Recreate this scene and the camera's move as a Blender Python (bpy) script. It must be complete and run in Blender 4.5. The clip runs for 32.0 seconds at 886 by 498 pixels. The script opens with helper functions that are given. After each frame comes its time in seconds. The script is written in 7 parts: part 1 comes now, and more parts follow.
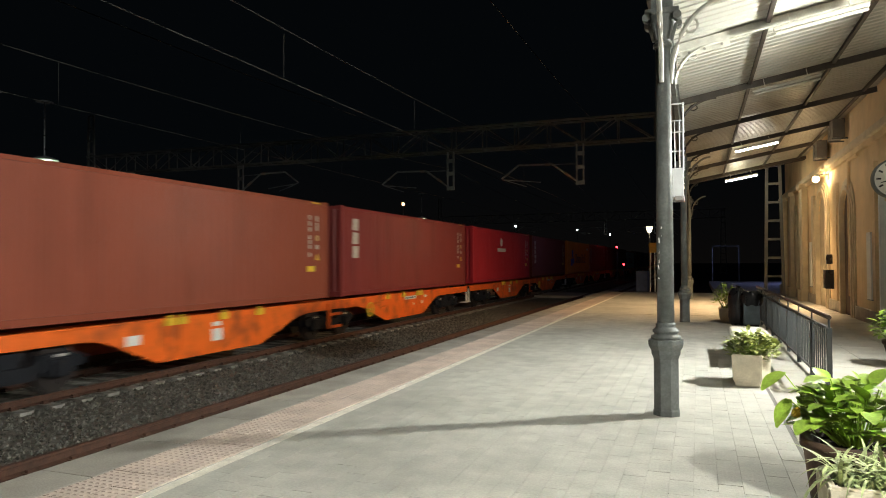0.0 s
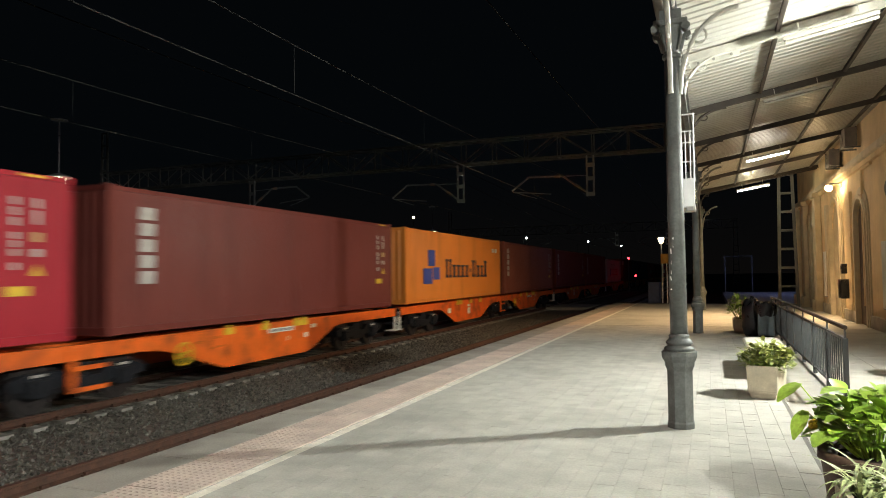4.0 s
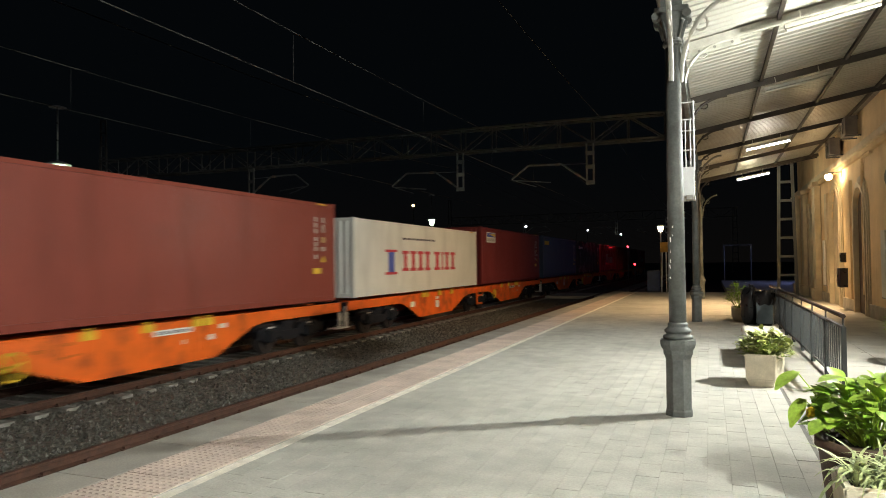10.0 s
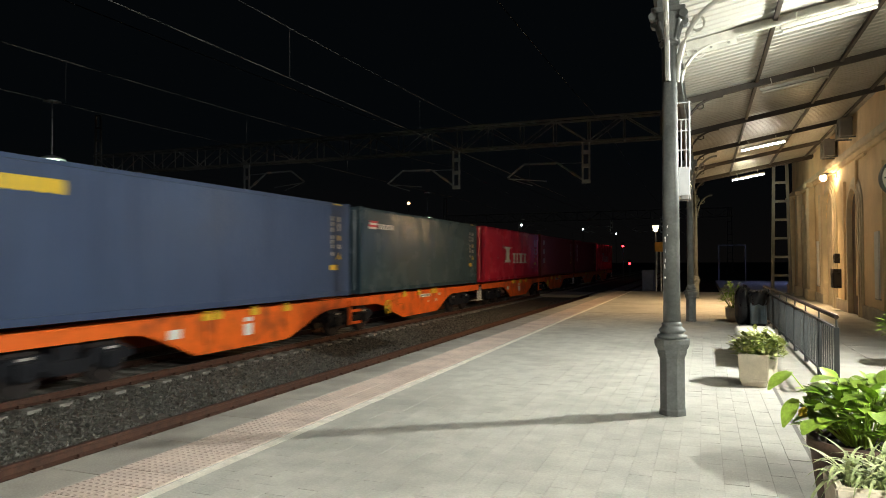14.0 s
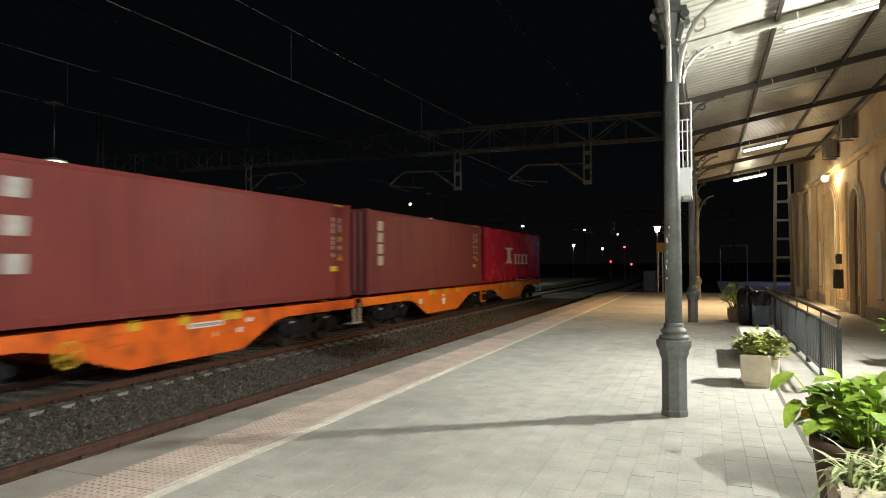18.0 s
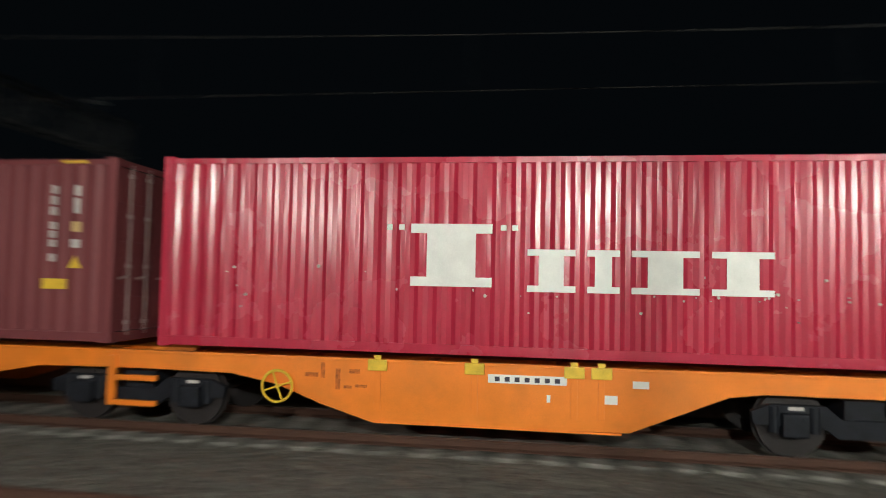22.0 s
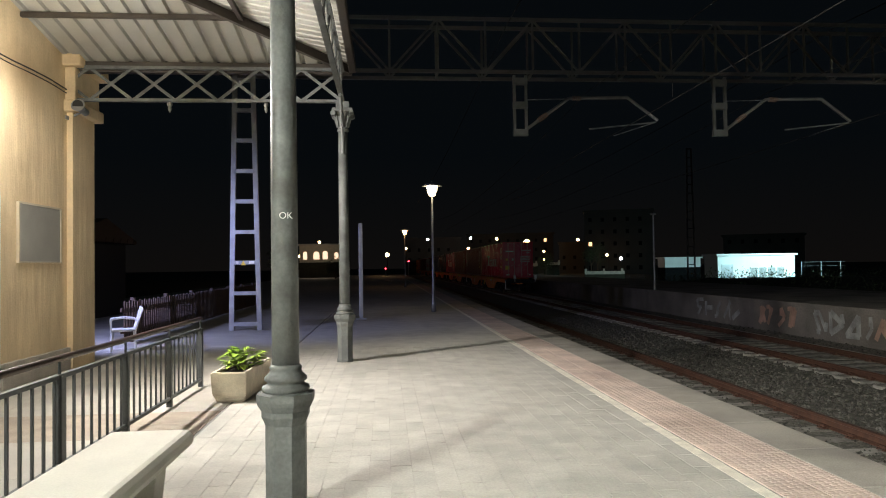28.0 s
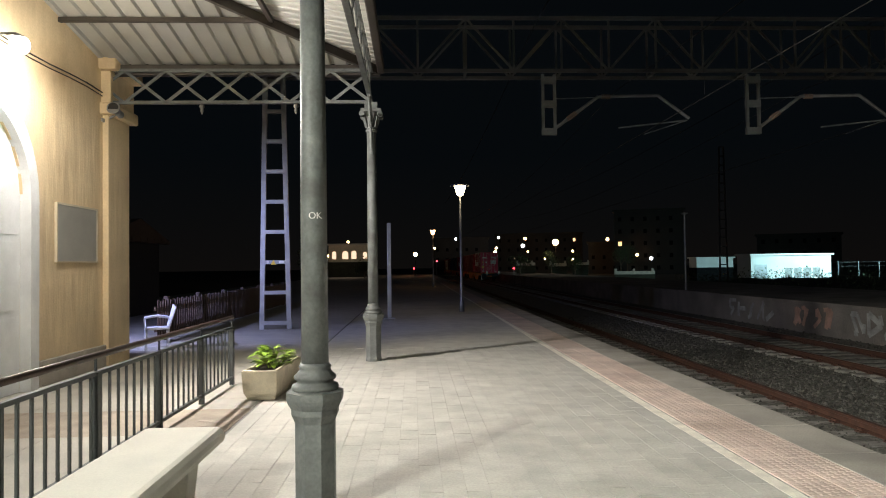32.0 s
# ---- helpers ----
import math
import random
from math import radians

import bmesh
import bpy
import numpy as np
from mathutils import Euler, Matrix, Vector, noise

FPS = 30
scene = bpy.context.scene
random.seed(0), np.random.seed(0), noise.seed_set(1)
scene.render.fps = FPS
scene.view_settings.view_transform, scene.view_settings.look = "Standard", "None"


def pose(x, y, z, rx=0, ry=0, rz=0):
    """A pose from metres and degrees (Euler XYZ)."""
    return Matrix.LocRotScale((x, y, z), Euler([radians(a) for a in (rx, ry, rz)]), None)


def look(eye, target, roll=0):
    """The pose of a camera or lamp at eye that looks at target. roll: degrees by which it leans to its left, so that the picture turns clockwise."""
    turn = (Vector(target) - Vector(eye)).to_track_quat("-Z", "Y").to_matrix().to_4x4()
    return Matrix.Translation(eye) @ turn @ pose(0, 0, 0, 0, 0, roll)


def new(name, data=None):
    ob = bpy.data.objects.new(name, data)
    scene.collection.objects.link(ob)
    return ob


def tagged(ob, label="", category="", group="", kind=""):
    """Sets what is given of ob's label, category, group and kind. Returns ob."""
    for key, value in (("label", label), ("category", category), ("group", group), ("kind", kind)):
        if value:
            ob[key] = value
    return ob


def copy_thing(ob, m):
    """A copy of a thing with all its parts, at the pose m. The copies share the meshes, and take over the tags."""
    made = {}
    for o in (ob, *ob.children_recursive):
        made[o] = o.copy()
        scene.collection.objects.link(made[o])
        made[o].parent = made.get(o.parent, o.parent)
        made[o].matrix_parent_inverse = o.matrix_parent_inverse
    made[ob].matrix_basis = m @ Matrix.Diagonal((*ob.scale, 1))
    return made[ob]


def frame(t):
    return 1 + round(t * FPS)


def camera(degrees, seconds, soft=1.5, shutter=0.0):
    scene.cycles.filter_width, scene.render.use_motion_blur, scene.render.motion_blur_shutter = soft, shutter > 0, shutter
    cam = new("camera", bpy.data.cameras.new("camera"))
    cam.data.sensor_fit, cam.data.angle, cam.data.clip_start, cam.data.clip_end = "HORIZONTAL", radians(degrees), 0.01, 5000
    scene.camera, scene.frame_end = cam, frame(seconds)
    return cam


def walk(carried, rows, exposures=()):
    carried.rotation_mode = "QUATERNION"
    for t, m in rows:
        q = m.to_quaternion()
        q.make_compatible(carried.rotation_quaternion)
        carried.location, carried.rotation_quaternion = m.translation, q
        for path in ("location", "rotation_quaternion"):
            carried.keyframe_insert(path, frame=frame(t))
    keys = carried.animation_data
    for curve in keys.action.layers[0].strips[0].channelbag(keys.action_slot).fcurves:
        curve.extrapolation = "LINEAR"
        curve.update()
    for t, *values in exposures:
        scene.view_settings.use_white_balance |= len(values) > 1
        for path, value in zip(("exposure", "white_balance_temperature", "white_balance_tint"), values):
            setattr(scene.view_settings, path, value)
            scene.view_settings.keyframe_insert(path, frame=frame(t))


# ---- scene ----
cam = camera(66.05, 32.0, soft=1.0, shutter=0.9)
# seconds, place, yaw, pitch, roll
PATH = [
    (0.0, -0.000, -0.000, 1.640, 20.50, 1.11, 0.26),
    (0.5, -0.000, -0.000, 1.640, 20.44, 0.98, 0.32),
    (1.0, -0.000, -0.000, 1.640, 20.43, 1.05, 0.40),
    (1.5, -0.000, -0.000, 1.640, 20.59, 1.05, 0.45),
    (2.0, -0.000, -0.000, 1.640, 20.80, 0.91, 0.38),
    (2.5, -0.000, -0.000, 1.640, 21.37, 1.27, 0.66),
    (3.0, -0.000, -0.000, 1.640, 21.81, 1.79, 0.85),
    (3.5, -0.000, -0.000, 1.640, 21.51, 2.15, 0.66),
    (5.5, -0.000, -0.000, 1.640, 21.35, 2.24, 0.86),
    (6.0, -0.000, -0.000, 1.640, 21.23, 1.89, 0.69),
    (6.5, -0.000, -0.000, 1.640, 21.15, 1.62, 0.73),
    (7.0, -0.000, -0.000, 1.640, 21.28, 1.55, 0.73),
    (7.5, -0.000, -0.000, 1.640, 21.36, 1.28, 0.75),
    (8.0, -0.000, -0.000, 1.640, 21.18, 1.40, 0.70),
    (8.5, -0.000, -0.000, 1.640, 21.33, 1.35, 0.81),
    (9.0, -0.000, -0.000, 1.640, 21.20, 1.17, 0.58),
    (9.5, -0.000, -0.000, 1.640, 21.57, 1.09, 0.58),
    (10.0, -0.000, -0.000, 1.640, 21.37, 1.21, 0.67),
    (10.5, -0.000, -0.000, 1.640, 21.43, 1.25, 0.61),
    (11.0, -0.000, -0.000, 1.640, 21.27, 1.27, 0.51),
    (11.5, -0.000, -0.000, 1.640, 21.14, 1.22, 0.53),
    (12.0, -0.000, -0.000, 1.640, 21.28, 1.21, 0.48),
    (12.5, -0.000, -0.000, 1.640, 21.19, 1.12, 0.46),
    (13.0, -0.000, -0.000, 1.640, 21.10, 1.04, 0.35),
    (13.5, -0.000, -0.000, 1.640, 21.25, 1.04, 0.36),
    (14.0, -0.000, -0.000, 1.640, 20.97, 1.03, 0.23),
    (14.5, -0.000, -0.000, 1.640, 21.05, 0.99, 0.30),
    (16.5, -0.000, -0.000, 1.640, 21.02, 1.08, 0.22),
    (17.0, -0.000, -0.000, 1.640, 21.03, 0.92, 0.25),
    (17.5, -0.000, -0.000, 1.640, 21.20, 1.17, 0.40),
    (18.0, -0.000, -0.000, 1.640, 21.10, 1.12, 0.32),
    (18.5, -0.000, -0.000, 1.640, 21.48, 1.21, 0.35),
    (19.0, -0.000, -0.000, 1.640, 22.45, 1.22, 0.53),
    (19.5, -0.000, -0.000, 1.640, 24.73, 1.22, 0.76),
    (20.0, -0.040, -0.015, 1.639, 30.42, 1.44, 0.93),
    (20.5, -0.180, -0.069, 1.635, 37.75, 1.45, 0.10),
    (21.0, -0.384, -0.148, 1.629, 52.60, 1.10, -0.30),
    (21.2, -0.474, -0.182, 1.626, 61.00, 1.41, -0.90),
    (21.5, -0.611, -0.235, 1.622, 73.40, 1.70, -1.30),
    (22.0, -0.823, -0.317, 1.616, 98.50, 2.79, -1.20),
    (22.3, -0.926, -0.356, 1.613, 114.00, 2.70, -1.15),
    (22.5, -0.979, -0.377, 1.612, 122.80, 2.80, -1.10),
    (23.0, -1.040, -0.400, 1.610, 141.50, 3.05, -1.10),
    (23.5, -1.040, -0.400, 1.610, 154.30, 3.00, -1.00),
    (24.0, -1.015, -0.400, 1.610, 161.60, 2.75, -0.60),
    (24.5, -1.045, -0.400, 1.610, 166.03, 2.92, 0.55),
    (25.0, -1.075, -0.400, 1.610, 168.06, 1.99, 0.95),
    (25.5, -1.075, -0.400, 1.610, 170.35, 2.07, 0.90),
    (26.0, -1.060, -0.400, 1.610, 171.92, 1.68, 0.90),
    (26.5, -1.050, -0.400, 1.610, 173.51, 1.74, 0.85),
    (28.5, -1.040, -0.400, 1.610, 175.54, 1.37, 0.65),
    (29.0, -1.040, -0.400, 1.610, 176.22, 1.97, 0.48),
    (29.5, -1.040, -0.400, 1.610, 176.57, 1.28, 0.65),
    (30.0, -1.040, -0.400, 1.610, 176.77, 1.42, 0.69),
    (30.5, -1.040, -0.400, 1.610, 176.99, 1.30, 0.82),
    (31.0, -1.040, -0.400, 1.610, 177.11, 1.36, 0.71),
    (31.5, -1.040, -0.400, 1.610, 177.21, 1.30, 0.70),
    (32.0, -1.040, -0.400, 1.610, 177.50, 1.43, 0.75),
]
walk(cam, [(t, pose(x, y, z, 90 + p, r, w)) for t, x, y, z, w, p, r in PATH],
     exposures=[(0.0, 0.0), (18.0, 0.0), (19.5, 0.12), (20.5, 0.3), (22.0, 0.16), (23.0, 0.33), (24.0, 0.8), (25.0, 0.95), (26.0, 0.82), (30.0, 0.54), (32.0, 0.50)])

# ---- world and light: a night sky, the station's own lamps ----
world = bpy.data.worlds.new("night")
scene.world = world
world.use_nodes = True
bg = world.node_tree.nodes["Background"]
bg.inputs[1].default_value = 0.0030
# a faint warm glow of the town low over the horizon
wn, wl = world.node_tree.nodes, world.node_tree.links
tcw, sxw, mrw, mxw = wn.new("ShaderNodeTexCoord"), wn.new("ShaderNodeSeparateXYZ"), wn.new("ShaderNodeMapRange"), wn.new("ShaderNodeMix")
wl.new(tcw.outputs["Generated"], sxw.inputs[0]); wl.new(sxw.outputs[2], mrw.inputs[0])
mrw.inputs[1].default_value, mrw.inputs[2].default_value, mrw.inputs[3].default_value, mrw.inputs[4].default_value = -0.01, 0.16, 1, 0
mxw.data_type = "RGBA"
wl.new(mrw.outputs[0], mxw.inputs[0]); wl.new(mxw.outputs[2], bg.inputs[0])
mxw.inputs[6].default_value, mxw.inputs[7].default_value = (0.42, 0.62, 0.80, 1), (1.0, 0.86, 0.78, 1)


def point_lamp(name, at, watts, colour, radius=0.1):
    d = bpy.data.lights.new(name, "POINT")
    d.energy, d.color, d.shadow_soft_size = watts, colour, radius
    ob = new(name, d)
    ob.matrix_world = pose(*at)
    return ob


def flood(name, at, watts, colour, tilt=22, size=170, blend=1.0, turn=0):
    """A wall floodlight that looks across the platform to the tracks, tilted down."""
    d = bpy.data.lights.new(name, "SPOT")
    d.energy, d.color, d.shadow_soft_size, d.spot_size, d.spot_blend = watts, colour, 0.09, radians(size), blend
    ob = new(name, d)
    ob.matrix_world = pose(*at, 0, 90 - tilt, turn)
    return ob


NEUTRAL = (0.96, 0.99, 0.91)
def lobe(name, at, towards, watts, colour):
    """An added fill spot for a wall globe's light on wall, floor or canopy."""
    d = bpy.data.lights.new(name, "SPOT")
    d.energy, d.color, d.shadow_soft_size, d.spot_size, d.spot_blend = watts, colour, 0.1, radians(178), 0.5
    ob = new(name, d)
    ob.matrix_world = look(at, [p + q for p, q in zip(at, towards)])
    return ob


# along the wall, watts, colour, spread, tilt, turn, watts of added fill
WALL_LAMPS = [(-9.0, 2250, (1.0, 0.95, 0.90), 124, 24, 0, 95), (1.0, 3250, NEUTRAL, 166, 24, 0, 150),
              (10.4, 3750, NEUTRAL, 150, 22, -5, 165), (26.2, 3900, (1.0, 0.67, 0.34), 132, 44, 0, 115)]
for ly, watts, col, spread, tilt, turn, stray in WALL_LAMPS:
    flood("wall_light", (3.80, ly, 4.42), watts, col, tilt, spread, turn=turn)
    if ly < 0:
        # Two unseen fill spots off the globe, added to brighten wall, floor and roof.
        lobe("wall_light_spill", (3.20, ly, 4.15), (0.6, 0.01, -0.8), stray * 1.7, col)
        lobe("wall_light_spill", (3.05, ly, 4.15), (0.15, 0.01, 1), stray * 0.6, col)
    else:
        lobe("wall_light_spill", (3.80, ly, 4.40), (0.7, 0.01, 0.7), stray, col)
point_lamp("tube_light", (1.75, 23.4, 4.98), 35, (1.0, 0.9, 0.72), 0.3)
point_lamp("tube_light", (1.75, 31.2, 4.9), 70, (1.0, 0.92, 0.6), 0.3)
point_lamp("lantern_light", (-2.7, -24.3, 4.3), 12, (1.0, 0.8, 0.5))
point_lamp("lantern_light", (-17.2, -12.2, 4.45), 50, (0.95, 0.95, 0.8))
point_lamp("lantern_light", (-17.2, 14.0, 4.45), 60, (0.8, 1.0, 0.75))
point_lamp("lantern_light", (-17.9, 70.5, 4.3), 150, (0.95, 1.0, 0.8))
d = bpy.data.lights.new("yard_light", "SPOT")
d.energy, d.color, d.shadow_soft_size, d.spot_size, d.spot_blend = 1000, (0.47, 0.52, 1.0), 0.08, radians(96), 0.8
new("yard_light", d).matrix_world = look((6.3, -13.4, 2.8), (3.2, -18.6, 0.2))
point_lamp("lantern_light", (-16.6, 52.0, 2.75), 480, (0.9, 1.0, 0.85))
point_lamp("yard_light", (6.0, 53.0, 3.5), 170, (0.35, 0.42, 1.0))
d = bpy.data.lights.new("street_light", "SPOT")
d.energy, d.color, d.shadow_soft_size, d.spot_size, d.spot_blend = 9000, (0.55, 0.95, 1.0), 0.2, radians(100), 0.8
new("street_light", d).matrix_world = look((-44.5, -60.0, 5.4), (-43.0, -72.0, 1.5))

point_lamp("street_light", (-22.5, -109.0, 5.0), 150, (1.0, 0.72, 0.45), 0.2)
point_lamp("street_light", (-31.5, -90.0, 4.0), 55, (1.0, 0.85, 0.7), 0.2)
point_lamp("street_light", (-38.0, -178.0, 7.5), 500, (1.0, 0.66, 0.36), 0.2)
point_lamp("street_light", (10.2, -106.0, 4.6), 80, (1.0, 0.75, 0.55), 0.2)

# ---- plan ----
EDGE, WHITE = -4.92, -3.67          # platform edge, white line
COLX = -0.345                        # line of columns
COLS = [-12.2, -4.95, 7.7, 19.53, 31.4]
WALL = 4.2                          # station wall
SOUTH, NORTH, CANN = -12.9, 38.5, 31.8          # ends of the station building
T1, T2 = -6.55, -11.73              # track centres
RAIL = -0.66                        # rail top
GAUGE = 1.668
FARP = -14.6                        # far platform wall
EAVE_Z, SLOPE = 5.12, 0.18


# ---- materials ----
def mat(name, col, rough=0.6, metal=0.0, var=0.25, scale=6.0, bump=0.15, fine=60.0, dirt=None, dirt_amount=0.35, dirt_scale=0.8, rnd=0.0, spec=0.5, place=False, dent=0.0, streak=1.0):
    m = bpy.data.materials.new(name)
    m.use_nodes = True
    nt = m.node_tree
    N, L = nt.nodes, nt.links
    b = N["Principled BSDF"]
    tc = N.new("ShaderNodeNewGeometry") if place else N.new("ShaderNodeTexCoord")
    src = tc.outputs["Position"] if place else tc.outputs["Object"]
    n1 = N.new("ShaderNodeTexNoise"); n1.inputs["Scale"].default_value = scale; n1.inputs["Detail"].default_value = 5
    n2 = N.new("ShaderNodeTexNoise"); n2.inputs["Scale"].default_value = fine; n2.inputs["Detail"].default_value = 3
    L.new(src, n1.inputs["Vector"]); L.new(src, n2.inputs["Vector"])
    ramp = N.new("ShaderNodeMapRange")
    ramp.inputs[1].default_value, ramp.inputs[2].default_value = 0.3, 0.7
    ramp.inputs[3].default_value, ramp.inputs[4].default_value = 1 - var, 1 + var
    L.new(n1.outputs[0], ramp.inputs[0])
    r2 = N.new("ShaderNodeMapRange")
    r2.inputs[1].default_value, r2.inputs[2].default_value = 0.3, 0.7
    r2.inputs[3].default_value, r2.inputs[4].default_value = 1 - var * 0.6, 1 + var * 0.6
    L.new(n2.outputs[0], r2.inputs[0])
    mul = N.new("ShaderNodeMath"); mul.operation = "MULTIPLY"
    L.new(ramp.outputs[0], mul.inputs[0]); L.new(r2.outputs[0], mul.inputs[1])
    last = mul
    if rnd:
        oi = N.new("ShaderNodeObjectInfo")
        rr = N.new("ShaderNodeMapRange"); rr.inputs[3].default_value, rr.inputs[4].default_value = 1 - rnd, 1 + rnd
        L.new(oi.outputs["Random"], rr.inputs[0])
        m2 = N.new("ShaderNodeMath"); m2.operation = "MULTIPLY"
        L.new(last.outputs[0], m2.inputs[0]); L.new(rr.outputs[0], m2.inputs[1])
        ge = N.new("ShaderNodeNewGeometry")
        ri = N.new("ShaderNodeMapRange"); ri.inputs[3].default_value, ri.inputs[4].default_value = 1 - rnd, 1 + rnd
        L.new(ge.outputs["Random Per Island"], ri.inputs[0])
        m3 = N.new("ShaderNodeMath"); m3.operation = "MULTIPLY"
        L.new(m2.outputs[0], m3.inputs[0]); L.new(ri.outputs[0], m3.inputs[1])
        last = m3
    vm = N.new("ShaderNodeVectorMath"); vm.operation = "SCALE"
    vm.inputs[0].default_value = col
    L.new(last.outputs[0], vm.inputs["Scale"])
    colour = vm.outputs[0]
    if dirt:
        n3 = N.new("ShaderNodeTexNoise"); n3.inputs["Scale"].default_value = dirt_scale; n3.inputs["Detail"].default_value = 8
        mp = N.new("ShaderNodeMapping"); mp.inputs["Scale"].default_value = (1, 1, streak)
        L.new(src, mp.inputs["Vector"]); L.new(mp.outputs[0], n3.inputs["Vector"])
        r3 = N.new("ShaderNodeMapRange"); r3.inputs[1].default_value, r3.inputs[2].default_value = 0.5, 0.72
        r3.inputs[3].default_value, r3.inputs[4].default_value = 0, dirt_amount
        L.new(n3.outputs[0], r3.inputs[0])
        mx = N.new("ShaderNodeMix"); mx.data_type = "RGBA"
        L.new(r3.outputs[0], mx.inputs[0]); L.new(colour, mx.inputs[6]); mx.inputs[7].default_value = (*dirt, 1)
        colour = mx.outputs[2]
    L.new(colour, b.inputs["Base Color"])
    b.inputs["Metallic"].default_value = metal
    b.inputs["Specular IOR Level"].default_value = spec
    rg = N.new("ShaderNodeMapRange"); rg.inputs[3].default_value, rg.inputs[4].default_value = max(0.03, rough - 0.12), min(1, rough + 0.12)
    L.new(n1.outputs[0], rg.inputs[0]); L.new(rg.outputs[0], b.inputs["Roughness"])
    if bump:
        bp = N.new("ShaderNodeBump"); bp.inputs["Strength"].default_value = bump; bp.inputs["Distance"].default_value = 0.01
        L.new(n2.outputs[0], bp.inputs["Height"]); L.new(bp.outputs[0], b.inputs["Normal"])
        if dent:
            n4 = N.new("ShaderNodeTexNoise"); n4.inputs["Scale"].default_value = dent; n4.inputs["Detail"].default_value = 2
            md = N.new("ShaderNodeMapping"); md.inputs["Scale"].default_value = (1, 2.4, 0.4)
            L.new(src, md.inputs["Vector"]); L.new(md.outputs[0], n4.inputs["Vector"])
            b2 = N.new("ShaderNodeBump"); b2.inputs["Strength"].default_value = 0.8; b2.inputs["Distance"].default_value = 0.03
            L.new(n4.outputs[0], b2.inputs["Height"]); L.new(bp.outputs[0], b2.inputs["Normal"]); L.new(b2.outputs[0], b.inputs["Normal"])
    return m


def glow(name, col, strength):
    m = bpy.data.materials.new(name)
    m.use_nodes = True
    b = m.node_tree.nodes["Principled BSDF"]
    b.inputs["Base Color"].default_value = (*col, 1)
    b.inputs["Emission Color"].default_value = (*col, 1)
    b.inputs["Emission Strength"].default_value = strength
    return m


M_PAVE = mat("paver_concrete", (0.46, 0.445, 0.40), 0.75, var=0.13, scale=3.4, bump=0.5, fine=45, dirt=(0.21, 0.20, 0.17), dirt_amount=0.5, dirt_scale=0.5, rnd=0.05, place=True)
M_GROUT = mat("joint_sand", (0.43, 0.415, 0.37), 0.9)
M_CONC = mat("smooth_concrete", (0.45, 0.43, 0.38), 0.7, var=0.15, scale=1.5, bump=0.2, dirt=(0.24, 0.22, 0.19), dirt_amount=0.4, place=True)
M_COPING = mat("coping_stone", (0.37, 0.345, 0.30), 0.75, var=0.2, scale=2, bump=0.3, dirt=(0.16, 0.15, 0.13), dirt_amount=0.5, dirt_scale=1.1, place=True)
M_TACT = mat("tactile_pink_tile", (0.54, 0.435, 0.375), 0.7, var=0.15, scale=2.5, bump=0.2, dirt=(0.28, 0.2, 0.16), dirt_amount=0.4, rnd=0.06, place=True)
M_WHITE = mat("worn_white_paint", (0.80, 0.76, 0.66), 0.7, var=0.15, scale=8, bump=0.2, dirt=(0.45, 0.41, 0.35), dirt_amount=0.4, dirt_scale=3)
M_BALLAST = mat("ballast_stone", (0.080, 0.077, 0.065), 0.9, var=0.45, scale=9, bump=0.6, fine=40, dirt=(0.30, 0.29, 0.27), dirt_amount=0.35, dirt_scale=9, rnd=0.55)
M_SOIL = mat("dark_soil", (0.05, 0.045, 0.035), 0.95, var=0.4, scale=0.7, bump=0.5, fine=8)
M_SLEEPER = mat("concrete_sleeper", (0.26, 0.25, 0.225), 0.85, var=0.3, scale=5, bump=0.3, dirt=(0.07, 0.055, 0.045), dirt_amount=0.85, dirt_scale=3, rnd=0.2)
M_RUST = mat("rusty_rail_steel", (0.085, 0.04, 0.026), 0.75, 0.3, var=0.3, scale=8, bump=0.3)
M_RAILTOP = mat("polished_rail_head", (0.45, 0.42, 0.4), 0.3, 1.0, var=0.15)
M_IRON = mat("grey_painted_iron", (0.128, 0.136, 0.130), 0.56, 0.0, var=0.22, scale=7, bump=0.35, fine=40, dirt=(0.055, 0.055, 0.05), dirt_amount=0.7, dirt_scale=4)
# pale iron, also the lit copy of the canopy iron close to the lamp
M_IRONLT = mat("pale_lit_painted_iron", (0.42, 0.41, 0.36), 0.5, 0.0, var=0.12, scale=5, bump=0.1, dirt=(0.2, 0.18, 0.14), dirt_amount=0.5, dirt_scale=4)
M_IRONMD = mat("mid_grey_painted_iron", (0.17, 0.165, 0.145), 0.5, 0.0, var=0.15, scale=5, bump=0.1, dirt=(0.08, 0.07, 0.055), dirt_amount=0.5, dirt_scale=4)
M_DISPLAY = mat("grey_white_case_paint", (0.36, 0.36, 0.36), 0.45, var=0.08, bump=0.05)
M_DRAIN = mat("dark_drain_grate", (0.16, 0.15, 0.13), 0.7, var=0.2)
M_SCRUBSOIL = mat("dark_weedy_soil", (0.03, 0.032, 0.02), 0.95, var=0.4, scale=0.9, bump=0.6, fine=6)
M_TRUNK = mat("tree_bark", (0.09, 0.065, 0.045), 0.9, var=0.3, scale=9, bump=0.4)
M_TREELEAF = mat("dark_tree_leaf", (0.05, 0.075, 0.03), 0.6, var=0.3, scale=3, rnd=0.25)
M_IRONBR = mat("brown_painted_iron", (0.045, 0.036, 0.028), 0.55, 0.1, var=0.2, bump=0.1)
M_SHEET = mat("white_roof_sheet", (0.38, 0.37, 0.33), 0.4, 0.0, var=0.06, scale=1.2, bump=0.05, dirt=(0.20, 0.17, 0.125), dirt_amount=0.4, dirt_scale=0.7)
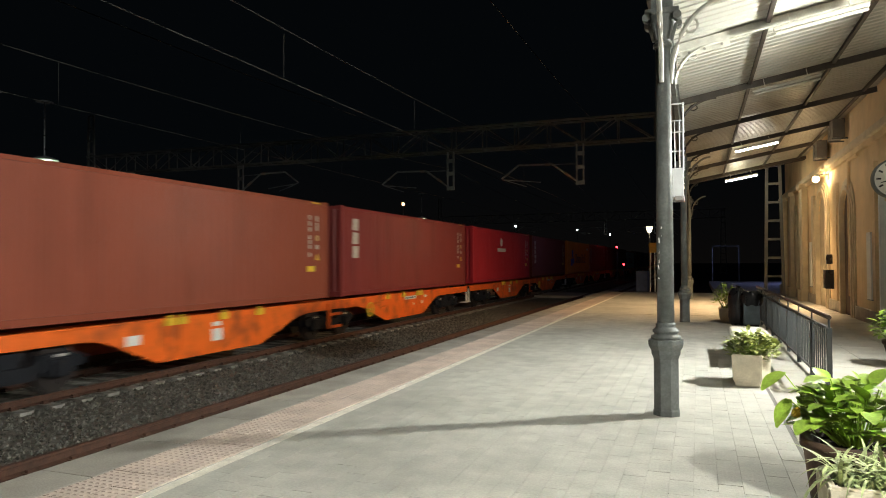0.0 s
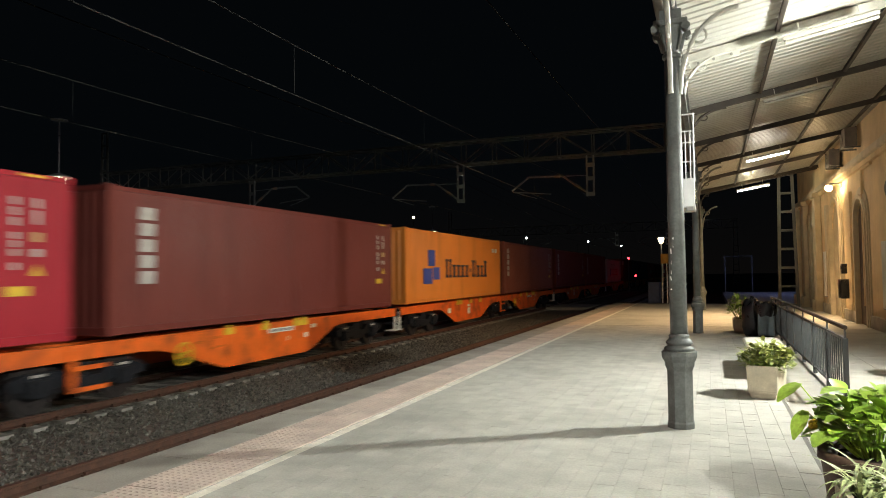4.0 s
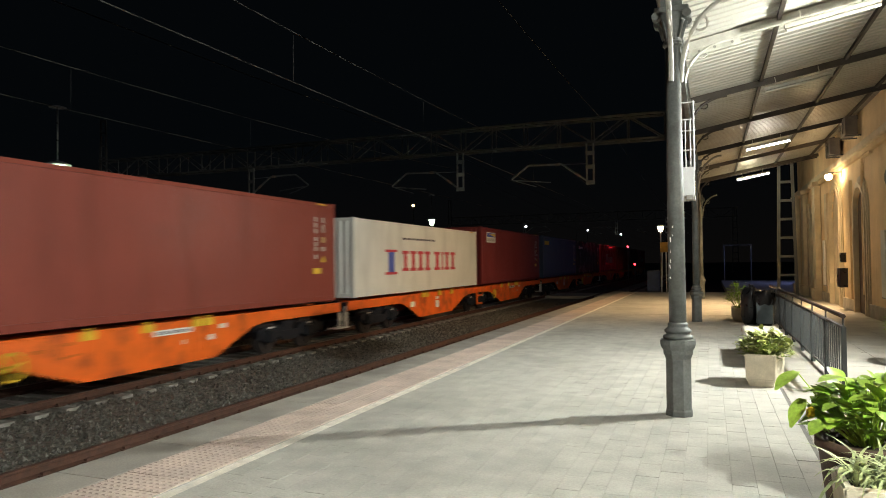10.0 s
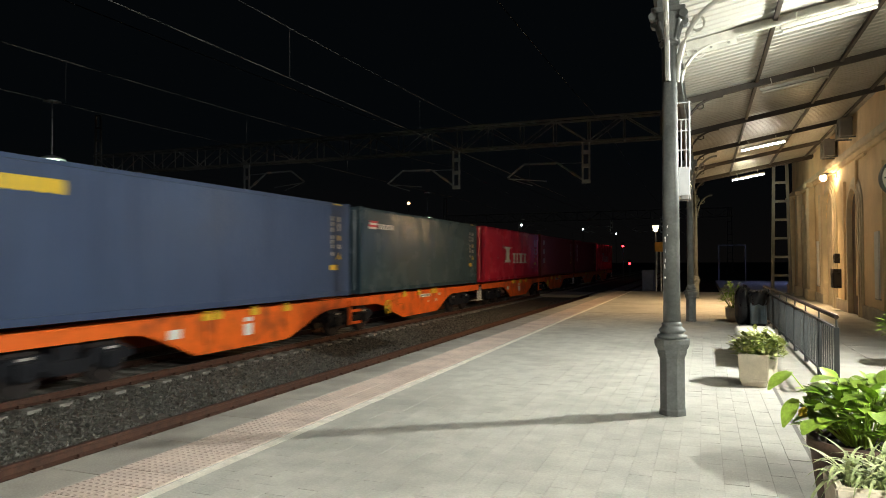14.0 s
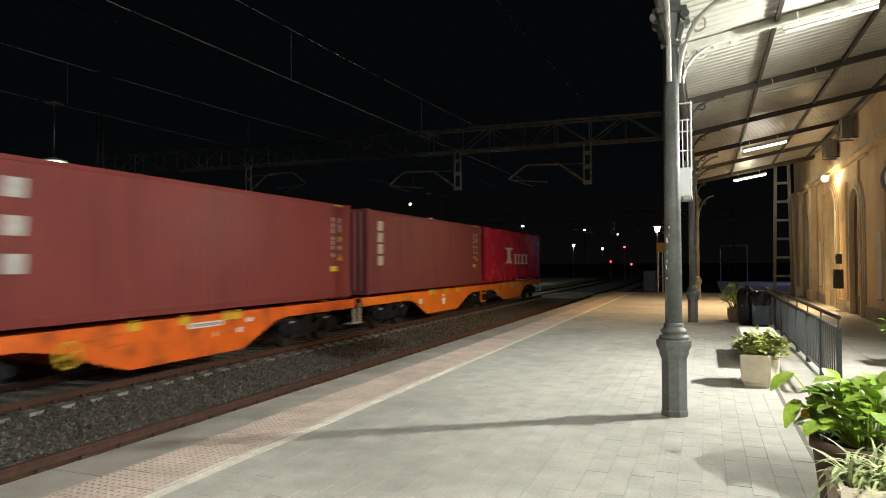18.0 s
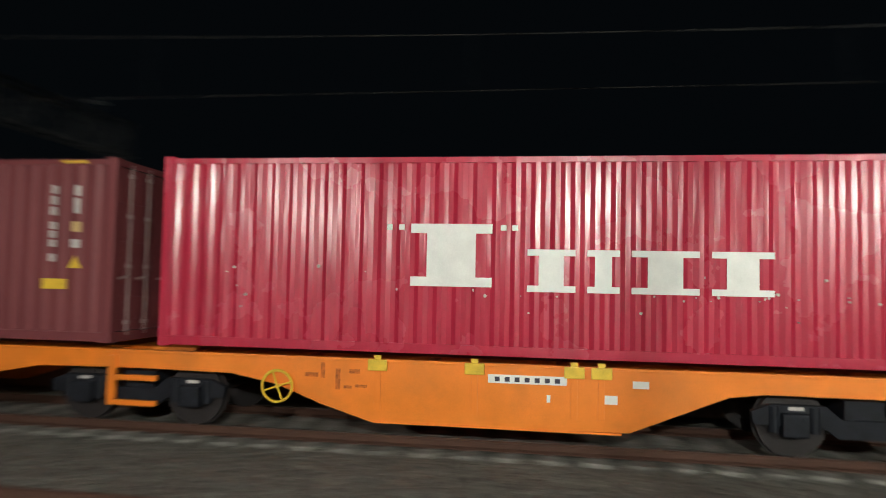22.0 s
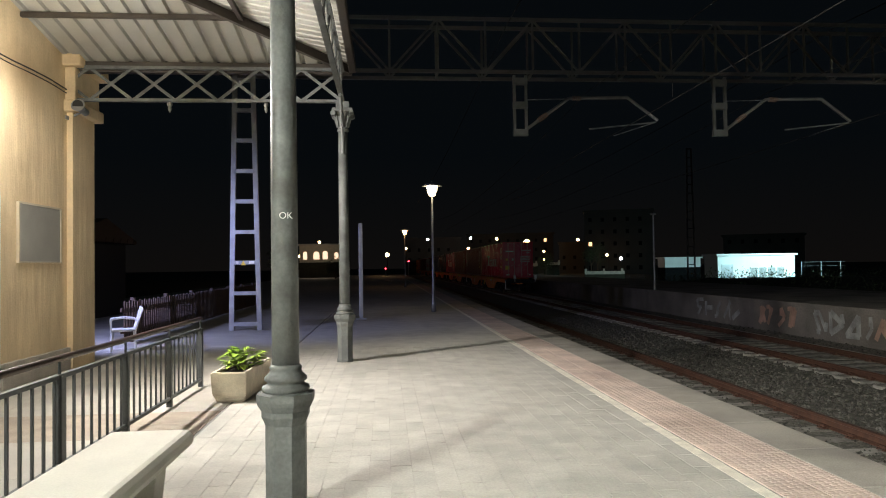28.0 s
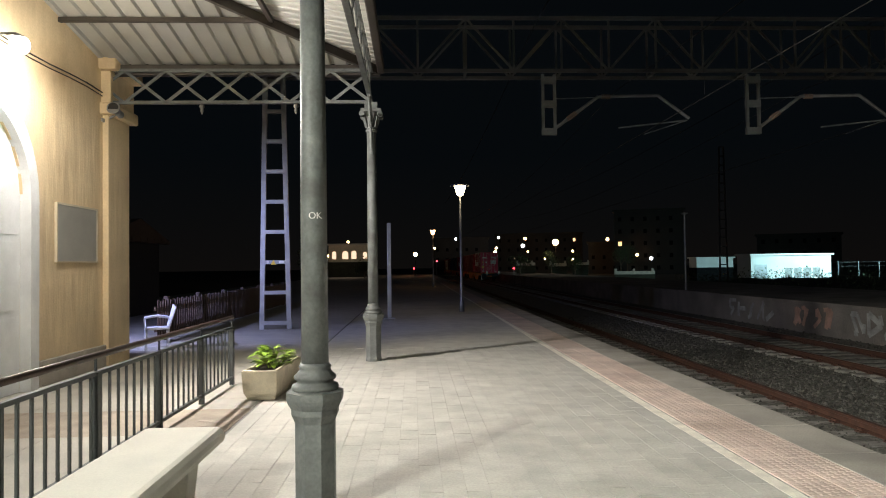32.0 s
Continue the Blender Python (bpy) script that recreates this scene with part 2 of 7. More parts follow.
M_WALL = mat("ochre_render", (0.74, 0.58, 0.36), 0.85, var=0.1, scale=1.2, bump=0.3, fine=30, dent=2.2, dirt=(0.36, 0.22, 0.1), dirt_amount=0.5, dirt_scale=0.7)
M_STONE = mat("pale_stone_trim", (0.62, 0.54, 0.40), 0.8, var=0.12, scale=3, bump=0.25, dirt=(0.4, 0.33, 0.22), dirt_amount=0.4)
M_GREYTRIM = mat("grey_door_surround", (0.78, 0.79, 0.79), 0.6, var=0.08, scale=3, bump=0.1)
M_PLINTH = mat("grey_brown_plinth", (0.46, 0.42, 0.36), 0.85, var=0.2, scale=3, bump=0.3)
M_WOOD = mat("dark_brown_door_wood", (0.07, 0.04, 0.025), 0.5, var=0.3, scale=4, bump=0.2)
M_GLASSDK = mat("dark_window_glass", (0.01, 0.012, 0.015), 0.08, var=0.05, bump=0)
M_FENCE = mat("grey_green_fence_paint", (0.068, 0.074, 0.076), 0.45, 0.1, var=0.12, scale=6, bump=0.1)
M_HAND = mat("worn_dark_handrail", (0.075, 0.05, 0.04), 0.4, 0.2, var=0.3, scale=8, bump=0.15)
M_PLANTER = mat("cream_cast_stone", (0.62, 0.55, 0.42), 0.8, var=0.12, scale=7, bump=0.4, dirt=(0.35, 0.29, 0.2), dirt_amount=0.5, dirt_scale=3)
M_POTSOIL = mat("potting_soil", (0.035, 0.025, 0.018), 0.95, var=0.4, bump=0.8)
M_LEAF = mat("green_leaf", (0.27, 0.40, 0.055), 0.4, var=0.25, scale=12, bump=0.1, rnd=0.3)
M_LEAFY = mat("yellow_green_leaf", (0.42, 0.47, 0.13), 0.45, var=0.25, scale=12, bump=0.1, rnd=0.3)
M_BLADE = mat("striped_blade_leaf", (0.48, 0.55, 0.26), 0.45, var=0.3, scale=20, bump=0.05, rnd=0.3)
M_TERRA = mat("brown_clay_pot", (0.10, 0.06, 0.04), 0.7, var=0.25, bump=0.2)
M_BLACK = mat("black_plastic", (0.015, 0.015, 0.017), 0.3, var=0.2, bump=0.15)
M_BIN = mat("blue_grey_bin_paint", (0.17, 0.22, 0.25), 0.45, var=0.15, bump=0.1)
M_GALV = mat("galvanised_steel", (0.30, 0.31, 0.32), 0.45, 0.7, var=0.2, scale=4, bump=0.1)
M_GANTRY = mat("dim_weathered_gantry_steel", (0.09, 0.09, 0.09), 0.65, 0.0, var=0.2, scale=2, bump=0.1)
M_WIRE = mat("copper_wire", (0.016, 0.015, 0.014), 0.8, 0.0, var=0.1, bump=0)
M_CERAMIC = mat("ceramic_insulator", (0.35, 0.25, 0.2), 0.25, var=0.1, bump=0)
M_PLASTICW = mat("white_plastic", (0.75, 0.76, 0.78), 0.4, var=0.05, bump=0.03)
M_AC = mat("grey_metal_casing", (0.16, 0.15, 0.14), 0.5, 0.1, var=0.15, bump=0.1)
M_PLAQUE = mat("grey_plaque_board", (0.36, 0.35, 0.31), 0.5, var=0.12, scale=2, bump=0.05)
M_DIAL = mat("white_clock_dial", (0.7, 0.7, 0.66), 0.4, var=0.03, bump=0)
M_FARWALL = mat("stained_platform_wall", (0.20, 0.18, 0.16), 0.85, var=0.3, scale=0.8, bump=0.4, fine=20, dirt=(0.07, 0.06, 0.05), dirt_amount=0.7, dirt_scale=0.5)
M_GRAF = mat("pale_graffiti_paint", (0.33, 0.33, 0.32), 0.7, var=0.4, scale=3, bump=0.1)
M_GRAFR = mat("reddish_graffiti_paint", (0.42, 0.26, 0.2), 0.7, var=0.3, scale=3, bump=0.1)
M_BOGIE = mat("grimy_bogie_steel", (0.012, 0.0135, 0.018), 0.55, 0.0, spec=0.18, var=0.35, scale=6, bump=0.3)
M_WHEEL = mat("wheel_steel", (0.024, 0.020, 0.020), 0.55, 0.0, spec=0.25, var=0.3, scale=6, bump=0.1)
M_SILL = mat("orange_wagon_paint", (0.85, 0.150, 0.014), 0.45, 0.0, var=0.12, scale=2.5, bump=0.08, dirt=(0.22, 0.05, 0.02), dirt_amount=0.75, dirt_scale=2.2)
M_RUSTMARK = mat("rust_brown_mark", (0.52, 0.12, 0.018), 0.8, var=0.4, scale=14)
# same wagon paint, shifted to amber for the light on the last wagon
M_SILLY = mat("amber_lit_wagon_paint", (0.88, 0.232, 0.018), 0.42, 0.0, var=0.08, scale=2.5, bump=0.06, dirt=(0.42, 0.14, 0.03), dirt_amount=0.35, dirt_scale=1.2)
M_YEL = mat("yellow_paint", (0.75, 0.50, 0.04), 0.45, var=0.15, scale=6, bump=0.08)
M_YELDIM = mat("faded_amber_label", (0.55, 0.38, 0.16), 0.5, var=0.15, scale=8, bump=0.03)
M_LETTER = mat("white_lettering", (0.80, 0.80, 0.76), 0.5, var=0.06, scale=4, bump=0.02)
M_LETDIM = mat("weathered_white_lettering", (0.50, 0.47, 0.44), 0.6, var=0.2, scale=6, bump=0.03)
M_LETBLK = mat("dark_lettering", (0.035, 0.03, 0.05), 0.5, var=0.1, bump=0.02)
M_LETRED = mat("red_lettering", (0.55, 0.04, 0.06), 0.5, var=0.1, bump=0.02)
M_LETBLU = mat("blue_lettering", (0.06, 0.10, 0.45), 0.5, var=0.1, bump=0.02)
M_BAR = mat("door_lock_bar_steel", (0.40, 0.28, 0.27), 0.45, 0.1, var=0.15, bump=0.05)
M_DARKBLD = mat("far_dark_facade", (0.05, 0.046, 0.042), 0.9, var=0.2, scale=0.3, bump=0)
M_DARKWIN = mat("far_black_window_and_base", (0.012, 0.012, 0.013), 0.95, var=0.1, bump=0, spec=0.0)
M_WHITEBLD = mat("white_shed_render", (0.75, 0.76, 0.74), 0.8, var=0.08, scale=0.6, bump=0.1)
M_FOLI = mat("dark_scrub_leaves", (0.05, 0.07, 0.03), 0.8, var=0.4, bump=0, rnd=0.4)
M_BENCH = mat("pale_cast_concrete", (0.66, 0.63, 0.56), 0.7, var=0.08, scale=3, bump=0.15, fine=90, dirt=(0.42, 0.39, 0.33), dirt_amount=0.35, dirt_scale=1.5)
M_LAMPCASE = mat("cream_lamp_casing", (0.32, 0.305, 0.26), 0.5, var=0.08, bump=0.05)
G_WINDOW = glow("lit_house_window", (1.0, 0.55, 0.24), 1.6)
G_ARCH = glow("lit_arch", (1.0, 0.72, 0.5), 0.8)
G_GLOBE = glow("lit_globe", (1.0, 0.93, 0.78), 60)
G_GLOBEW = glow("lit_warm_globe", (1.0, 0.74, 0.38), 40)
G_TUBE = glow("lit_tube", (1.0, 0.97, 0.88), 14)
G_LANT = glow("lit_lantern", (1.0, 0.80, 0.48), 6)
G_LANTO = glow("lit_amber_lantern", (1.0, 0.52, 0.20), 6)
G_LANTG = glow("lit_green_white_lantern", (0.78, 1.0, 0.7), 9)
G_RED = glow("red_signal_light", (1.0, 0.02, 0.03), 16)
G_TOWN = glow("town_street_light", (1.0, 0.56, 0.25), 12)
G_TOWNW = glow("town_white_light", (0.85, 0.9, 1.0), 8)


# ---- mesh helpers ----
def box(bm, x0, x1, y0, y1, z0, z1, bev=0.0):
    r = bmesh.ops.create_cube(bm, size=1.0)
    for v in r["verts"]:
        v.co = Vector(((x0 + x1) / 2 + v.co.x * (x1 - x0), (y0 + y1) / 2 + v.co.y * (y1 - y0), (z0 + z1) / 2 + v.co.z * (z1 - z0)))
    if bev:
        es = list({e for v in r["verts"] for e in v.link_edges})
        bmesh.ops.bevel(bm, geom=es, offset=bev, segments=2, affect="EDGES", profile=0.6)


def rod(bm, a, b, r, n=8, r2=None):
    a, b = Vector(a), Vector(b)
    d = b - a
    m = Matrix.Translation((a + b) / 2) @ d.to_track_quat("Z", "Y").to_matrix().to_4x4()
    bmesh.ops.create_cone(bm, cap_ends=True, segments=n, radius1=r, radius2=r if r2 is None else r2, depth=d.length, matrix=m)


def bar(bm, a, b, w, h):
    """A square bar from a to b."""
    a, b = Vector(a), Vector(b)
    d = b - a
    m = Matrix.Translation((a + b) / 2) @ d.to_track_quat("Z", "Y").to_matrix().to_4x4() @ Matrix.Diagonal((w, h, d.length, 1))
    bmesh.ops.create_cube(bm, size=1.0, matrix=m)


def tube(bm, pts, r, n=6):
    """One connected round tube through the points."""
    pts = [Vector(p) for p in pts]
    rings = []
    for i, p in enumerate(pts):
        d = (pts[min(i + 1, len(pts) - 1)] - pts[max(i - 1, 0)]).normalized()
        a = d.cross(Vector((0, 0, 1)) if abs(d.z) < 0.9 else Vector((1, 0, 0))).normalized()
        b = d.cross(a)
        rings.append([bm.verts.new(p + r * (a * math.cos(2 * math.pi * k / n) + b * math.sin(2 * math.pi * k / n))) for k in range(n)])
    for q0, q1 in zip(rings, rings[1:]):
        for k in range(n):
            bm.faces.new((q0[k], q0[(k + 1) % n], q1[(k + 1) % n], q1[k]))
    bm.faces.new(rings[0][::-1])
    bm.faces.new(rings[-1])
    bmesh.ops.recalc_face_normals(bm, faces=bm.faces[:])


def lathe(bm, prof, n=20, at=(0, 0, 0), turn=0.0):
    rings = []
    for r, z in prof:
        rings.append([bm.verts.new((at[0] + r * math.cos(turn + 2 * math.pi * i / n), at[1] + r * math.sin(turn + 2 * math.pi * i / n), at[2] + z)) for i in range(n)])
    for a, b in zip(rings, rings[1:]):
        for i in range(n):
            bm.faces.new((a[i], a[(i + 1) % n], b[(i + 1) % n], b[i]))
    bm.faces.new(rings[0][::-1])
    bm.faces.new(rings[-1])


def prism(bm, pts, axis, lo, hi):
    """A polygon in the two other axes, drawn out along axis from lo to hi."""
    def at(p, d):
        return {"x": (d, p[0], p[1]), "y": (p[0], d, p[1]), "z": (p[0], p[1], d)}[axis]
    a = [bm.verts.new(at(p, lo)) for p in pts]
    b = [bm.verts.new(at(p, hi)) for p in pts]
    n = len(pts)
    for i in range(n):
        bm.faces.new((a[i], a[(i + 1) % n], b[(i + 1) % n], b[i]))
    bm.faces.new(a[::-1])
    bm.faces.new(b)
    bmesh.ops.recalc_face_normals(bm, faces=bm.faces[:])


def mesh_of(name, bm, material, smooth=False):
    me = bpy.data.meshes.new(name)
    bm.normal_update()
    bm.to_mesh(me)
    bm.free()
    if material:
        me.materials.append(material)
    if smooth:
        for p in me.polygons:
            p.use_smooth = len(p.vertices) <= 4
    return me


def part(name, bm, material, parent=None, label="", smooth=False, at=None):
    ob = new(name, mesh_of(name, bm, material, smooth))
    if parent:
        ob.parent = parent
    if at is not None:
        ob.matrix_basis = at
    return tagged(ob, label)


def piece(name, me, parent, at, label=""):
    ob = new(name, me)
    ob.parent = parent
    ob.matrix_basis = at
    return tagged(ob, label)


def thing(name, at, label, category, group="", kind=""):
    ob = new(name)
    ob.matrix_basis = at
    return tagged(ob, label, category, group, kind)


def boxpart(name, dims, material, parent, bev=0.0, label=""):
    bm = bmesh.new()
    box(bm, *dims, bev)
    return part(name, bm, material, parent, label)


def structure(name, dims, material, label, category):
    return tagged(boxpart(name, dims, material, None), label, category, kind="structure")


def strips(name, faces, material):
    """Joined boxes given as (x0, x1, y0, y1, z0, z1), from plain lists."""
    vs, fs = [], []
    for x0, x1, y0, y1, z0, z1 in faces:
        k = len(vs)
        vs += [(x0, y0, z0), (x1, y0, z0), (x1, y1, z0), (x0, y1, z0), (x0, y0, z1), (x1, y0, z1), (x1, y1, z1), (x0, y1, z1)]
        fs += [(k, k + 3, k + 2, k + 1), (k + 4, k + 5, k + 6, k + 7), (k, k + 1, k + 5, k + 4), (k + 1, k + 2, k + 6, k + 5), (k + 2, k + 3, k + 7, k + 6), (k + 3, k, k + 4, k + 7)]
    me = bpy.data.meshes.new(name)
    me.from_pydata(vs, [], fs)
    me.materials.append(material)
    return me


# ---- ground, tracks ----
structure("ground", (-900, 900, -900, 900, -1.9, -1.15), M_SOIL, "dark bare soil reaching the horizon", "ground")
structure("ballast_bed", (FARP + 0.01, EDGE - 0.01, -160, 190, -1.14, -0.87), M_BALLAST, "dark grey crushed stone bed between the platforms", "ballast")


def rail_profile():
    h = 0.15
    return [(-0.07, 0), (0.07, 0), (0.07, 0.012), (0.012, 0.035), (0.012, h - 0.045), (0.036, h - 0.03), (0.036, h - 0.003), (-0.036, h - 0.003), (-0.036, h - 0.03), (-0.012, h - 0.045), (-0.012, 0.035), (-0.07, 0.012)]


SLEEPERS = []
for ti, tx in enumerate((T1, T2)):
    track = thing("railway_track", pose(tx, 0, RAIL - 0.15), "broad-gauge track with rusty rails on concrete sleepers", "railway track", "tracks through the station", "structure")
    for sx in (-1, 1):
        bm = bmesh.new()
        c = sx * (GAUGE / 2 + 0.036)
        prism(bm, [(c + px, pz) for px, pz in rail_profile()], "y", -160, 190)
        rail = part("rail", bm, M_RUST, track, "rusty steel rail")
        bm = bmesh.new()
        box(bm, c - 0.034, c + 0.034, -160, 190, 0.1475, 0.150)
        part("running_surface", bm, M_RAILTOP if ti else M_RUST, rail, "worn top of the rail")
    SLEEPERS.append(track)
    # crushed stone shoulders and fill, uneven
    n, xs = 900, np.linspace(-1.0, 1.0, 9) * 0.86
    ys = np.linspace(-45, 60, n)
    vs = [(x, y, 0.006 - 0.03 * random.random()) for y in ys for x in xs]
    fs = [(i * 9 + j, i * 9 + j + 1, i * 9 + j + 10, i * 9 + j + 9) for i in range(n - 1) for j in range(8)]
    me = bpy.data.meshes.new("ballast_fill"); me.from_pydata(vs, [], fs); me.materials.append(M_BALLAST)
    ob = new("ballast_fill", me); ob.parent = track
    tagged(ob, "uneven crushed stone packed between the rails", kind="stuff")

# crushed stones heaped between and beside the tracks
rng = random.Random(5)
vs, fs = [], []


def stone(x, y, z, r):
    k = len(vs)
    a = rng.random() * 6.28
    for dx, dy, dz in ((1, 0, 0), (0, 1, 0), (-1, 0, 0), (0, -1, 0), (0, 0, 1), (0, 0, -1)):
        s = r * (0.6 + 0.8 * rng.random())
        vs.append((x + s * (dx * math.cos(a) - dy * math.sin(a)), y + s * (dx * math.sin(a) + dy * math.cos(a)), z + s * 0.8 * dz))
    for a0, b0, c0 in ((0, 1, 4), (1, 2, 4), (2, 3, 4), (3, 0, 4), (1, 0, 5), (2, 1, 5), (3, 2, 5), (0, 3, 5)):
        fs.append((k + a0, k + b0, k + c0))


for i in range(52000):
    y = rng.triangular(-34, 44, 2)
    x = rng.uniform(T2 + 0.3, EDGE - 0.1) if rng.random() < 0.85 else rng.uniform(FARP, T2)
    if abs(abs(x - T1) - GAUGE / 2 - 0.036) < 0.12 or abs(abs(x - T2) - GAUGE / 2 - 0.036) < 0.12:
        continue
    if 0.8 < x - T2 < 1.32 and abs((y + 38) % 0.6 - 0.3) > 0.17:
        continue
    if 0.8 < x - T1 < 1.4 and abs((y + 38) % 0.6 - 0.3) > 0.17 and i % 3:
        continue
    if abs(x - T1) < 1.3 and i % 2 == 0:
        stone(x, y, -0.80, rng.uniform(0.014, 0.03))
    stone(x, y, -0.85, rng.uniform(0.018, 0.042))
me = bpy.data.meshes.new("ballast_stones"); me.from_pydata(vs, [], fs); me.materials.append(M_BALLAST)
tagged(new("ballast_stones", me), "loose dark grey crushed stones round the tracks", "ballast", kind="stuff")

# ---- platform ----
structure("platform_body", (EDGE + 0.06, 14, -140, 37.6, -1.1, -0.0085), M_GROUT, "platform core of packed fill under the paving", "platform")
structure("platform_face", (EDGE + 0.03, EDGE + 0.058, -140, 37.6, -1.1, -0.14), M_FARWALL, "stained concrete face of the platform edge", "platform wall")
structure("side_pavement", (0.835, 13.9, -60, 60, -0.30, -0.012), M_GROUT, "smooth concrete walkway along the station wall", "pavement")
structure("drain_channel", (0.80, 0.835, -60, 37, -0.30, -0.008), M_DRAIN, "narrow dark drain channel in the paving", "drain")
for y0, y1, x1 in ((-140, -14, 0.80), (22, 37.6, 0.80)):
    structure("outer_pavement", (WHITE + 0.062, x1, y0, y1, -0.30, -0.004), M_PAVE, "pale concrete paving further along the platform", "pavement")
structure("white_line", (WHITE - 0.045, WHITE + 0.06, -140, 37.6, -0.30, -0.001), M_WHITE, "worn white safety line along the platform", "road marking")


# ---- far platform ----
structure("far_platform", (-24, FARP, -150, 46, -1.1, 0.13), M_FARWALL, "low far platform with a stained side wall", "platform")
structure("far_coping", (FARP - 0.6, FARP + 0.06, -150, 46, 0.132, 0.23), M_FARWALL, "worn coping of the far platform", "platform edge")
structure("far_apron", (-24, FARP, 54, 100, -1.1, -0.74), M_CONC, "concrete apron beyond the far platform", "pavement")
bm = bmesh.new()
prism(bm, [(46, -1.1), (46, 0.13), (54, -0.74), (54, -1.1)], "x", -24, FARP)
tagged(part("far_ramp", bm, M_CONC), "concrete ramp down from the far platform", "ramp", kind="structure")
structure("far_parapet", (-18.9, -18.6, 43, 59, -1.1, 0.86), M_FARWALL, "low parapet wall behind the far platform", "wall")
structure("parapet_coping", (-18.95, -18.55, 43, 59, 0.862, 0.93), M_STONE, "pale coping on the parapet", "wall coping")


# ---- iron column ----
def column(y, label):
    col = thing("canopy_column", pose(COLX + (-0.04 if y == -4.95 else 0.015 if y == 7.7 else 0), y, 0), label, "column", "columns of the platform canopy")
    bm = bmesh.new()
    lathe(bm, [(0.145, 0), (0.145, 0.05), (0.136, 0.07), (0.136, 0.60), (0.148, 0.63), (0.16, 0.655), (0.16, 0.69), (0.185, 0.73), (0.192, 0.755), (0.192, 0.80), (0.15, 0.812)], 8, turn=math.pi / 8)
    part("pedestal", bm, M_IRON, col, "octagonal cast-iron pedestal")
    bm = bmesh.new()
    lathe(bm, [(0.15, 0.81), (0.155, 0.83), (0.15, 0.845), (0.122, 0.855), (0.12, 0.872), (0.137, 0.882), (0.137, 0.902), (0.108, 0.93), (0.10, 0.95), (0.108, 0.962), (0.09, 0.985)], 24)
    part("base_moulding", bm, M_IRON, col, "ringed moulding above the pedestal", True)
    bm = bmesh.new()
    lathe(bm, [(0.089, 0.98), (0.086, 2.4), (0.078, 3.96)], 24)
    part("shaft", bm, M_IRON, col, "slender round tapered shaft", True)
    bm = bmesh.new()
    lathe(bm, [(0.078, 3.93), (0.10, 3.95), (0.10, 3.98), (0.08, 4.0), (0.09, 4.08), (0.12, 4.18), (0.16, 4.27)], 16)
    box(bm, -0.175, 0.175, -0.175, 0.175, 4.27, 4.33, 0.015)
    for sx in (-1, 1):
        for sy in (-1, 1):
            rod(bm, (sx * 0.155, sy * 0.08, 4.235), (sx * 0.155, sy * 0.185, 4.235), 0.045, 10)
    for i in range(8):
        q = i * math.pi / 4
        bar(bm, (0.085 * math.cos(q), 0.085 * math.sin(q), 4.02), (0.135 * math.cos(q), 0.135 * math.sin(q), 4.2), 0.02, 0.045)
    box(bm, -0.11, 0.11, -0.11, 0.11, 4.33, 4.45)
    part("capital", bm, M_IRON, col, "leafy scrolled capital")
    return col


for y in COLS:
    column(y, "grey-green cast-iron canopy column with an octagonal pedestal")


# ---- canopy ----
def roof_z(x):
    return EAVE_Z + SLOPE * (x + 0.5)


canopy = thing("platform_canopy", pose(0, 0, 0), "white corrugated canopy roof on dark iron rafters against the station", "canopy", kind="structure")
RY = [-4.1 + 3.94 * i for i in range(0, 10)]
RY = [y - 0.06 for y in RY]


def corrugated(name, edge, length, pitch=0.22, depth=0.03, label=""):
    """Ribbed sheet: edge(u) gives the two ends of the line at u metres along; flat pans with narrow raised ribs."""
    v, f = [], []
    us = []
    for i in range(int(length / pitch) + 1):
        us += [(i * pitch + p * pitch, q) for p, q in ((0.0, 0), (0.66, 0), (0.74, 1), (0.92, 1), (0.999, 0))]
    us = [(u, q) for u, q in us if u < length] + [(length, 0)]
    for u, q in us:
        p0, p1 = edge(u)
        v += [(p0[0], p0[1], p0[2] + q * depth), (p1[0], p1[1], p1[2] + q * depth)]
    for i in range(len(us) - 1):
        f.append((2 * i, 2 * i + 1, 2 * i + 3, 2 * i + 2))
    me = bpy.data.meshes.new(name); me.from_pydata(v, [], f); me.materials.append(M_SHEET)
    ob = new(name, me); ob.parent = canopy
    return tagged(ob, label)


HIPY, HIPX = -12.32, -0.5
TOPY = HIPY + (WALL - HIPX)
zt = roof_z(WALL)
for y0, y1 in zip([TOPY + 0.0] + RY[1:], RY[1:] + [CANN]):
    corrugated("roof_sheet", lambda u: ((HIPX, y0 + u, roof_z(HIPX)), (WALL, y0 + u, zt)), y1 - y0, label="white ribbed roof sheet")
# hipped end towards the south: two triangles cut along the hip
corrugated("roof_sheet", lambda u: ((HIPX, HIPY + u, roof_z(HIPX)), (HIPX + u, HIPY + u, roof_z(HIPX + u))), TOPY - HIPY, label="white ribbed roof sheet")
corrugated("roof_sheet", lambda u: ((HIPX + u, HIPY, roof_z(HIPX)), (HIPX + u, HIPY + u, roof_z(HIPX + u))), WALL - HIPX, 0.29, 0.05, label="white ribbed hip-end sheet")

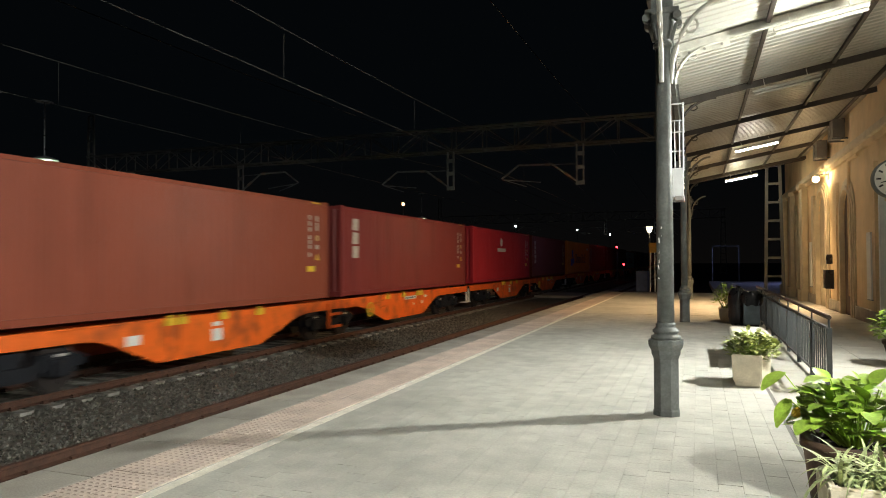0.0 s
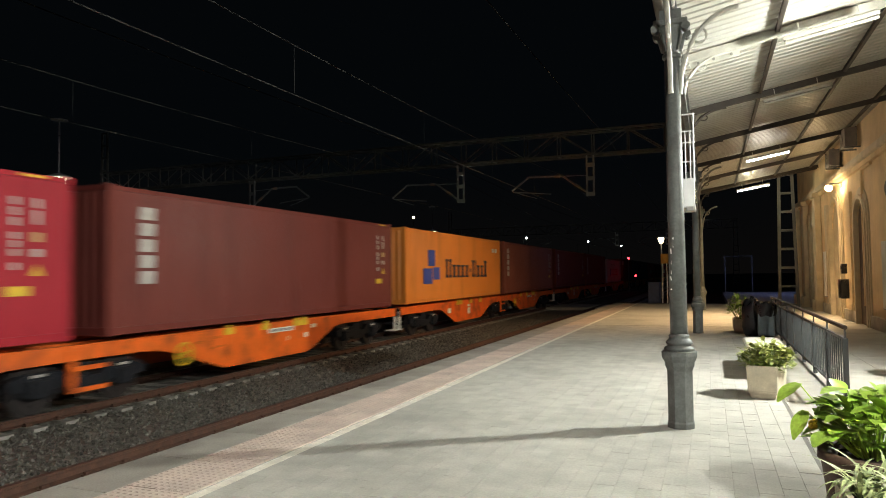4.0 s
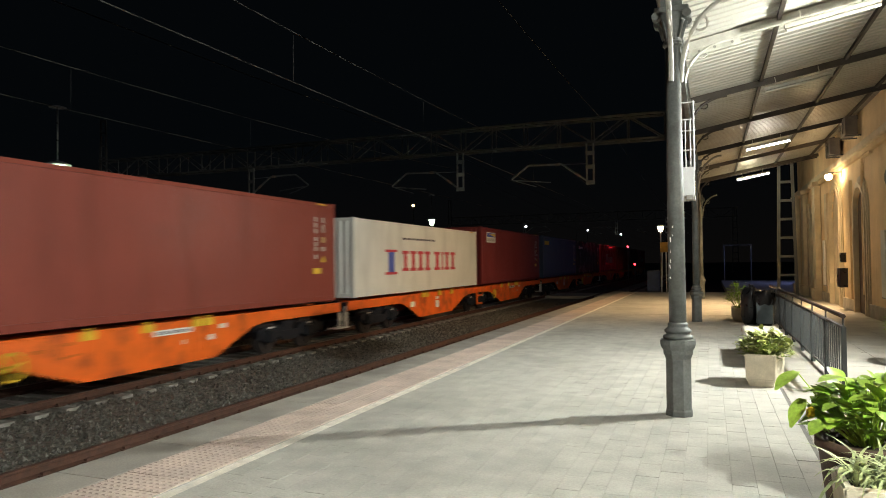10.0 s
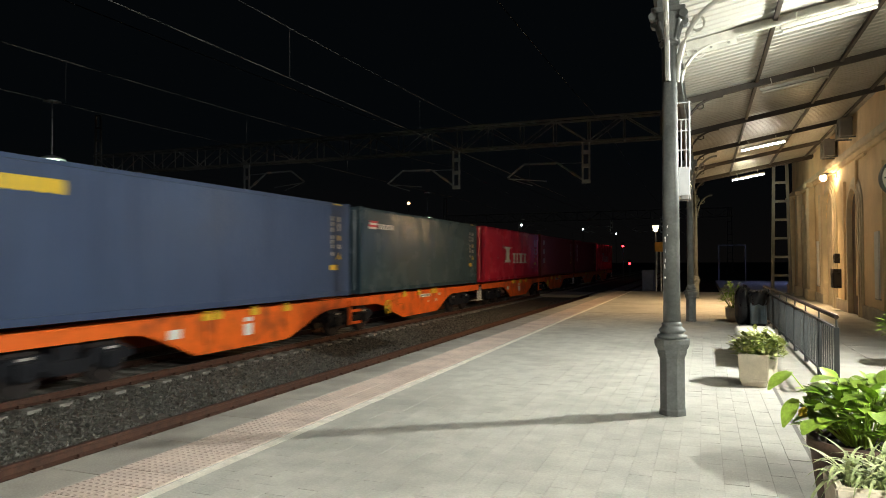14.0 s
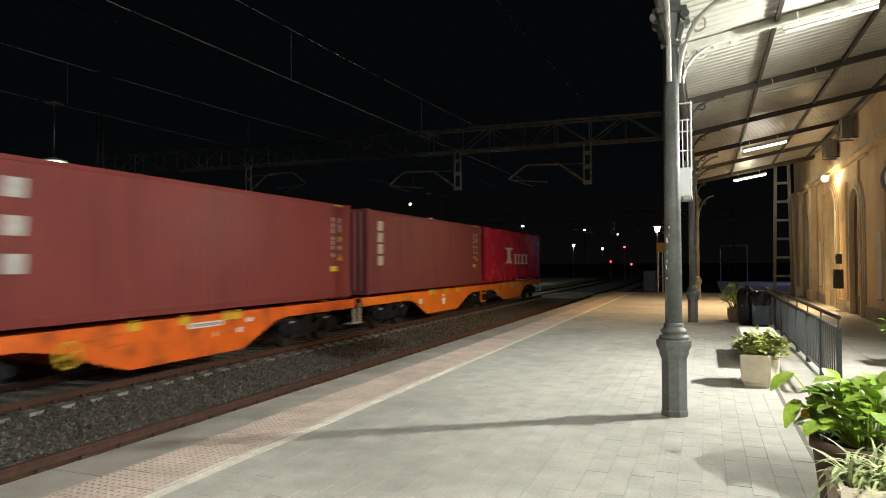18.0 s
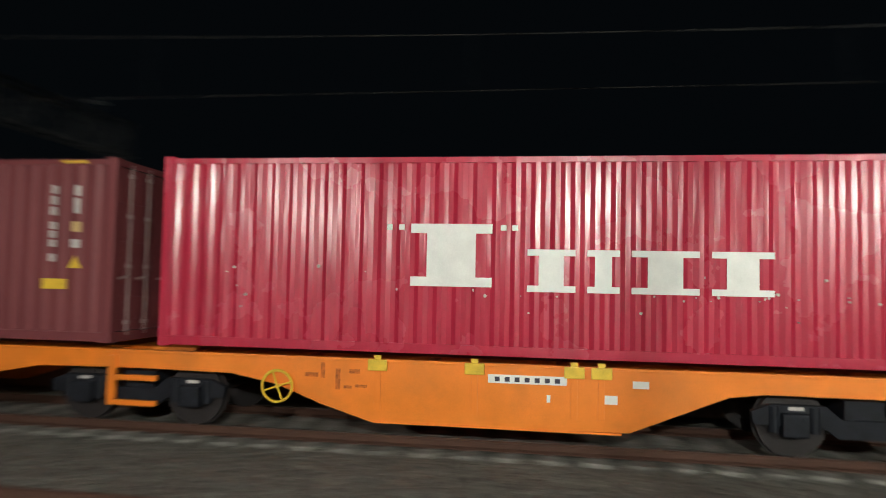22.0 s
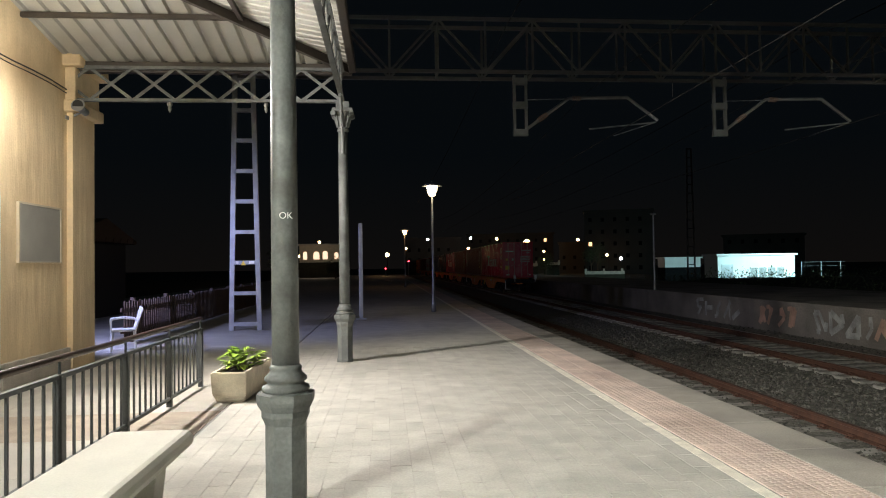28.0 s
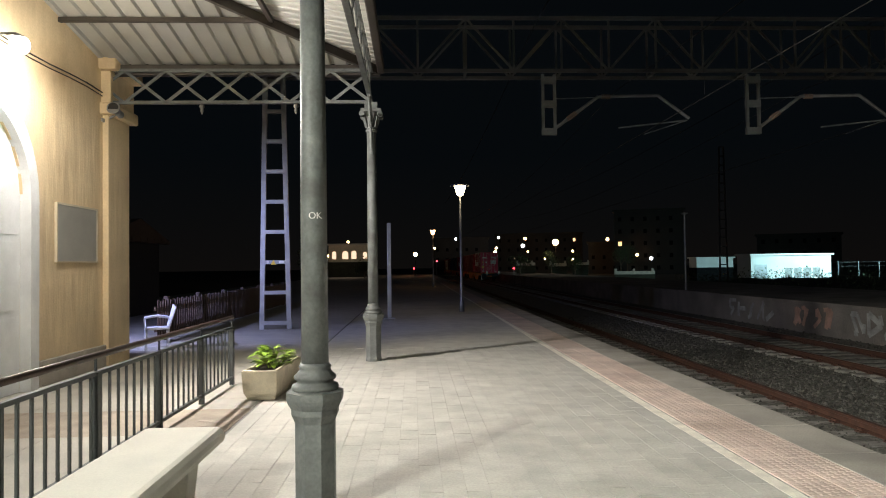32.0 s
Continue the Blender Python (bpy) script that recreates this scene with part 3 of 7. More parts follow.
for y in RY + [CANN - 0.1]:
    if y < TOPY - 0.2:
        continue
    bm = bmesh.new()
    bar(bm, (HIPX + 0.1, y, roof_z(HIPX + 0.1) - 0.09), (WALL, y, roof_z(WALL) - 0.09), 0.06, 0.13)
    # the rafter by the near lamp is paler: lamp light put into its colour
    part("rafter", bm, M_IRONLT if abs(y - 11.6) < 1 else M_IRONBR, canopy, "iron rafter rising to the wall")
for x in (1.06, 2.6, 3.9):
    bm = bmesh.new()
    bar(bm, (x, TOPY - (WALL - x), roof_z(x) - 0.05), (x, CANN, roof_z(x) - 0.05), 0.06, 0.07)
    part("purlin", bm, M_IRONBR, canopy, "dark iron purlin")
for f in (0.02, 0.34, 0.68, 1.0):
    x0, y0, z0 = HIPX + f * (WALL - HIPX), HIPY + f * (TOPY - HIPY), roof_z(HIPX) + f * (zt - roof_z(HIPX))
    if f < 0.99:
        bm = bmesh.new()
        bar(bm, (x0, y0, z0 - 0.05), (WALL, y0, z0 - 0.05), 0.06, 0.07)
        part("purlin", bm, M_IRONBR, canopy, "dark iron purlin of the hip end")
bm = bmesh.new()
bar(bm, (HIPX, HIPY, roof_z(HIPX) - 0.08), (WALL, TOPY, zt - 0.08), 0.07, 0.14)
part("hip_rafter", bm, M_IRONBR, canopy, "dark iron hip rafter")


def lattice(name, a, b, z0, z1, n, parent, material, label, w=0.05, sides=1):
    """A lattice girder from a to b (x, y), between z0 and z1."""
    g = new(name); g.parent = parent
    tagged(g, label)
    ax, ay = a; bx, by = b
    for z in (z0, z1):
        bm = bmesh.new()
        bar(bm, (ax, ay, z), (bx, by, z), w * 1.5, w)
        part("chord", bm, material, g)
    for i in range(n):
        u0, u1 = i / n, (i + 1) / n
        p0 = (ax + (bx - ax) * u0, ay + (by - ay) * u0)
        p1 = (ax + (bx - ax) * u1, ay + (by - ay) * u1)
        bm = bmesh.new()
        bar(bm, (*p0, z0), (*p1, z1), w * 0.35, w)
        part("lattice_bar", bm, material, g)
        bm = bmesh.new()
        bar(bm, (*p0, z1), (*p1, z0), w * 0.3, w)
        part("lattice_bar", bm, material, g)
    return g


lattice("end_girder", (COLX, -12.2), (COLX + 4.9, -12.2), 4.47, 5.02, 7, canopy, M_IRON, "grey crossed-lattice end girder", 0.05)
for x in (0.95, 2.55):
    bm = bmesh.new()
    lathe(bm, [(0.03, 4.44), (0.05, 4.40), (0.022, 4.36), (0.035, 4.33), (0.006, 4.26)], 10, at=(x, -12.2, 0))
    part("pendant", bm, M_IRONMD, canopy, "small turned pendant under the end girder", True)
for y0, y1 in zip(COLS, COLS[1:]):
    lattice("eave_girder", (COLX, y0), (COLX, y1), 4.47, 5.0, max(6, int((y1 - y0) / 0.62)), canopy, M_IRON, "crossed-lattice eave girder", 0.05)
for y0, y1 in zip(COLS, COLS[1:] + [CANN]):
    bm = bmesh.new()
    box(bm, HIPX - 0.08, HIPX + 0.04, y0, y1, roof_z(HIPX) - 0.16, roof_z(HIPX) + 0.02, 0.02)
    part("gutter", bm, M_IRONBR, canopy, "dark box gutter along the eave")
bm = bmesh.new()
box(bm, HIPX, WALL, HIPY - 0.08, HIPY + 0.06, roof_z(HIPX) - 0.16, roof_z(HIPX) + 0.0, 0.02)
part("gutter", bm, M_IRONBR, canopy, "dark box gutter along the end")

# curved brackets between columns, rafters and girder
def curve_bracket(name, at, z0, z1, reach, dx, dy, material, label):
    bm = bmesh.new()
    h = z1 - z0
    tube(bm, [(dx * reach * (1 - math.cos(i / 10 * math.pi / 2)), dy * reach * (1 - math.cos(i / 10 * math.pi / 2)), z0 + h * math.sin(i / 10 * math.pi / 2)) for i in range(11)], 0.028, 8)
    k = reach * 0.36
    tube(bm, [(dx * (k + 0.11 * reach * math.cos(i / 14 * 6.4)), dy * (k + 0.11 * reach * math.cos(i / 14 * 6.4)), z1 - 0.3 * h + 0.09 * h * math.sin(i / 14 * 6.4)) for i in range(15)], 0.014, 6)
    ob = part(name, bm, material, canopy, label)
    ob.matrix_basis = pose(*at)


for y in COLS:
    for d in ((1, 0), (0, 1), (0, -1)) if y > -12 else ((0, 1),):
        # bracket tone follows the light: pale at the lit column, darker further off
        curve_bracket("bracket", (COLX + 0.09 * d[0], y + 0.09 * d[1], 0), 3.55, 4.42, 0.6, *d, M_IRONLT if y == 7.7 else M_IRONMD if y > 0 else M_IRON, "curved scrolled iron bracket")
for y in RY[1:]:
    # brackets and plates near the lamp get the lit iron colour
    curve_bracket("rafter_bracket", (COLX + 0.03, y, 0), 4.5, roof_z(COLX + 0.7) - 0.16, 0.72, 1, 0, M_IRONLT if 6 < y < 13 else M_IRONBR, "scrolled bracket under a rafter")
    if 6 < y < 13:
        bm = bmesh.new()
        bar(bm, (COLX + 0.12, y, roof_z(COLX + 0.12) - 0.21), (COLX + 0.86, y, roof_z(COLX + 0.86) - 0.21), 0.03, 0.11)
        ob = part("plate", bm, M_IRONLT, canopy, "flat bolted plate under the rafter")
        for dx in (0.25, 0.48, 0.74):
            bm = bmesh.new()
            rod(bm, (COLX + dx, y - 0.03, roof_z(COLX + dx) - 0.21), (COLX + dx, y + 0.03, roof_z(COLX + dx) - 0.21), 0.022, 8)
            part("bolt", bm, M_IRONMD, ob)


# ---- station building ----
OPEN = [(-9.75, 0.62, 3.0), (-5.5, 0.75, 3.0), (-0.5, 0.75, 3.0), (4.5, 0.75, 3.0), (9.0, 0.75, 3.0), (13.8, 0.75, 3.0), (18.2, 0.75, 3.0), (23.2, 0.75, 3.0), (27.5, 1.0, 3.1), (33.0, 0.6, 3.0)]   # centre, half width, spring height
OPEN[0] = (-8.6, 1.2, 2.6)
station = thing("station_building", pose(WALL, 0, 0), "ochre rendered railway station with arched grey-framed doors", "building", kind="structure")


def arch_pts(c, hw, spring, n=10):
    return [(c + hw * math.cos(math.pi - math.pi * i / n), spring + hw * math.sin(math.pi * i / n)) for i in range(n + 1)]


TOPZ = 7.2
ys = [SOUTH] + sum([[c - hw, c + hw] for c, hw, s in OPEN], []) + [NORTH]
for i in range(0, len(ys), 2):
    bm = bmesh.new()
    box(bm, 0, 0.45, ys[i], ys[i + 1], 0, TOPZ)
    part("wall", bm, M_WALL, station, "ochre rendered wall between the openings")
for c, hw, s in OPEN:
    bm = bmesh.new()
    prism(bm, arch_pts(c, hw, s) + [(c + hw, TOPZ), (c - hw, TOPZ)], "x", 0, 0.45)
    part("wall", bm, M_WALL, station, "ochre rendered wall over an arch")
    # moulded surround
    for d0, d1, proud in ((0.33, 0.24, 0.04), (0.24, 0.12, 0.075), (0.12, -0.004, 0.11)):
        bm = bmesh.new()
        outer = [(c - hw - d0, 0)] + arch_pts(c, hw + d0, s, 20) + [(c + hw + d0, 0)]
        inner = [(c - hw - d1, 0)] + arch_pts(c, hw + d1, s, 20) + [(c + hw + d1, 0)]
        for j in range(len(outer) - 1):
            prism(bm, [outer[j], outer[j + 1], inner[j + 1], inner[j]], "x", -proud, -0.002 if d1 > 0 else 0.036)
        part("door_surround", bm, M_GREYTRIM if c < 20 else M_STONE, station, "moulded surround of an arched door")
    bm = bmesh.new()
    prism(bm, [(c - hw, 0.0)] + arch_pts(c, hw, s) + [(c + hw, 0.0)], "x", 0.04, 0.10)
    # the leaf next to the warm lamp is pale stone: lamplight put into its colour
    door = part("door", bm, M_STONE if 26 < c < 29 else M_WOOD if c > 20 else M_GREYTRIM, station, "tall arched door leaf set back in the wall")
    for sx in (-1, 1):
        for z0, z1 in ((0.2, 1.0), (1.1, 2.0), (2.1, 2.9)):
            bm = bmesh.new()
            a0, a1 = (c + sx * 0.06, c + sx * (hw - 0.08))
            box(bm, 0.028, 0.038, min(a0, a1), max(a0, a1), z0, z1, 0.004)
            part("panel", bm, M_GLASSDK if z0 > 1 and 0 < c < 20 else M_STONE if 26 < c < 29 else M_WOOD if c > 20 else M_GREYTRIM, door)
boxpart("back_wall", (8.6, 9.0, SOUTH, NORTH, 0, TOPZ), M_WALL, station)
boxpart("end_wall", (0.451, 8.6, SOUTH, SOUTH + 0.4, 0, TOPZ), M_WALL, station, label="ochre rendered end wall")
boxpart("end_wall", (0.451, 8.6, NORTH - 0.4, NORTH, 0, TOPZ), M_WALL, station, label="ochre rendered end wall")
boxpart("roof", (-0.3, 9.3, SOUTH - 0.3, NORTH + 0.3, TOPZ, TOPZ + 0.3), M_PLINTH, station, label="flat dark roof edge")
boxpart("corner_pilaster", (-0.10, 0.0, SOUTH - 0.1, SOUTH + 0.75, 0, 4.25), M_WALL, station, 0.01, "pale corner pilaster")
boxpart("corner_pilaster", (0.0, 0.6, SOUTH - 0.1, SOUTH, 0, 4.25), M_WALL, station, 0.0, "ochre corner pilaster")
boxpart("capital_block", (-0.22, 0.7, SOUTH - 0.22, SOUTH + 0.85, 4.25, 4.45), M_WALL, station, 0.03, "moulded block on the pilaster")
boxpart("capital_block", (-0.16, 0.65, SOUTH - 0.16, SOUTH + 0.8, 4.45, 5.0), M_WALL, station, 0.02, "moulded block on the pilaster")
boxpart("capital_block", (-0.28, 0.75, SOUTH - 0.28, SOUTH + 0.9, 5.0, 5.2), M_WALL, station, 0.03, "moulded block on the pilaster")
segs = [SOUTH + 0.76] + sum([[c - hw - 0.34, c + hw + 0.34] for c, hw, s in OPEN], []) + [NORTH]
for i in range(0, len(segs), 2):
    boxpart("plinth", (-0.07, 0.0, segs[i], segs[i + 1], 0, 0.36), M_PLINTH, station, 0.015, "grey-brown stone plinth")
    if segs[i + 1] - segs[i] > 1.6 and segs[i] > 14:
        boxpart("pilaster", (-0.09, 0.0, segs[i] + 0.25, segs[i] + 0.75, 0.36, 4.1), M_STONE if segs[i] > 28 else M_WALL, station, 0.01, "flat pilaster on the wall")
boxpart("cornice", (-0.18, 0.0, 14, NORTH, 4.75, 4.95), M_STONE, station, 0.03, "moulded string course")
boxpart("cornice", (-0.10, 0.0, 14, NORTH, 4.60, 4.75), M_WALL, station, 0.02, "moulded string course")
for y0 in (30.9, 34.6, 37.6):
    boxpart("door_pilaster", (-0.24, -0.02, y0, y0 + 0.75, 0, 4.55), M_STONE, station, 0.02, "yellow-lit stone pilaster")
    boxpart("pilaster_base", (-0.32, -0.02, y0 - 0.08, y0 + 0.83, 0.0, 0.45), M_STONE, station, 0.02)
    boxpart("pilaster_capital", (-0.34, -0.02, y0 - 0.1, y0 + 0.85, 4.55, 4.74), M_STONE, station, 0.04)
# ---- the goods train ----
PITCH, HALF, CLEN, CW, CH = 26.39, 12.99, 12.192, 1.219, 2.896
CB = 1.226   # container bottom above the rail


def wagon():
    w = thing("container_wagon", pose(T2, 0, RAIL), "orange articulated container wagon with fish-bellied side sills", "wagon", "wagons of the goods train")
    L = HALF + CLEN
    def sill(y0, flip):
        pts = [(-0.55 if not flip else -0.42, 1.13), (CLEN + 0.42, 1.13), (CLEN + 0.42, 0.86), (8.75, 0.86), (8.3, 0.80), (7.0, 0.26), (3.4, 0.22), (2.6, 0.46), (1.9, 0.72), (1.2, 0.85), (-0.42, 0.87)]
        if flip:
            pts = [(CLEN - p, q) for p, q in pts][::-1]
        return [(p + y0, q) for p, q in pts]
    for y0, flip in ((0, True), (HALF, False)):
        for sx in (1, -1):
            bm = bmesh.new()
            prism(bm, sill(y0, flip), "x", sx * 1.16 - 0.02, sx * 1.16 + 0.02)
            s = part("side_sill", bm, M_SILL, w, "orange fish-bellied side sill")
            bm = bmesh.new()
            box(bm, sx * 1.16 - 0.07, sx * 1.16 + 0.05, y0 - 0.4, y0 + CLEN + 0.4, 1.10, 1.145, 0.008)
            part("top_flange", bm, M_SILL, s)
            bm = bmesh.new()
            a, b = (3.4, 7.0) if not flip else (CLEN - 7.0, CLEN - 3.4)
            box(bm, sx * 1.16 - 0.06, sx * 1.16 + 0.026, y0 + a + 0.1, y0 + b - 0.1, 0.222, 0.25)
            part("bottom_flange", bm, M_SILL, s)
            ribs = (3.45, 4.86, 6.25, 6.62)
            for r in ribs:
                r = CLEN - r if flip else r
                bm = bmesh.new()
                box(bm, sx * 1.185 - 0.01, sx * 1.185 + 0.012, y0 + r - 0.045, y0 + r + 0.045, 0.42, 1.09, 0.006)
                part("stiffener", bm, M_SILL, s)
                bm = bmesh.new()
                box(bm, sx * 1.21 - 0.03, sx * 1.21 + 0.04, y0 + r - 0.14, y0 + r + 0.14, 0.98, 1.14, 0.01)
                box(bm, sx * 1.21 - 0.03, sx * 1.21 + 0.02, y0 + r - 0.05, y0 + r + 0.05, 1.13, 1.20)
                part("container_lock", bm, M_YEL, s, "yellow folding container lock")
            # plates and small writing
            for yy, zz, hw, hh in ((4.6, 0.76, 0.19, 0.10), (7.12, 0.89, 0.15, 0.05)) if flip else ((5.6, 0.93, 0.55, 0.06), (7.15, 0.92, 0.11, 0.05), (6.75, 0.70, 0.09, 0.06), (5.9, 0.68, 0.025, 0.05)):
                bm = bmesh.new()
                box(bm, sx * 1.184 - 0.003, sx * 1.184 + 0.003, y0 + yy - hw, y0 + yy + hw, zz - hh, zz + hh)
                pl = part("plate", bm, M_LETTER, s, "white plate on the sill")
                if hw > 0.5:
                    for i in range(7):
                        bm = bmesh.new()
                        c = y0 + yy - 0.42 + i * 0.14
                        box(bm, sx * 1.189 - 0.002, sx * 1.189 + 0.002, c - 0.035, c + 0.035, zz - 0.035, zz + 0.03)
                        part("marking", bm, M_LETBLK, pl)
            if flip:
                bm = bmesh.new()
                box(bm, sx * 1.184 - 0.003, sx * 1.184 + 0.003, y0 + 6.95, y0 + 7.30, 0.5, 0.78)
                part("plate", bm, M_LETTER, s, "white square plate on the sill")
            else:
                for yy, zz, hw, hh in ((2.45, 0.88, 0.10, 0.03), (2.62, 0.95, 0.03, 0.11), (2.85, 0.83, 0.035, 0.15), (3.1, 0.95, 0.08, 0.03), (3.2, 0.74, 0.09, 0.02), (3.0, 0.72, 0.06, 0.02)):
                    bm = bmesh.new()
                    box(bm, sx * 1.184 - 0.003, sx * 1.184 + 0.003, y0 + yy - hw, y0 + yy + hw, zz - hh, zz + hh)
                    part("marking", bm, M_RUSTMARK, s, "rust-brown stencilled mark")
            # hand-brake wheel
            if not flip:
                bm = bmesh.new()
                yy, zz = y0 + 1.95, 0.70
                loop = [[bm.verts.new((sx * 1.26 + 0.022 * math.sin(q), yy + (0.23 + 0.022 * math.cos(q)) * math.cos(a), zz + (0.23 + 0.022 * math.cos(q)) * math.sin(a))) for q in np.arange(6) * math.pi / 3] for a in np.arange(24) * math.pi / 12]
                for i in range(24):
                    for k in range(6):
                        bm.faces.new((loop[i][k], loop[i][(k + 1) % 6], loop[(i + 1) % 24][(k + 1) % 6], loop[(i + 1) % 24][k]))
                bmesh.ops.recalc_face_normals(bm, faces=bm.faces)
                for a in (0.3, 1.9, 3.5, 5.1):
                    rod(bm, (sx * 1.26, yy, zz), (sx * 1.26, yy + 0.23 * math.cos(a), zz + 0.23 * math.sin(a)), 0.015, 6)
                rod(bm, (sx * 1.12, yy, zz), (sx * 1.28, yy, zz), 0.03, 8)
                part("brake_wheel", bm, M_YEL, w, "yellow hand-brake wheel")
        bm = bmesh.new()
        box(bm, -0.25, 0.25, y0 - 0.4, y0 + CLEN + 0.4, 0.72, 1.10)
        beam = part("centre_beam", bm, M_SILL, w, "orange centre beam")
        for k in range(7):
            yy = y0 + 0.3 + k * (CLEN - 0.6) / 6
            for lo, hi in ((-1.13, -0.255), (0.255, 1.13)):
                boxpart("cross_member", (lo, hi, yy - 0.08, yy + 0.08, 0.85, 1.09), M_SILL, beam)
    # end beams, buffers, couplings
    for ye, d in ((-0.42, -1), (L + 0.42, 1)):
        bm = bmesh.new()
        box(bm, -1.18, 1.18, ye - 0.04, ye + 0.04, 0.82, 1.12)
        hs = part("headstock", bm, M_BOGIE, w, "grimy dark end beam")
        for sx in (-0.88, 0.88):
            bm = bmesh.new()
            rod(bm, (sx, ye, 0.98), (sx, ye + d * 0.16, 0.98), 0.09, 14)
            rod(bm, (sx, ye + d * 0.16, 0.98), (sx, ye + d * 0.20, 0.98), 0.22, 18)
            part("buffer", bm, M_BOGIE, hs, "round steel buffer")
        bm = bmesh.new()
        rod(bm, (0, ye, 0.95), (0, ye + d * 0.16, 0.9), 0.05, 8)
        bar(bm, (0, ye + d * 0.12, 0.9), (0, ye + d * 0.1, 0.45), 0.05, 0.05)
        rod(bm, (0.35, ye, 0.85), (0.4, ye + d * 0.1, 0.4), 0.025, 6)
        part("coupling", bm, M_BOGIE, hs, "screw coupling and hose")
        for sx in ((1,) if d > 0 else (-1, 1)):
            bm = bmesh.new()
            box(bm, sx * 1.13 - 0.03, sx * 1.13 + 0.03, ye - 0.05, ye + 0.05, 0.34, 1.0)
            box(bm, sx * 1.0 - 0.18, sx * 1.0 + 0.18, ye - 0.16, ye + 0.16, 0.33, 0.36)
            part("footstep", bm, M_LETTER, hs, "white shunter's step")
    # ladder at the joint
    for sx in (-1, 1):
        yj = CLEN + (HALF - CLEN) / 2
        bm = bmesh.new()
        box(bm, sx * 1.2 - 0.03, sx * 1.2 + 0.03, yj - 0.40, yj - 0.28, 0.30, 1.05)
        box(bm, sx * 1.2 - 0.03, sx * 1.2 + 0.03, yj - 0.30, yj + 0.40, 0.68, 0.76)
        box(bm, sx * 1.2 - 0.03, sx * 1.2 + 0.03, yj - 0.30, yj + 0.40, 0.30, 0.38)
        part("step_frame", bm, M_SILL, w, "orange step frame at the joint")
    # bogies
    for yc in (2.13, L / 2, L - 2.13):
        bg_ = new("bogie"); bg_.parent = w; bg_.matrix_basis = pose(0, yc, 0)
        tagged(bg_, "grimy dark steel two-axle bogie")
        for sx in (-1, 1):
            bm = bmesh.new()
            prism(bm, [(-1.45, 0.62), (-1.2, 0.72), (-0.5, 0.72), (-0.3, 0.55), (0.3, 0.55), (0.5, 0.72), (1.2, 0.72), (1.45, 0.62), (1.42, 0.45), (0.5, 0.42), (0.35, 0.3), (-0.35, 0.3), (-0.5, 0.42), (-1.42, 0.45)], "x", sx * 1.02 - 0.05, sx * 1.02 + 0.05)
            for ya in (-0.9, 0.9):
                box(bm, sx * 1.06 - 0.08, sx * 1.06 + 0.10, ya - 0.17, ya + 0.17, 0.30, 0.62, 0.03)
                for dy in (-0.26, 0.26):
                    rod(bm, (sx * 1.05, ya + dy, 0.36), (sx * 1.05, ya + dy, 0.70), 0.07, 10)
                for dy in (-0.09, 0.09):
                    for dz in (-0.07, 0.09):
                        rod(bm, (sx * 1.15, ya + dy, 0.46 + dz), (sx * 1.175, ya + dy, 0.46 + dz), 0.02, 6)
            box(bm, sx * 0.6 - 0.4, sx * 0.6 + 0.4, -0.25, 0.25, 0.45, 0.80)
            part("side_frame", bm, M_BOGIE, bg_, "grimy bogie side frame with axle boxes")
            for ya in (-0.98, 0.82):
                boxpart("marking", (sx * 1.075 - 0.004, sx * 1.075 + 0.004, ya, ya + 0.2, 0.655, 0.70), M_LETDIM, bg_, 0, "small white stencil")
        for ya in (-0.9, 0.9):
            bm = bmesh.new()
            for sx in (-1, 1):
                c = sx * (GAUGE / 2 + 0.03)
                rod(bm, (c - 0.065, 0, 0), (c + 0.065, 0, 0), 0.455, 32)
                rod(bm, (c - sx * 0.075, 0, 0), (c - sx * 0.045, 0, 0), 0.485, 32)
                rod(bm, (c - 0.09, 0, 0), (c + 0.09, 0, 0), 0.13, 16)
                for k in range(5):
                    q = k * 1.2566
                    rod(bm, (c - 0.085, 0.29 * math.cos(q), 0.29 * math.sin(q)), (c + 0.085, 0.29 * math.cos(q), 0.29 * math.sin(q)), 0.05, 8)
            rod(bm, (-1.0, 0, 0), (1.0, 0, 0), 0.08, 12)
            part("wheelset", bm, M_WHEEL, bg_, "pair of steel wheels on an axle", at=pose(0, ya, 0.46))
    return w


# container meshes, shared by all boxes
def side_mesh():
    n, y0, y1, z0, z1 = 43, 0.14, CLEN - 0.14, 0.155, CH - 0.11
    p = (y1 - y0) / n
    prof = []
    for i in range(n):
        a = y0 + i * p
        prof += [(a, 0), (a + 0.26 * p, 0), (a + 0.5 * p, -0.036), (a + 0.76 * p, -0.036)]
    prof.append((y1, 0))
    vs_ = sum([[(CW - 0.006 + d, y, z0), (CW - 0.006 + d, y, z1)] for y, d in prof], [])
    fs_ = [(2 * i, 2 * i + 2, 2 * i + 3, 2 * i + 1) for i in range(len(prof) - 1)]
    me = bpy.data.meshes.new("side_panel"); me.from_pydata(vs_, [], fs_); me.materials.append(None)
    return me


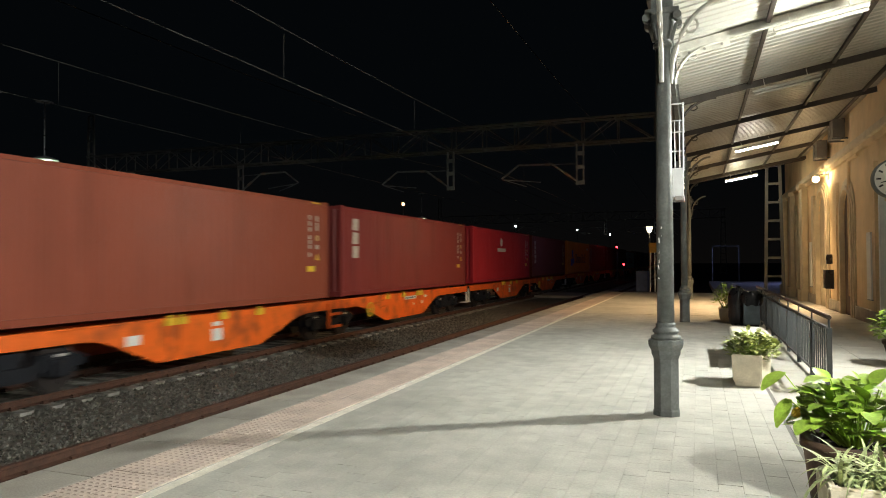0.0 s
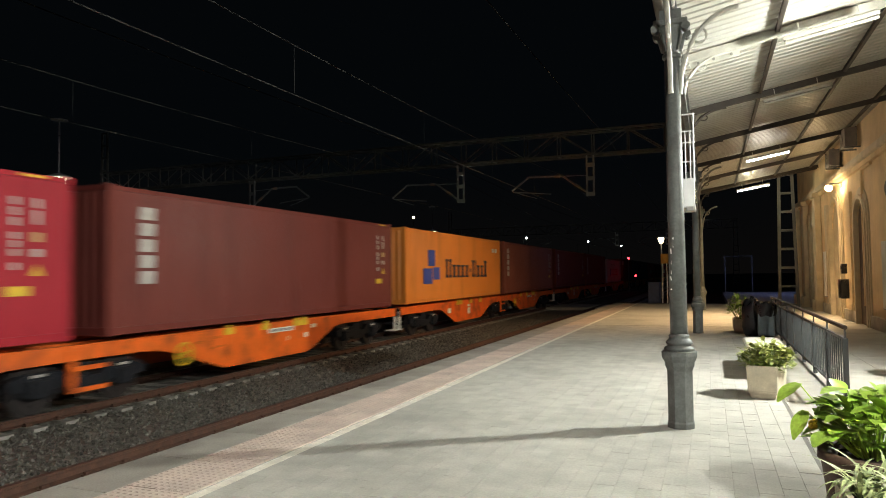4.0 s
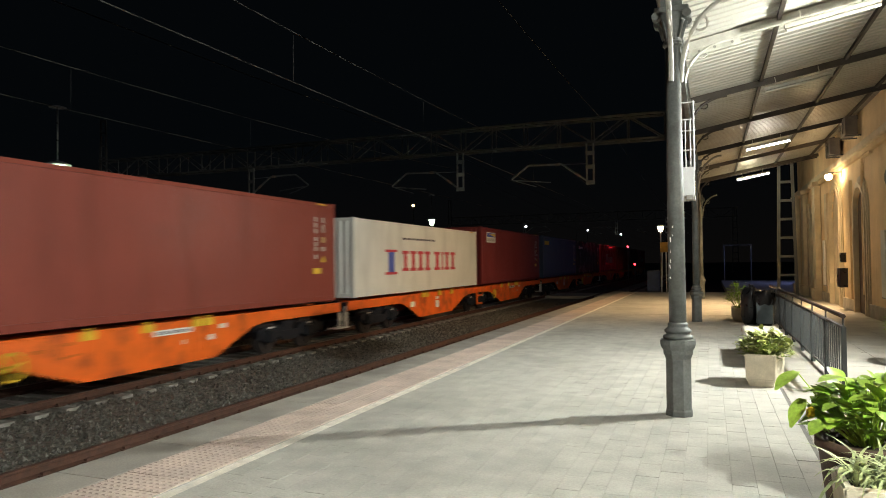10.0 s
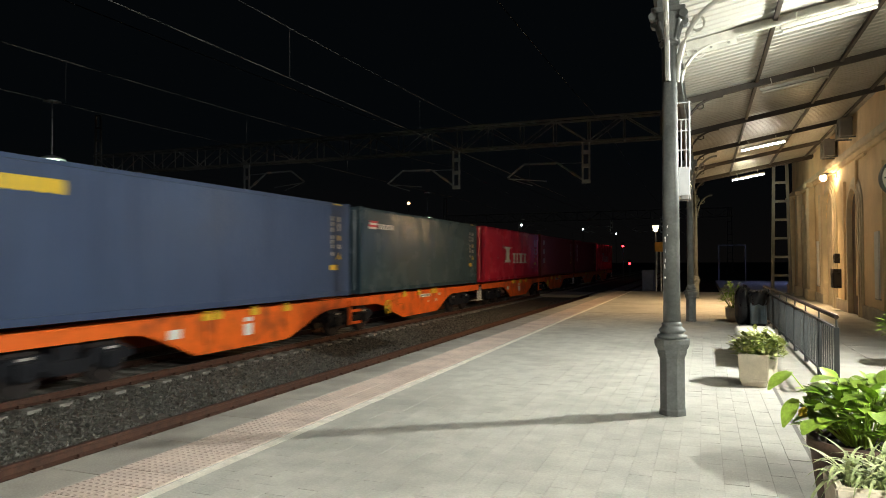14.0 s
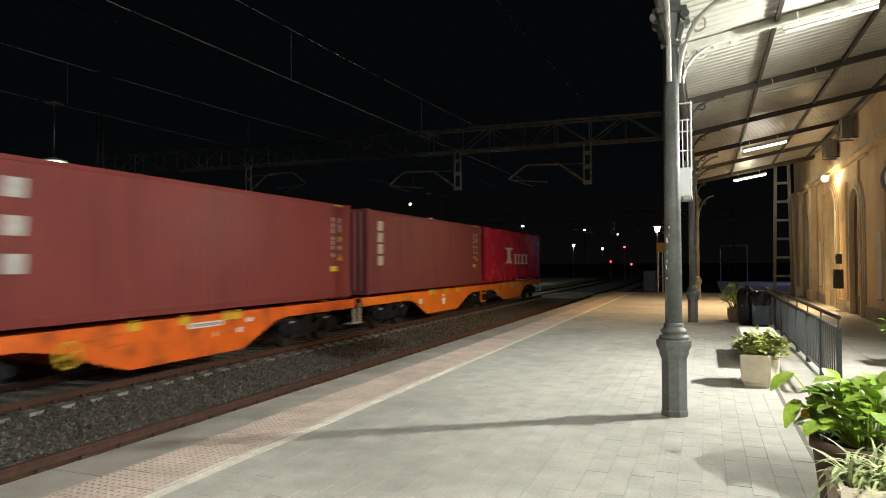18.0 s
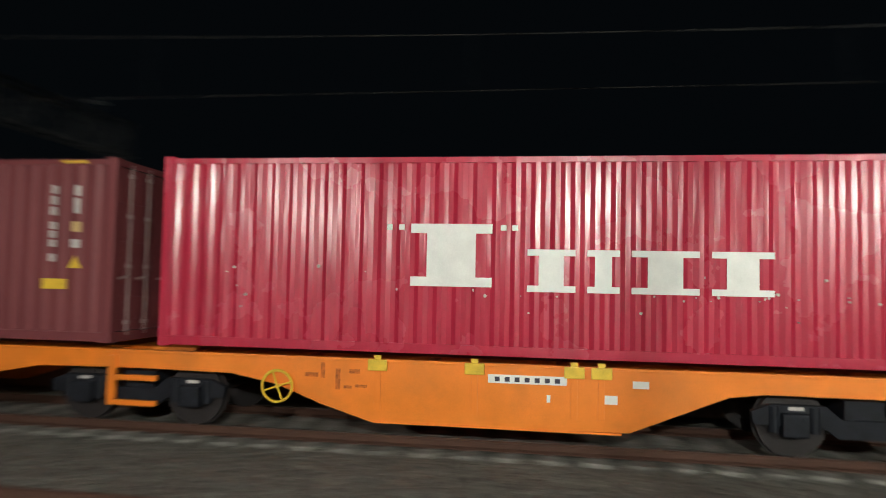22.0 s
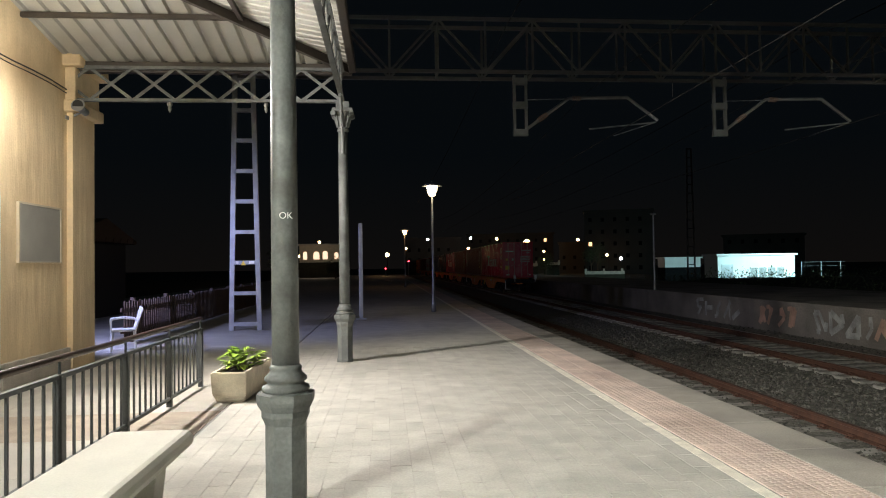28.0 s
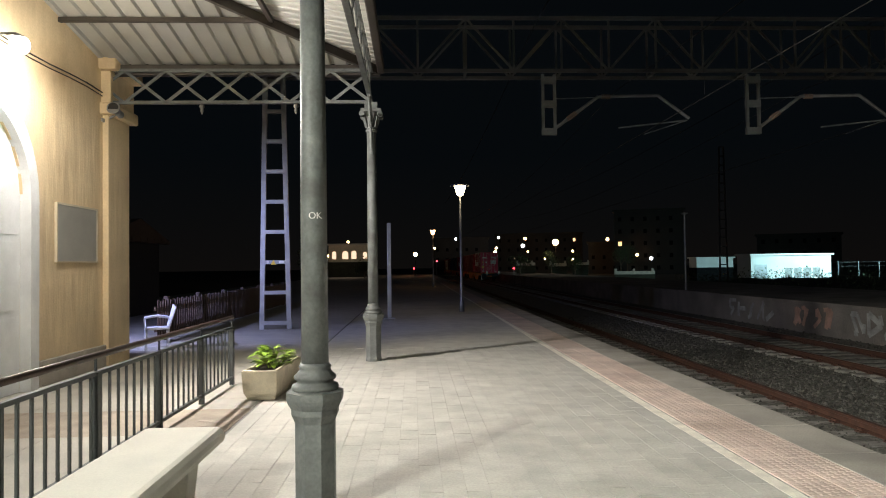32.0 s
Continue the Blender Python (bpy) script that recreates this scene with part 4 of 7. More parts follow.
def end_mesh():
    n, x0, x1, z0, z1 = 9, -CW + 0.12, CW - 0.12, 0.155, CH - 0.11
    p = (x1 - x0) / n
    prof = []
    for i in range(n):
        a = x0 + i * p
        prof += [(a, 0), (a + 0.26 * p, 0), (a + 0.5 * p, 0.045), (a + 0.76 * p, 0.045)]
    prof.append((x1, 0))
    vs_ = sum([[(x, 0.03 + d, z0), (x, 0.03 + d, z1)] for x, d in prof], [])
    fs_ = [(2 * i, 2 * i + 1, 2 * i + 3, 2 * i + 2) for i in range(len(prof) - 1)]
    me = bpy.data.meshes.new("end_panel"); me.from_pydata(vs_, [], fs_); me.materials.append(None)
    return me


def bmme(name, fn):
    bm = bmesh.new(); fn(bm)
    return mesh_of(name, bm, None)


def frame_rails(bm):
    for sx in (-1, 1):
        box(bm, sx * (CW - 0.03) - 0.03, sx * (CW - 0.03) + 0.03, 0.1, CLEN - 0.1, 0.02, 0.16, 0.006)
        box(bm, sx * (CW - 0.03) - 0.03, sx * (CW - 0.03) + 0.03, 0.1, CLEN - 0.1, CH - 0.115, CH - 0.03, 0.006)
    for y in (0.05, CLEN - 0.05):
        box(bm, -CW + 0.1, CW - 0.1, y - 0.05, y + 0.05, 0.01, 0.16)
        box(bm, -CW + 0.1, CW - 0.1, y - 0.05, y + 0.05, CH - 0.12, CH - 0.02)


ME_SIDE, ME_END = side_mesh(), end_mesh()
ME_RAILS = bmme("frame_rail", frame_rails)
ME_ROOF = bmme("roof_panel", lambda bm: box(bm, -CW + 0.03, CW - 0.03, 0.05, CLEN - 0.05, CH - 0.09, CH - 0.05))
ME_FLOOR = bmme("floor_panel", lambda bm: box(bm, -CW + 0.05, CW - 0.05, 0.05, CLEN - 0.05, 0.05, 0.15))
ME_POST = bmme("corner_post", lambda bm: box(bm, -0.07, 0.07, -0.07, 0.07, 0.1, CH - 0.1, 0.01))
ME_CAST = bmme("corner_casting", lambda bm: box(bm, -0.085, 0.085, -0.09, 0.09, -0.06, 0.06, 0.008))
ME_FLAT = bmme("side_panel", lambda bm: box(bm, CW - 0.02, CW - 0.008, 0.1, CLEN - 0.1, 0.155, CH - 0.11))
for me in (ME_RAILS, ME_ROOF, ME_FLOOR, ME_POST, ME_CAST, ME_FLAT):
    me.materials.append(None)


def painted(name, me, material, parent, at=Matrix(), label=""):
    ob = piece(name, me, parent, at, label)
    ob.material_slots[0].link = "OBJECT"
    ob.material_slots[0].material = material
    return ob


def marks(parent, y0, y1, z0, z1, material, label="", name="marking", x=CW):
    bm = bmesh.new()
    box(bm, x - 0.004, x + 0.004, y0, y1, z0, z1)
    return part(name, bm, material, parent, label)


def ship_container(paint, label, smooth=False):
    c = thing("shipping_container", pose(T2, 0, RAIL + CB), label, "shipping container", "containers on the goods train")
    flat = ME_FLAT if smooth else ME_SIDE
    painted("side_panel", flat, paint, c)
    painted("side_panel", flat, paint, c, Matrix.Translation((0, CLEN, 0)) @ pose(0, 0, 0, 0, 0, 180))
    painted("end_panel", ME_END, paint, c)
    painted("frame_rail", ME_RAILS, paint, c)
    painted("roof_panel", ME_ROOF, paint, c)
    painted("floor_panel", ME_FLOOR, paint, c)
    for sx in (-1, 1):
        for y in (0.07, CLEN - 0.07):
            painted("corner_post", ME_POST, paint, c, pose(sx * (CW - 0.07), y, 0))
            for z in (0.06, CH - 0.06):
                painted("corner_casting", ME_CAST, paint, c, pose(sx * (CW - 0.082), y + (0.018 if y < 1 else -0.018), z))
    # doors at the rear
    for sx in (-1, 1):
        bm = bmesh.new()
        lo, hi = (0.01, CW - 0.14) if sx > 0 else (-CW + 0.14, -0.01)
        box(bm, lo, hi, CLEN - 0.08, CLEN - 0.04, 0.17, CH - 0.13, 0.01)
        d = part("door", bm, paint, c, "ribbed steel door leaf")
        for k in range(4):
            z = 0.35 + k * 0.62
            bm = bmesh.new()
            box(bm, lo + 0.05, hi - 0.05, CLEN - 0.045, CLEN - 0.025, z, z + 0.36, 0.006)
            part("door_panel", bm, paint, d)
        for f in (0.28, 0.74):
            x = lo + (hi - lo) * f
            bm = bmesh.new()
            rod(bm, (x, CLEN - 0.005, 0.1), (x, CLEN - 0.005, CH - 0.06), 0.02, 8)
            for z in (0.3, 1.2, 2.0, 2.65):
                box(bm, x - 0.05, x + 0.05, CLEN - 0.03, CLEN + 0.012, z - 0.03, z + 0.03)
            bar(bm, (x, CLEN + 0.01, 1.05), (x + 0.28, CLEN + 0.01, 1.0), 0.02, 0.035)
            part("lock_bar", bm, M_BAR, d, "steel door lock bar")
    return c


def glyphs(c, y, z, widths, h, material, gap, label, stem=0.55):
    """A word as plain slab-ended uprights, one for each letter, upright heights from a list or all alike."""
    for k, w in enumerate(widths):
        hh = h[k] if isinstance(h, tuple) else h
        if w > 0:
            bm = bmesh.new()
            t, e = w * (1 - stem) / 2, hh * 0.15
            prism(bm, [(y, z), (y + w, z), (y + w, z + e), (y + w - t, z + e), (y + w - t, z + hh - e), (y + w, z + hh - e), (y + w, z + hh), (y, z + hh), (y, z + hh - e), (y + t, z + hh - e), (y + t, z + e), (y, z + e)], "x", CW - 0.004, CW + 0.004)
            part("lettering", bm, material, c, label)
        y += abs(w) + gap


def code_block(c, y, z, col=M_LETDIM):
    """Small code rows near the rear top of a side, as plain bars."""
    for a, b in ((0.0, 0.13), (0.17, 0.30), (0.34, 0.47), (0.58, 0.69), (0.72, 0.83), (0.86, 0.97), (1.08, 1.2)):
        marks(c, y - 0.40, y - 0.30, z - b, z - a, col)
    for a, b in ((0.0, 0.16), (0.2, 0.44)):
        marks(c, y, y + 0.09, z - b, z - a, col)
    marks(c, y - 0.03, y + 0.13, z - 0.73, z - 0.57, M_YELDIM, "small amber label")
    marks(c, y - 0.03, y + 0.12, z - 0.98, z - 0.85, col)
    bm = bmesh.new()
    prism(bm, [(y - 0.06, z - 1.3), (y + 0.16, z - 1.3), (y + 0.05, z - 1.1)], "x", CW - 0.004, CW + 0.004)
    part("marking", bm, M_YEL, c, "yellow warning triangle")


def column_text(c, y, z, n, w, h, gap, col=M_LETDIM):
    for k in range(n):
        top = z - k * (h + gap)
        bm = bmesh.new()
        k2 = 0.06 * w
        prism(bm, [(y + k2, top), (y + w, top), (y + w - k2, top - h), (y, top - h)], "x", CW - 0.004, CW + 0.004)
        part("marking", bm, col, c, "white painted block of writing")


def container_paint(name, col, rough=0.33, spec=0.5, dirt=None, amount=0.4):
    return mat(name, col, rough, 0.0, spec=spec, var=0.07, scale=0.9, bump=0.05, fine=25, dirt=dirt or tuple(v * 0.45 for v in col), dirt_amount=amount, dirt_scale=0.9, dent=1.6, streak=0.22)


CONT = [
    ("brown_red_paint", (0.33, 0.085, 0.05), "faded brown-red corrugated shipping container with a stained side"),
    ("dull_red_paint", (0.27, 0.05, 0.045), "dull red corrugated shipping container with white blocks of writing"),
    ("bright_red_paint", (0.42, 0.030, 0.045), "bright red corrugated shipping container with a round white emblem"),
    ("dark_brown_paint", (0.22, 0.055, 0.045), "dark red-brown corrugated shipping container"),
    ("orange_paint", (0.78, 0.27, 0.05), "orange corrugated shipping container with dark lettering blocks"),
    ("pale_brown_paint", (0.32, 0.105, 0.07), "pale brown corrugated shipping container with white blocks of writing"),
    ("red_brown_paint", (0.27, 0.065, 0.05), "red-brown corrugated shipping container with white blocks of writing"),
    ("brick_brown_paint", (0.29, 0.07, 0.05), "brick-brown corrugated shipping container with white blocks of writing"),
    ("white_reefer_paint", (0.72, 0.73, 0.69), "smooth white refrigerated container with red lettering blocks"),
    ("maroon_paint", (0.24, 0.046, 0.046), "maroon corrugated shipping container with a yellow and white label"),
    ("slate_blue_paint", (0.066, 0.098, 0.185), "slate-blue corrugated shipping container with a yellow label"),
    ("dark_teal_paint", (0.05, 0.085, 0.105), "dark teal corrugated shipping container with small white writing"),
    ("crimson_paint", (0.46, 0.024, 0.055), "crimson corrugated shipping container with large white lettering blocks"),
    ("rust_red_paint", (0.28, 0.06, 0.055), "rust-red corrugated shipping container with white blocks of writing"),
    ("purple_brown_paint", (0.23, 0.065, 0.07), "purple-brown corrugated shipping container with white blocks of writing"),
    ("crimson_worn_paint", (0.47, 0.024, 0.057), "worn crimson corrugated shipping container with large white lettering blocks"),
]
BOXES = []
for i, (pn, col, lab) in enumerate(CONT):
    if i not in (2, 4, 8, 12, 15):
        col = tuple(v * 0.84 for v in col)
    BOXES.append(ship_container(container_paint(pn, col, 0.26 if i in (11, 12, 15) else 0.40, 0.55 if i in (12, 15) else 0.3 if i == 11 else 0.15), lab, smooth=(i == 8)))


def big_word(c):
    """Large white company lettering drawn as plain blocks."""
    glyphs(c, 3.90, 0.99, (1.18,), 0.90, M_LETTER, 0.03, "tall white slab-ended upright", 0.6)
    glyphs(c, 5.58, 0.94, (0.67, 0.44, 0.90, 0.80), 0.60, M_LETTER, 0.16, "white slab-ended upright", 0.52)
    for y in (3.58, 3.76, 5.24, 5.40):
        marks(c, y - 0.04, y + 0.04, 1.80, 1.88, M_LETTER)
    # scattered pale flecks: glints off dents and scrapes, painted on the side
    rc = random.Random(12)
    bm = bmesh.new()
    for k in range(34):
        y, z, r = rc.uniform(0.8, CLEN - 1.5), rc.choice((0.62, 0.86, 0.92, 1.2)) + rc.uniform(-0.06, 0.06), rc.uniform(0.012, 0.03)
        turn = rc.uniform(0, 3)
        prism(bm, [(y + r * rc.uniform(0.5, 1.2) * math.cos(turn + q), z + r * rc.uniform(0.5, 1.2) * math.sin(turn + q)) for q in (0, 1.1, 2.3, 3.4, 4.9)], "x", CW - 0.044, CW - 0.003)
    part("paint_chips", bm, M_LETDIM, c, "pale flecks painted as glints on dents and scrapes")


for i in (12, 15):
    big_word(BOXES[i])
for i in range(16):
    if i not in (4, 8):
        code_block(BOXES[i], CLEN - 0.7, 2.45)
        marks(BOXES[i], CLEN - 1.2, CLEN - 0.78, 0.82, 0.98, M_YEL, "yellow warning label")
    marks(BOXES[i], CLEN - 0.95, CLEN - 0.5, CH - 0.09, CH - 0.05, M_YEL, "yellow striped height mark")
for i in (1, 3, 5, 6, 7, 13, 14):
    column_text(BOXES[i], 0.6 if i == 5 else 0.75, 2.51, 3 if i in (1, 13) else 4 if i == 14 else 5, 0.42, 0.38 if i == 1 else 0.33 if i > 12 else 0.25, 0.3 if i == 13 else 0.07)
# orange box: emblem and word
b = BOXES[4]
for y0, y1, z0, z1 in ((2.2, 2.9, 1.45, 2.1), (1.7, 2.6, 0.73, 1.35), (2.7, 3.4, 0.9, 1.4)):
    marks(b, y0, y1, z0, z1, M_LETBLU, "blue emblem block")
for k, (w, hh) in enumerate(((0.30, 0.80), (0.30, 0.80), (0.46, 0.56), (0.46, 0.56), (0.46, 0.56), (0.46, 0.56), (0.3, 0.14), (0.34, 0.8), (0.16, 0.8), (0.46, 0.56), (0.46, 0.56), (0.46, 0.8))):
    z0 = 1.22 if k == 6 else 0.97
    glyphs(b, 4.12 + sum((0.30, 0.30, 0.46, 0.46, 0.46, 0.46, 0.3, 0.34, 0.16, 0.46, 0.46, 0.46)[:k]) + 0.1 * k, z0, (w,), hh, M_LETBLK, 0, "dark lettering block", 0.5)
for k in range(2):
    marks(b, CLEN - 1.4 + 0.5 * k, CLEN - 1.1 + 0.5 * k, 2.2, 2.4, M_LETTER)
# white box: red word
b = BOXES[8]
marks(b, 2.25, 3.2, 0.78, 0.88, M_LETRED, "red emblem bar")
marks(b, 2.25, 3.2, 1.67, 1.77, M_LETRED, "red emblem bar")
marks(b, 2.5, 2.95, 0.88, 1.67, M_LETBLU, "blue emblem block")
glyphs(b, 3.65, 0.9, (0.55, 0.55, 0.55, 0.55, -0.12, 0.62, 0.22, 0.55, 0.55), 0.84, M_LETRED, 0.16, "red lettering block", 0.45)
for k in range(8):
    marks(b, 3.7 + 0.4 * k, 4.0 + 0.4 * k, 2.2, 2.28, M_LETBLK)
b = BOXES[2]
bm = bmesh.new()
rod(bm, (CW - 0.004, 5.3, 2.2), (CW + 0.004, 5.3, 2.2), 0.24, 24)
part("emblem", bm, M_LETTER, b, "round white emblem")
marks(b, 4.5, 6.2, 1.65, 1.85, M_LETTER, "white lettering bar")
b = BOXES[9]
lp = marks(b, 0.85, 2.35, 2.12, 2.64, M_LETTER, "white painted panel")
marks(lp, 0.90, 2.30, 2.40, 2.60, M_LETBLU, "dark blue band", x=CW + 0.006)
bm = bmesh.new()
prism(bm, [(1.25, 2.54), (2.28, 2.42), (2.28, 2.58)], "x", CW + 0.011, CW + 0.015)
part("marking", bm, M_YEL, lp, "yellow wedge")
for k in range(6):
    marks(lp, 0.95 + 0.22 * k, 1.1 + 0.22 * k, 2.18, 2.34, M_LETDIM, x=CW + 0.006)
b = BOXES[10]
for k in range(7):
    marks(b, 0.5 + 0.2 * k, 0.68 + 0.2 * k, 2.27 + 0.02 * (k % 2), 2.53, M_YEL, "yellow label block")
b = BOXES[11]
for k, m_ in enumerate((M_LETTER, M_LETRED, M_LETTER, M_LETRED)):
    marks(b, 0.55 + 0.04 * k, 1.15 + 0.02 * k, 2.18 + 0.07 * k, 2.25 + 0.07 * k, m_, "striped emblem bar")
glyphs(b, 1.3, 2.2, (0.2, 0.14, 0.14, 0.18, 0.12, 0.16), 0.17, M_LETTER, 0.05, "white writing block")

# rear doors of the last box: small labels as plain bars
b = BOXES[15]
for x0, x1, z0, z1, m_ in ((0.35, 1.0, 2.08, 2.17, M_LETTER), (0.72, 1.04, 0.67, 0.97, M_YEL), (0.84, 1.0, 1.4, 1.55, M_YEL), (0.36, 0.5, 1.38, 1.57, M_LETTER), (0.72, 0.95, 0.2, 0.3, M_LETTER),
                           (-1.06, -0.28, 2.15, 2.24, M_LETDIM), (-0.95, -0.66, 1.98, 2.07, M_LETDIM), (-0.95, -0.2, 1.68, 1.75, M_LETDIM), (-0.95, -0.2, 1.54, 1.62, M_LETDIM), (-0.95, -0.2, 1.4, 1.48, M_LETDIM), (-0.95, -0.2, 1.27, 1.34, M_LETDIM), (-1.0, -0.88, 0.2, 0.27, M_LETTER)):
    bm = bmesh.new()
    box(bm, x0, x1, CLEN - 0.022, CLEN - 0.016, z0, z1)
    part("marking", bm, m_, b)
# the refrigerated box is of the lower kind
for ob in BOXES[8].children:
    ob.matrix_basis = Matrix.Diagonal((1, 1, 2.591 / CH, 1)) @ ob.matrix_basis
WAGONS = [wagon()]
for k in range(7):
    WAGONS.append(copy_thing(WAGONS[0], pose(T2, 0, RAIL)))
for x in (0.38, -1.3):
    bm = bmesh.new()
    box(bm, x - 0.1, x + 0.1, HALF + CLEN + 0.45, HALF + CLEN + 0.5, 1.12, 1.42, 0.01)
    box(bm, x - 0.025, x + 0.025, HALF + CLEN + 0.44, HALF + CLEN + 0.47, 0.9, 1.12)
    part("tail_plate", bm, M_LETTER, WAGONS[7], "white square tail plate")
# the last wagon takes the amber copy, its lighting put into the paint
for w in WAGONS[7:]:
    for ob in w.children_recursive:
        if ob.type == "MESH" and ob.data.materials[0] == M_SILL:
            ob.material_slots[0].link = "OBJECT"
            ob.material_slots[0].material = M_SILLY
# place of the train's first container at each time
TRAIN = [(0, 5.98), (3, -20.4), (6, -48.93), (9.5, -81.7), (13, -115.3), (16, -144.6), (19, -174.45), (21, -194.25), (23, -213.6), (24, -223.7), (26, -244.0), (29, -274.9), (32, -306.0)]


# ---- railings ----
def railing(x, y0, y1, label, n_posts):
    r = thing("metal_railing", pose(x, y0, 0), label, "railing", "railings along the station front")
    L = y1 - y0
    bm = bmesh.new()
    rod(bm, (0, -0.02, 0.93), (0, L + 0.02, 0.93), 0.028, 12)
    part("handrail", bm, M_HAND, r, "round worn brown handrail", True)
    for z, h in ((0.79, 0.035), (0.10, 0.035)):
        boxpart("frame_bar", (-0.02, 0.02, 0, L, z - h / 2, z + h / 2), M_FENCE, r, 0.004)
    for i in range(n_posts):
        y = L * i / (n_posts - 1)
        boxpart("post", (-0.03, 0.03, y - 0.03, y + 0.03, 0, 0.80), M_FENCE, r, 0.006, "square steel post")
        bm = bmesh.new()
        rod(bm, (0, y, 0.79), (0, y, 0.915), 0.012, 8)
        part("handrail_support", bm, M_FENCE, r)
    bm = bmesh.new()
    box(bm, -0.008, 0.008, -0.014, 0.014, 0.11, 0.78)
    me = mesh_of("baluster", bm, M_FENCE)
    k = int(L / 0.165)
    for i in range(1, k):
        piece("baluster", me, r, pose(0, L * i / k, 0))
    return r


railing(1.50, -10.05, -1.9, "grey-green steel railing with a worn brown handrail beside the bench", 7)
railing(1.52, 9.65, 20.6, "grey-green steel railing with a worn brown handrail by the station door", 9)


# ---- benches ----
def bench(x, y, label):
    b_ = thing("stone_bench", pose(x, y, 0), label, "bench", "concrete benches by the railing")
    bm = bmesh.new()
    prof = [(sx * (0.24 + 0.065 * math.sin(q)), 0.395 + 0.065 * math.cos(q)) for sx, qs in ((1, (0, 0.5, 1.05, 1.6, 2.1, 2.6, 3.14)), (-1, (3.14, 2.6, 2.1, 1.6, 1.05, 0.5, 0))) for q in qs]
    prism(bm, prof, "y", -1.05, 1.05)
    part("seat", bm, M_BENCH, b_, "thick pale seat slab with rounded edges")
    for s in (-0.55, 0.55):
        bm = bmesh.new()
        prism(bm, [(-0.20, 0), (0.20, 0), (0.24, 0.332), (-0.24, 0.332)], "y", s - 0.10, s + 0.10)
        part("leg", bm, M_BENCH, b_, "tapered concrete support")
    return b_


bench(0.65, -4.42, "pale cast-concrete bench beside the grey railing")
bench(0.80, 12.3, "pale cast-concrete bench beyond the flower planter")


# ---- plants ----
rp = random.Random(11)


def leaf_blade(vs_, fs_, base, way, length, width, droop, fold=0.25, segs=4):
    """A pointed leaf from base along way, bending down."""
    base, way = Vector(base), Vector(way).normalized()
    side = way.cross(Vector((0, 0, 1)))
    if side.length < 0.01:
        side = Vector((1, 0, 0))
    side.normalize()
    up = side.cross(way)
    k = len(vs_)
    for i in range(segs + 1):
        u = i / segs
        c = base + way * length * u - Vector((0, 0, 1)) * droop * length * u * u
        w = width * math.sin(math.pi * min(0.97, 0.12 + 0.88 * u)) ** 0.8 * 0.5
        vs_.extend([c - side * w + up * w * fold, c, c + side * w + up * w * fold])
    for i in range(segs):
        a = k + 3 * i
        fs_.extend([(a, a + 3, a + 4, a + 1), (a + 1, a + 4, a + 5, a + 2)])


def foliage(name, parent, material, label, spots):
    vs_, fs_ = [], []
    for sp in spots:
        leaf_blade(vs_, fs_, *sp)
    me = bpy.data.meshes.new(name); me.from_pydata([tuple(v) for v in vs_], [], fs_); me.materials.append(material)
    for p in me.polygons:
        p.use_smooth = True
    ob = new(name, me); ob.parent = parent
    return tagged(ob, label, kind="stuff")


def planter(x, y, w, l, h, label):
    p = thing("stone_planter", pose(x, y, 0), label, "planter", "cast-stone planters on the platform")
    bm = bmesh.new()
    t = 0.05
    outer = [(-w * 0.47, -l * 0.47), (w * 0.47, -l * 0.47), (w * 0.47, l * 0.47), (-w * 0.47, l * 0.47)]
    top = [(a * 0.5 / 0.47, b * 0.5 / 0.47) for a, b in outer]
    inn = [(a * (w / 2 - t) / (w / 2), b * (l / 2 - t) / (l / 2)) for a, b in top]
    foot = [(a * 0.86, b * 0.93) for a, b in outer]
    rings = [[bm.verts.new((a, b, z)) for a, b in r] for r, z in ((foot, 0), (foot, 0.03), (outer, 0.09), (top, h), (inn, h), (inn, h - 0.1))]
    for r0, r1 in zip(rings, rings[1:]):
        for i in range(4):
            bm.faces.new((r0[i], r0[(i + 1) % 4], r1[(i + 1) % 4], r1[i]))
    bm.faces.new(rings[0][::-1])
    bmesh.ops.bevel(bm, geom=[e for e in bm.edges], offset=0.012, segments=2, affect="EDGES")
    part("trough", bm, M_PLANTER, p, "cream cast-stone trough with worn corners")
    boxpart("soil", (-w / 2 + t, w / 2 - t, -l / 2 + t, l / 2 - t, h - 0.12, h - 0.05), M_POTSOIL, p, 0, "dark potting soil")
    return p


def stems(parent, pts, material=None):
    bm = bmesh.new()
    for a, b, r in pts:
        rod(bm, a, b, r, 5, r * 0.5)
    return tagged(part("greenery", bm, material or M_LEAF, parent, "green undergrowth below the leaves"), kind="stuff")


def bushy(parent, z0, rad, h, n, size, material, label):
    sp, st = [], []
    for i in range(n):
        a, r, u = rp.random() * 6.283, rad * math.sqrt(rp.random()), rp.random()
        c = (r * math.cos(a), r * math.sin(a), z0 + h * (0.25 + 0.75 * u) * (1 - 0.5 * (r / rad) ** 2))
        s = size * (0.6 + 0.7 * rp.random())
        sp.append((c, (math.cos(a) + rp.uniform(-.6, .6), math.sin(a) + rp.uniform(-.6, .6), rp.uniform(-.1, .8)), s, s * 0.62, rp.uniform(0.1, 0.5)))
        if i % 6 == 0:
            st.append(((c[0] * 0.3, c[1] * 0.3, z0 - 0.05), c, 0.006))
    foliage("leaves", parent, material, label, sp)
    stems(parent, st)


# planter with a yellow-green shrub
p = planter(0.66, 10.0, 0.37, 0.72, 0.42, "cream cast-stone planter with a bushy yellow-green shrub")
p.rotation_euler[2] = radians(-14)
sp, st = [], []
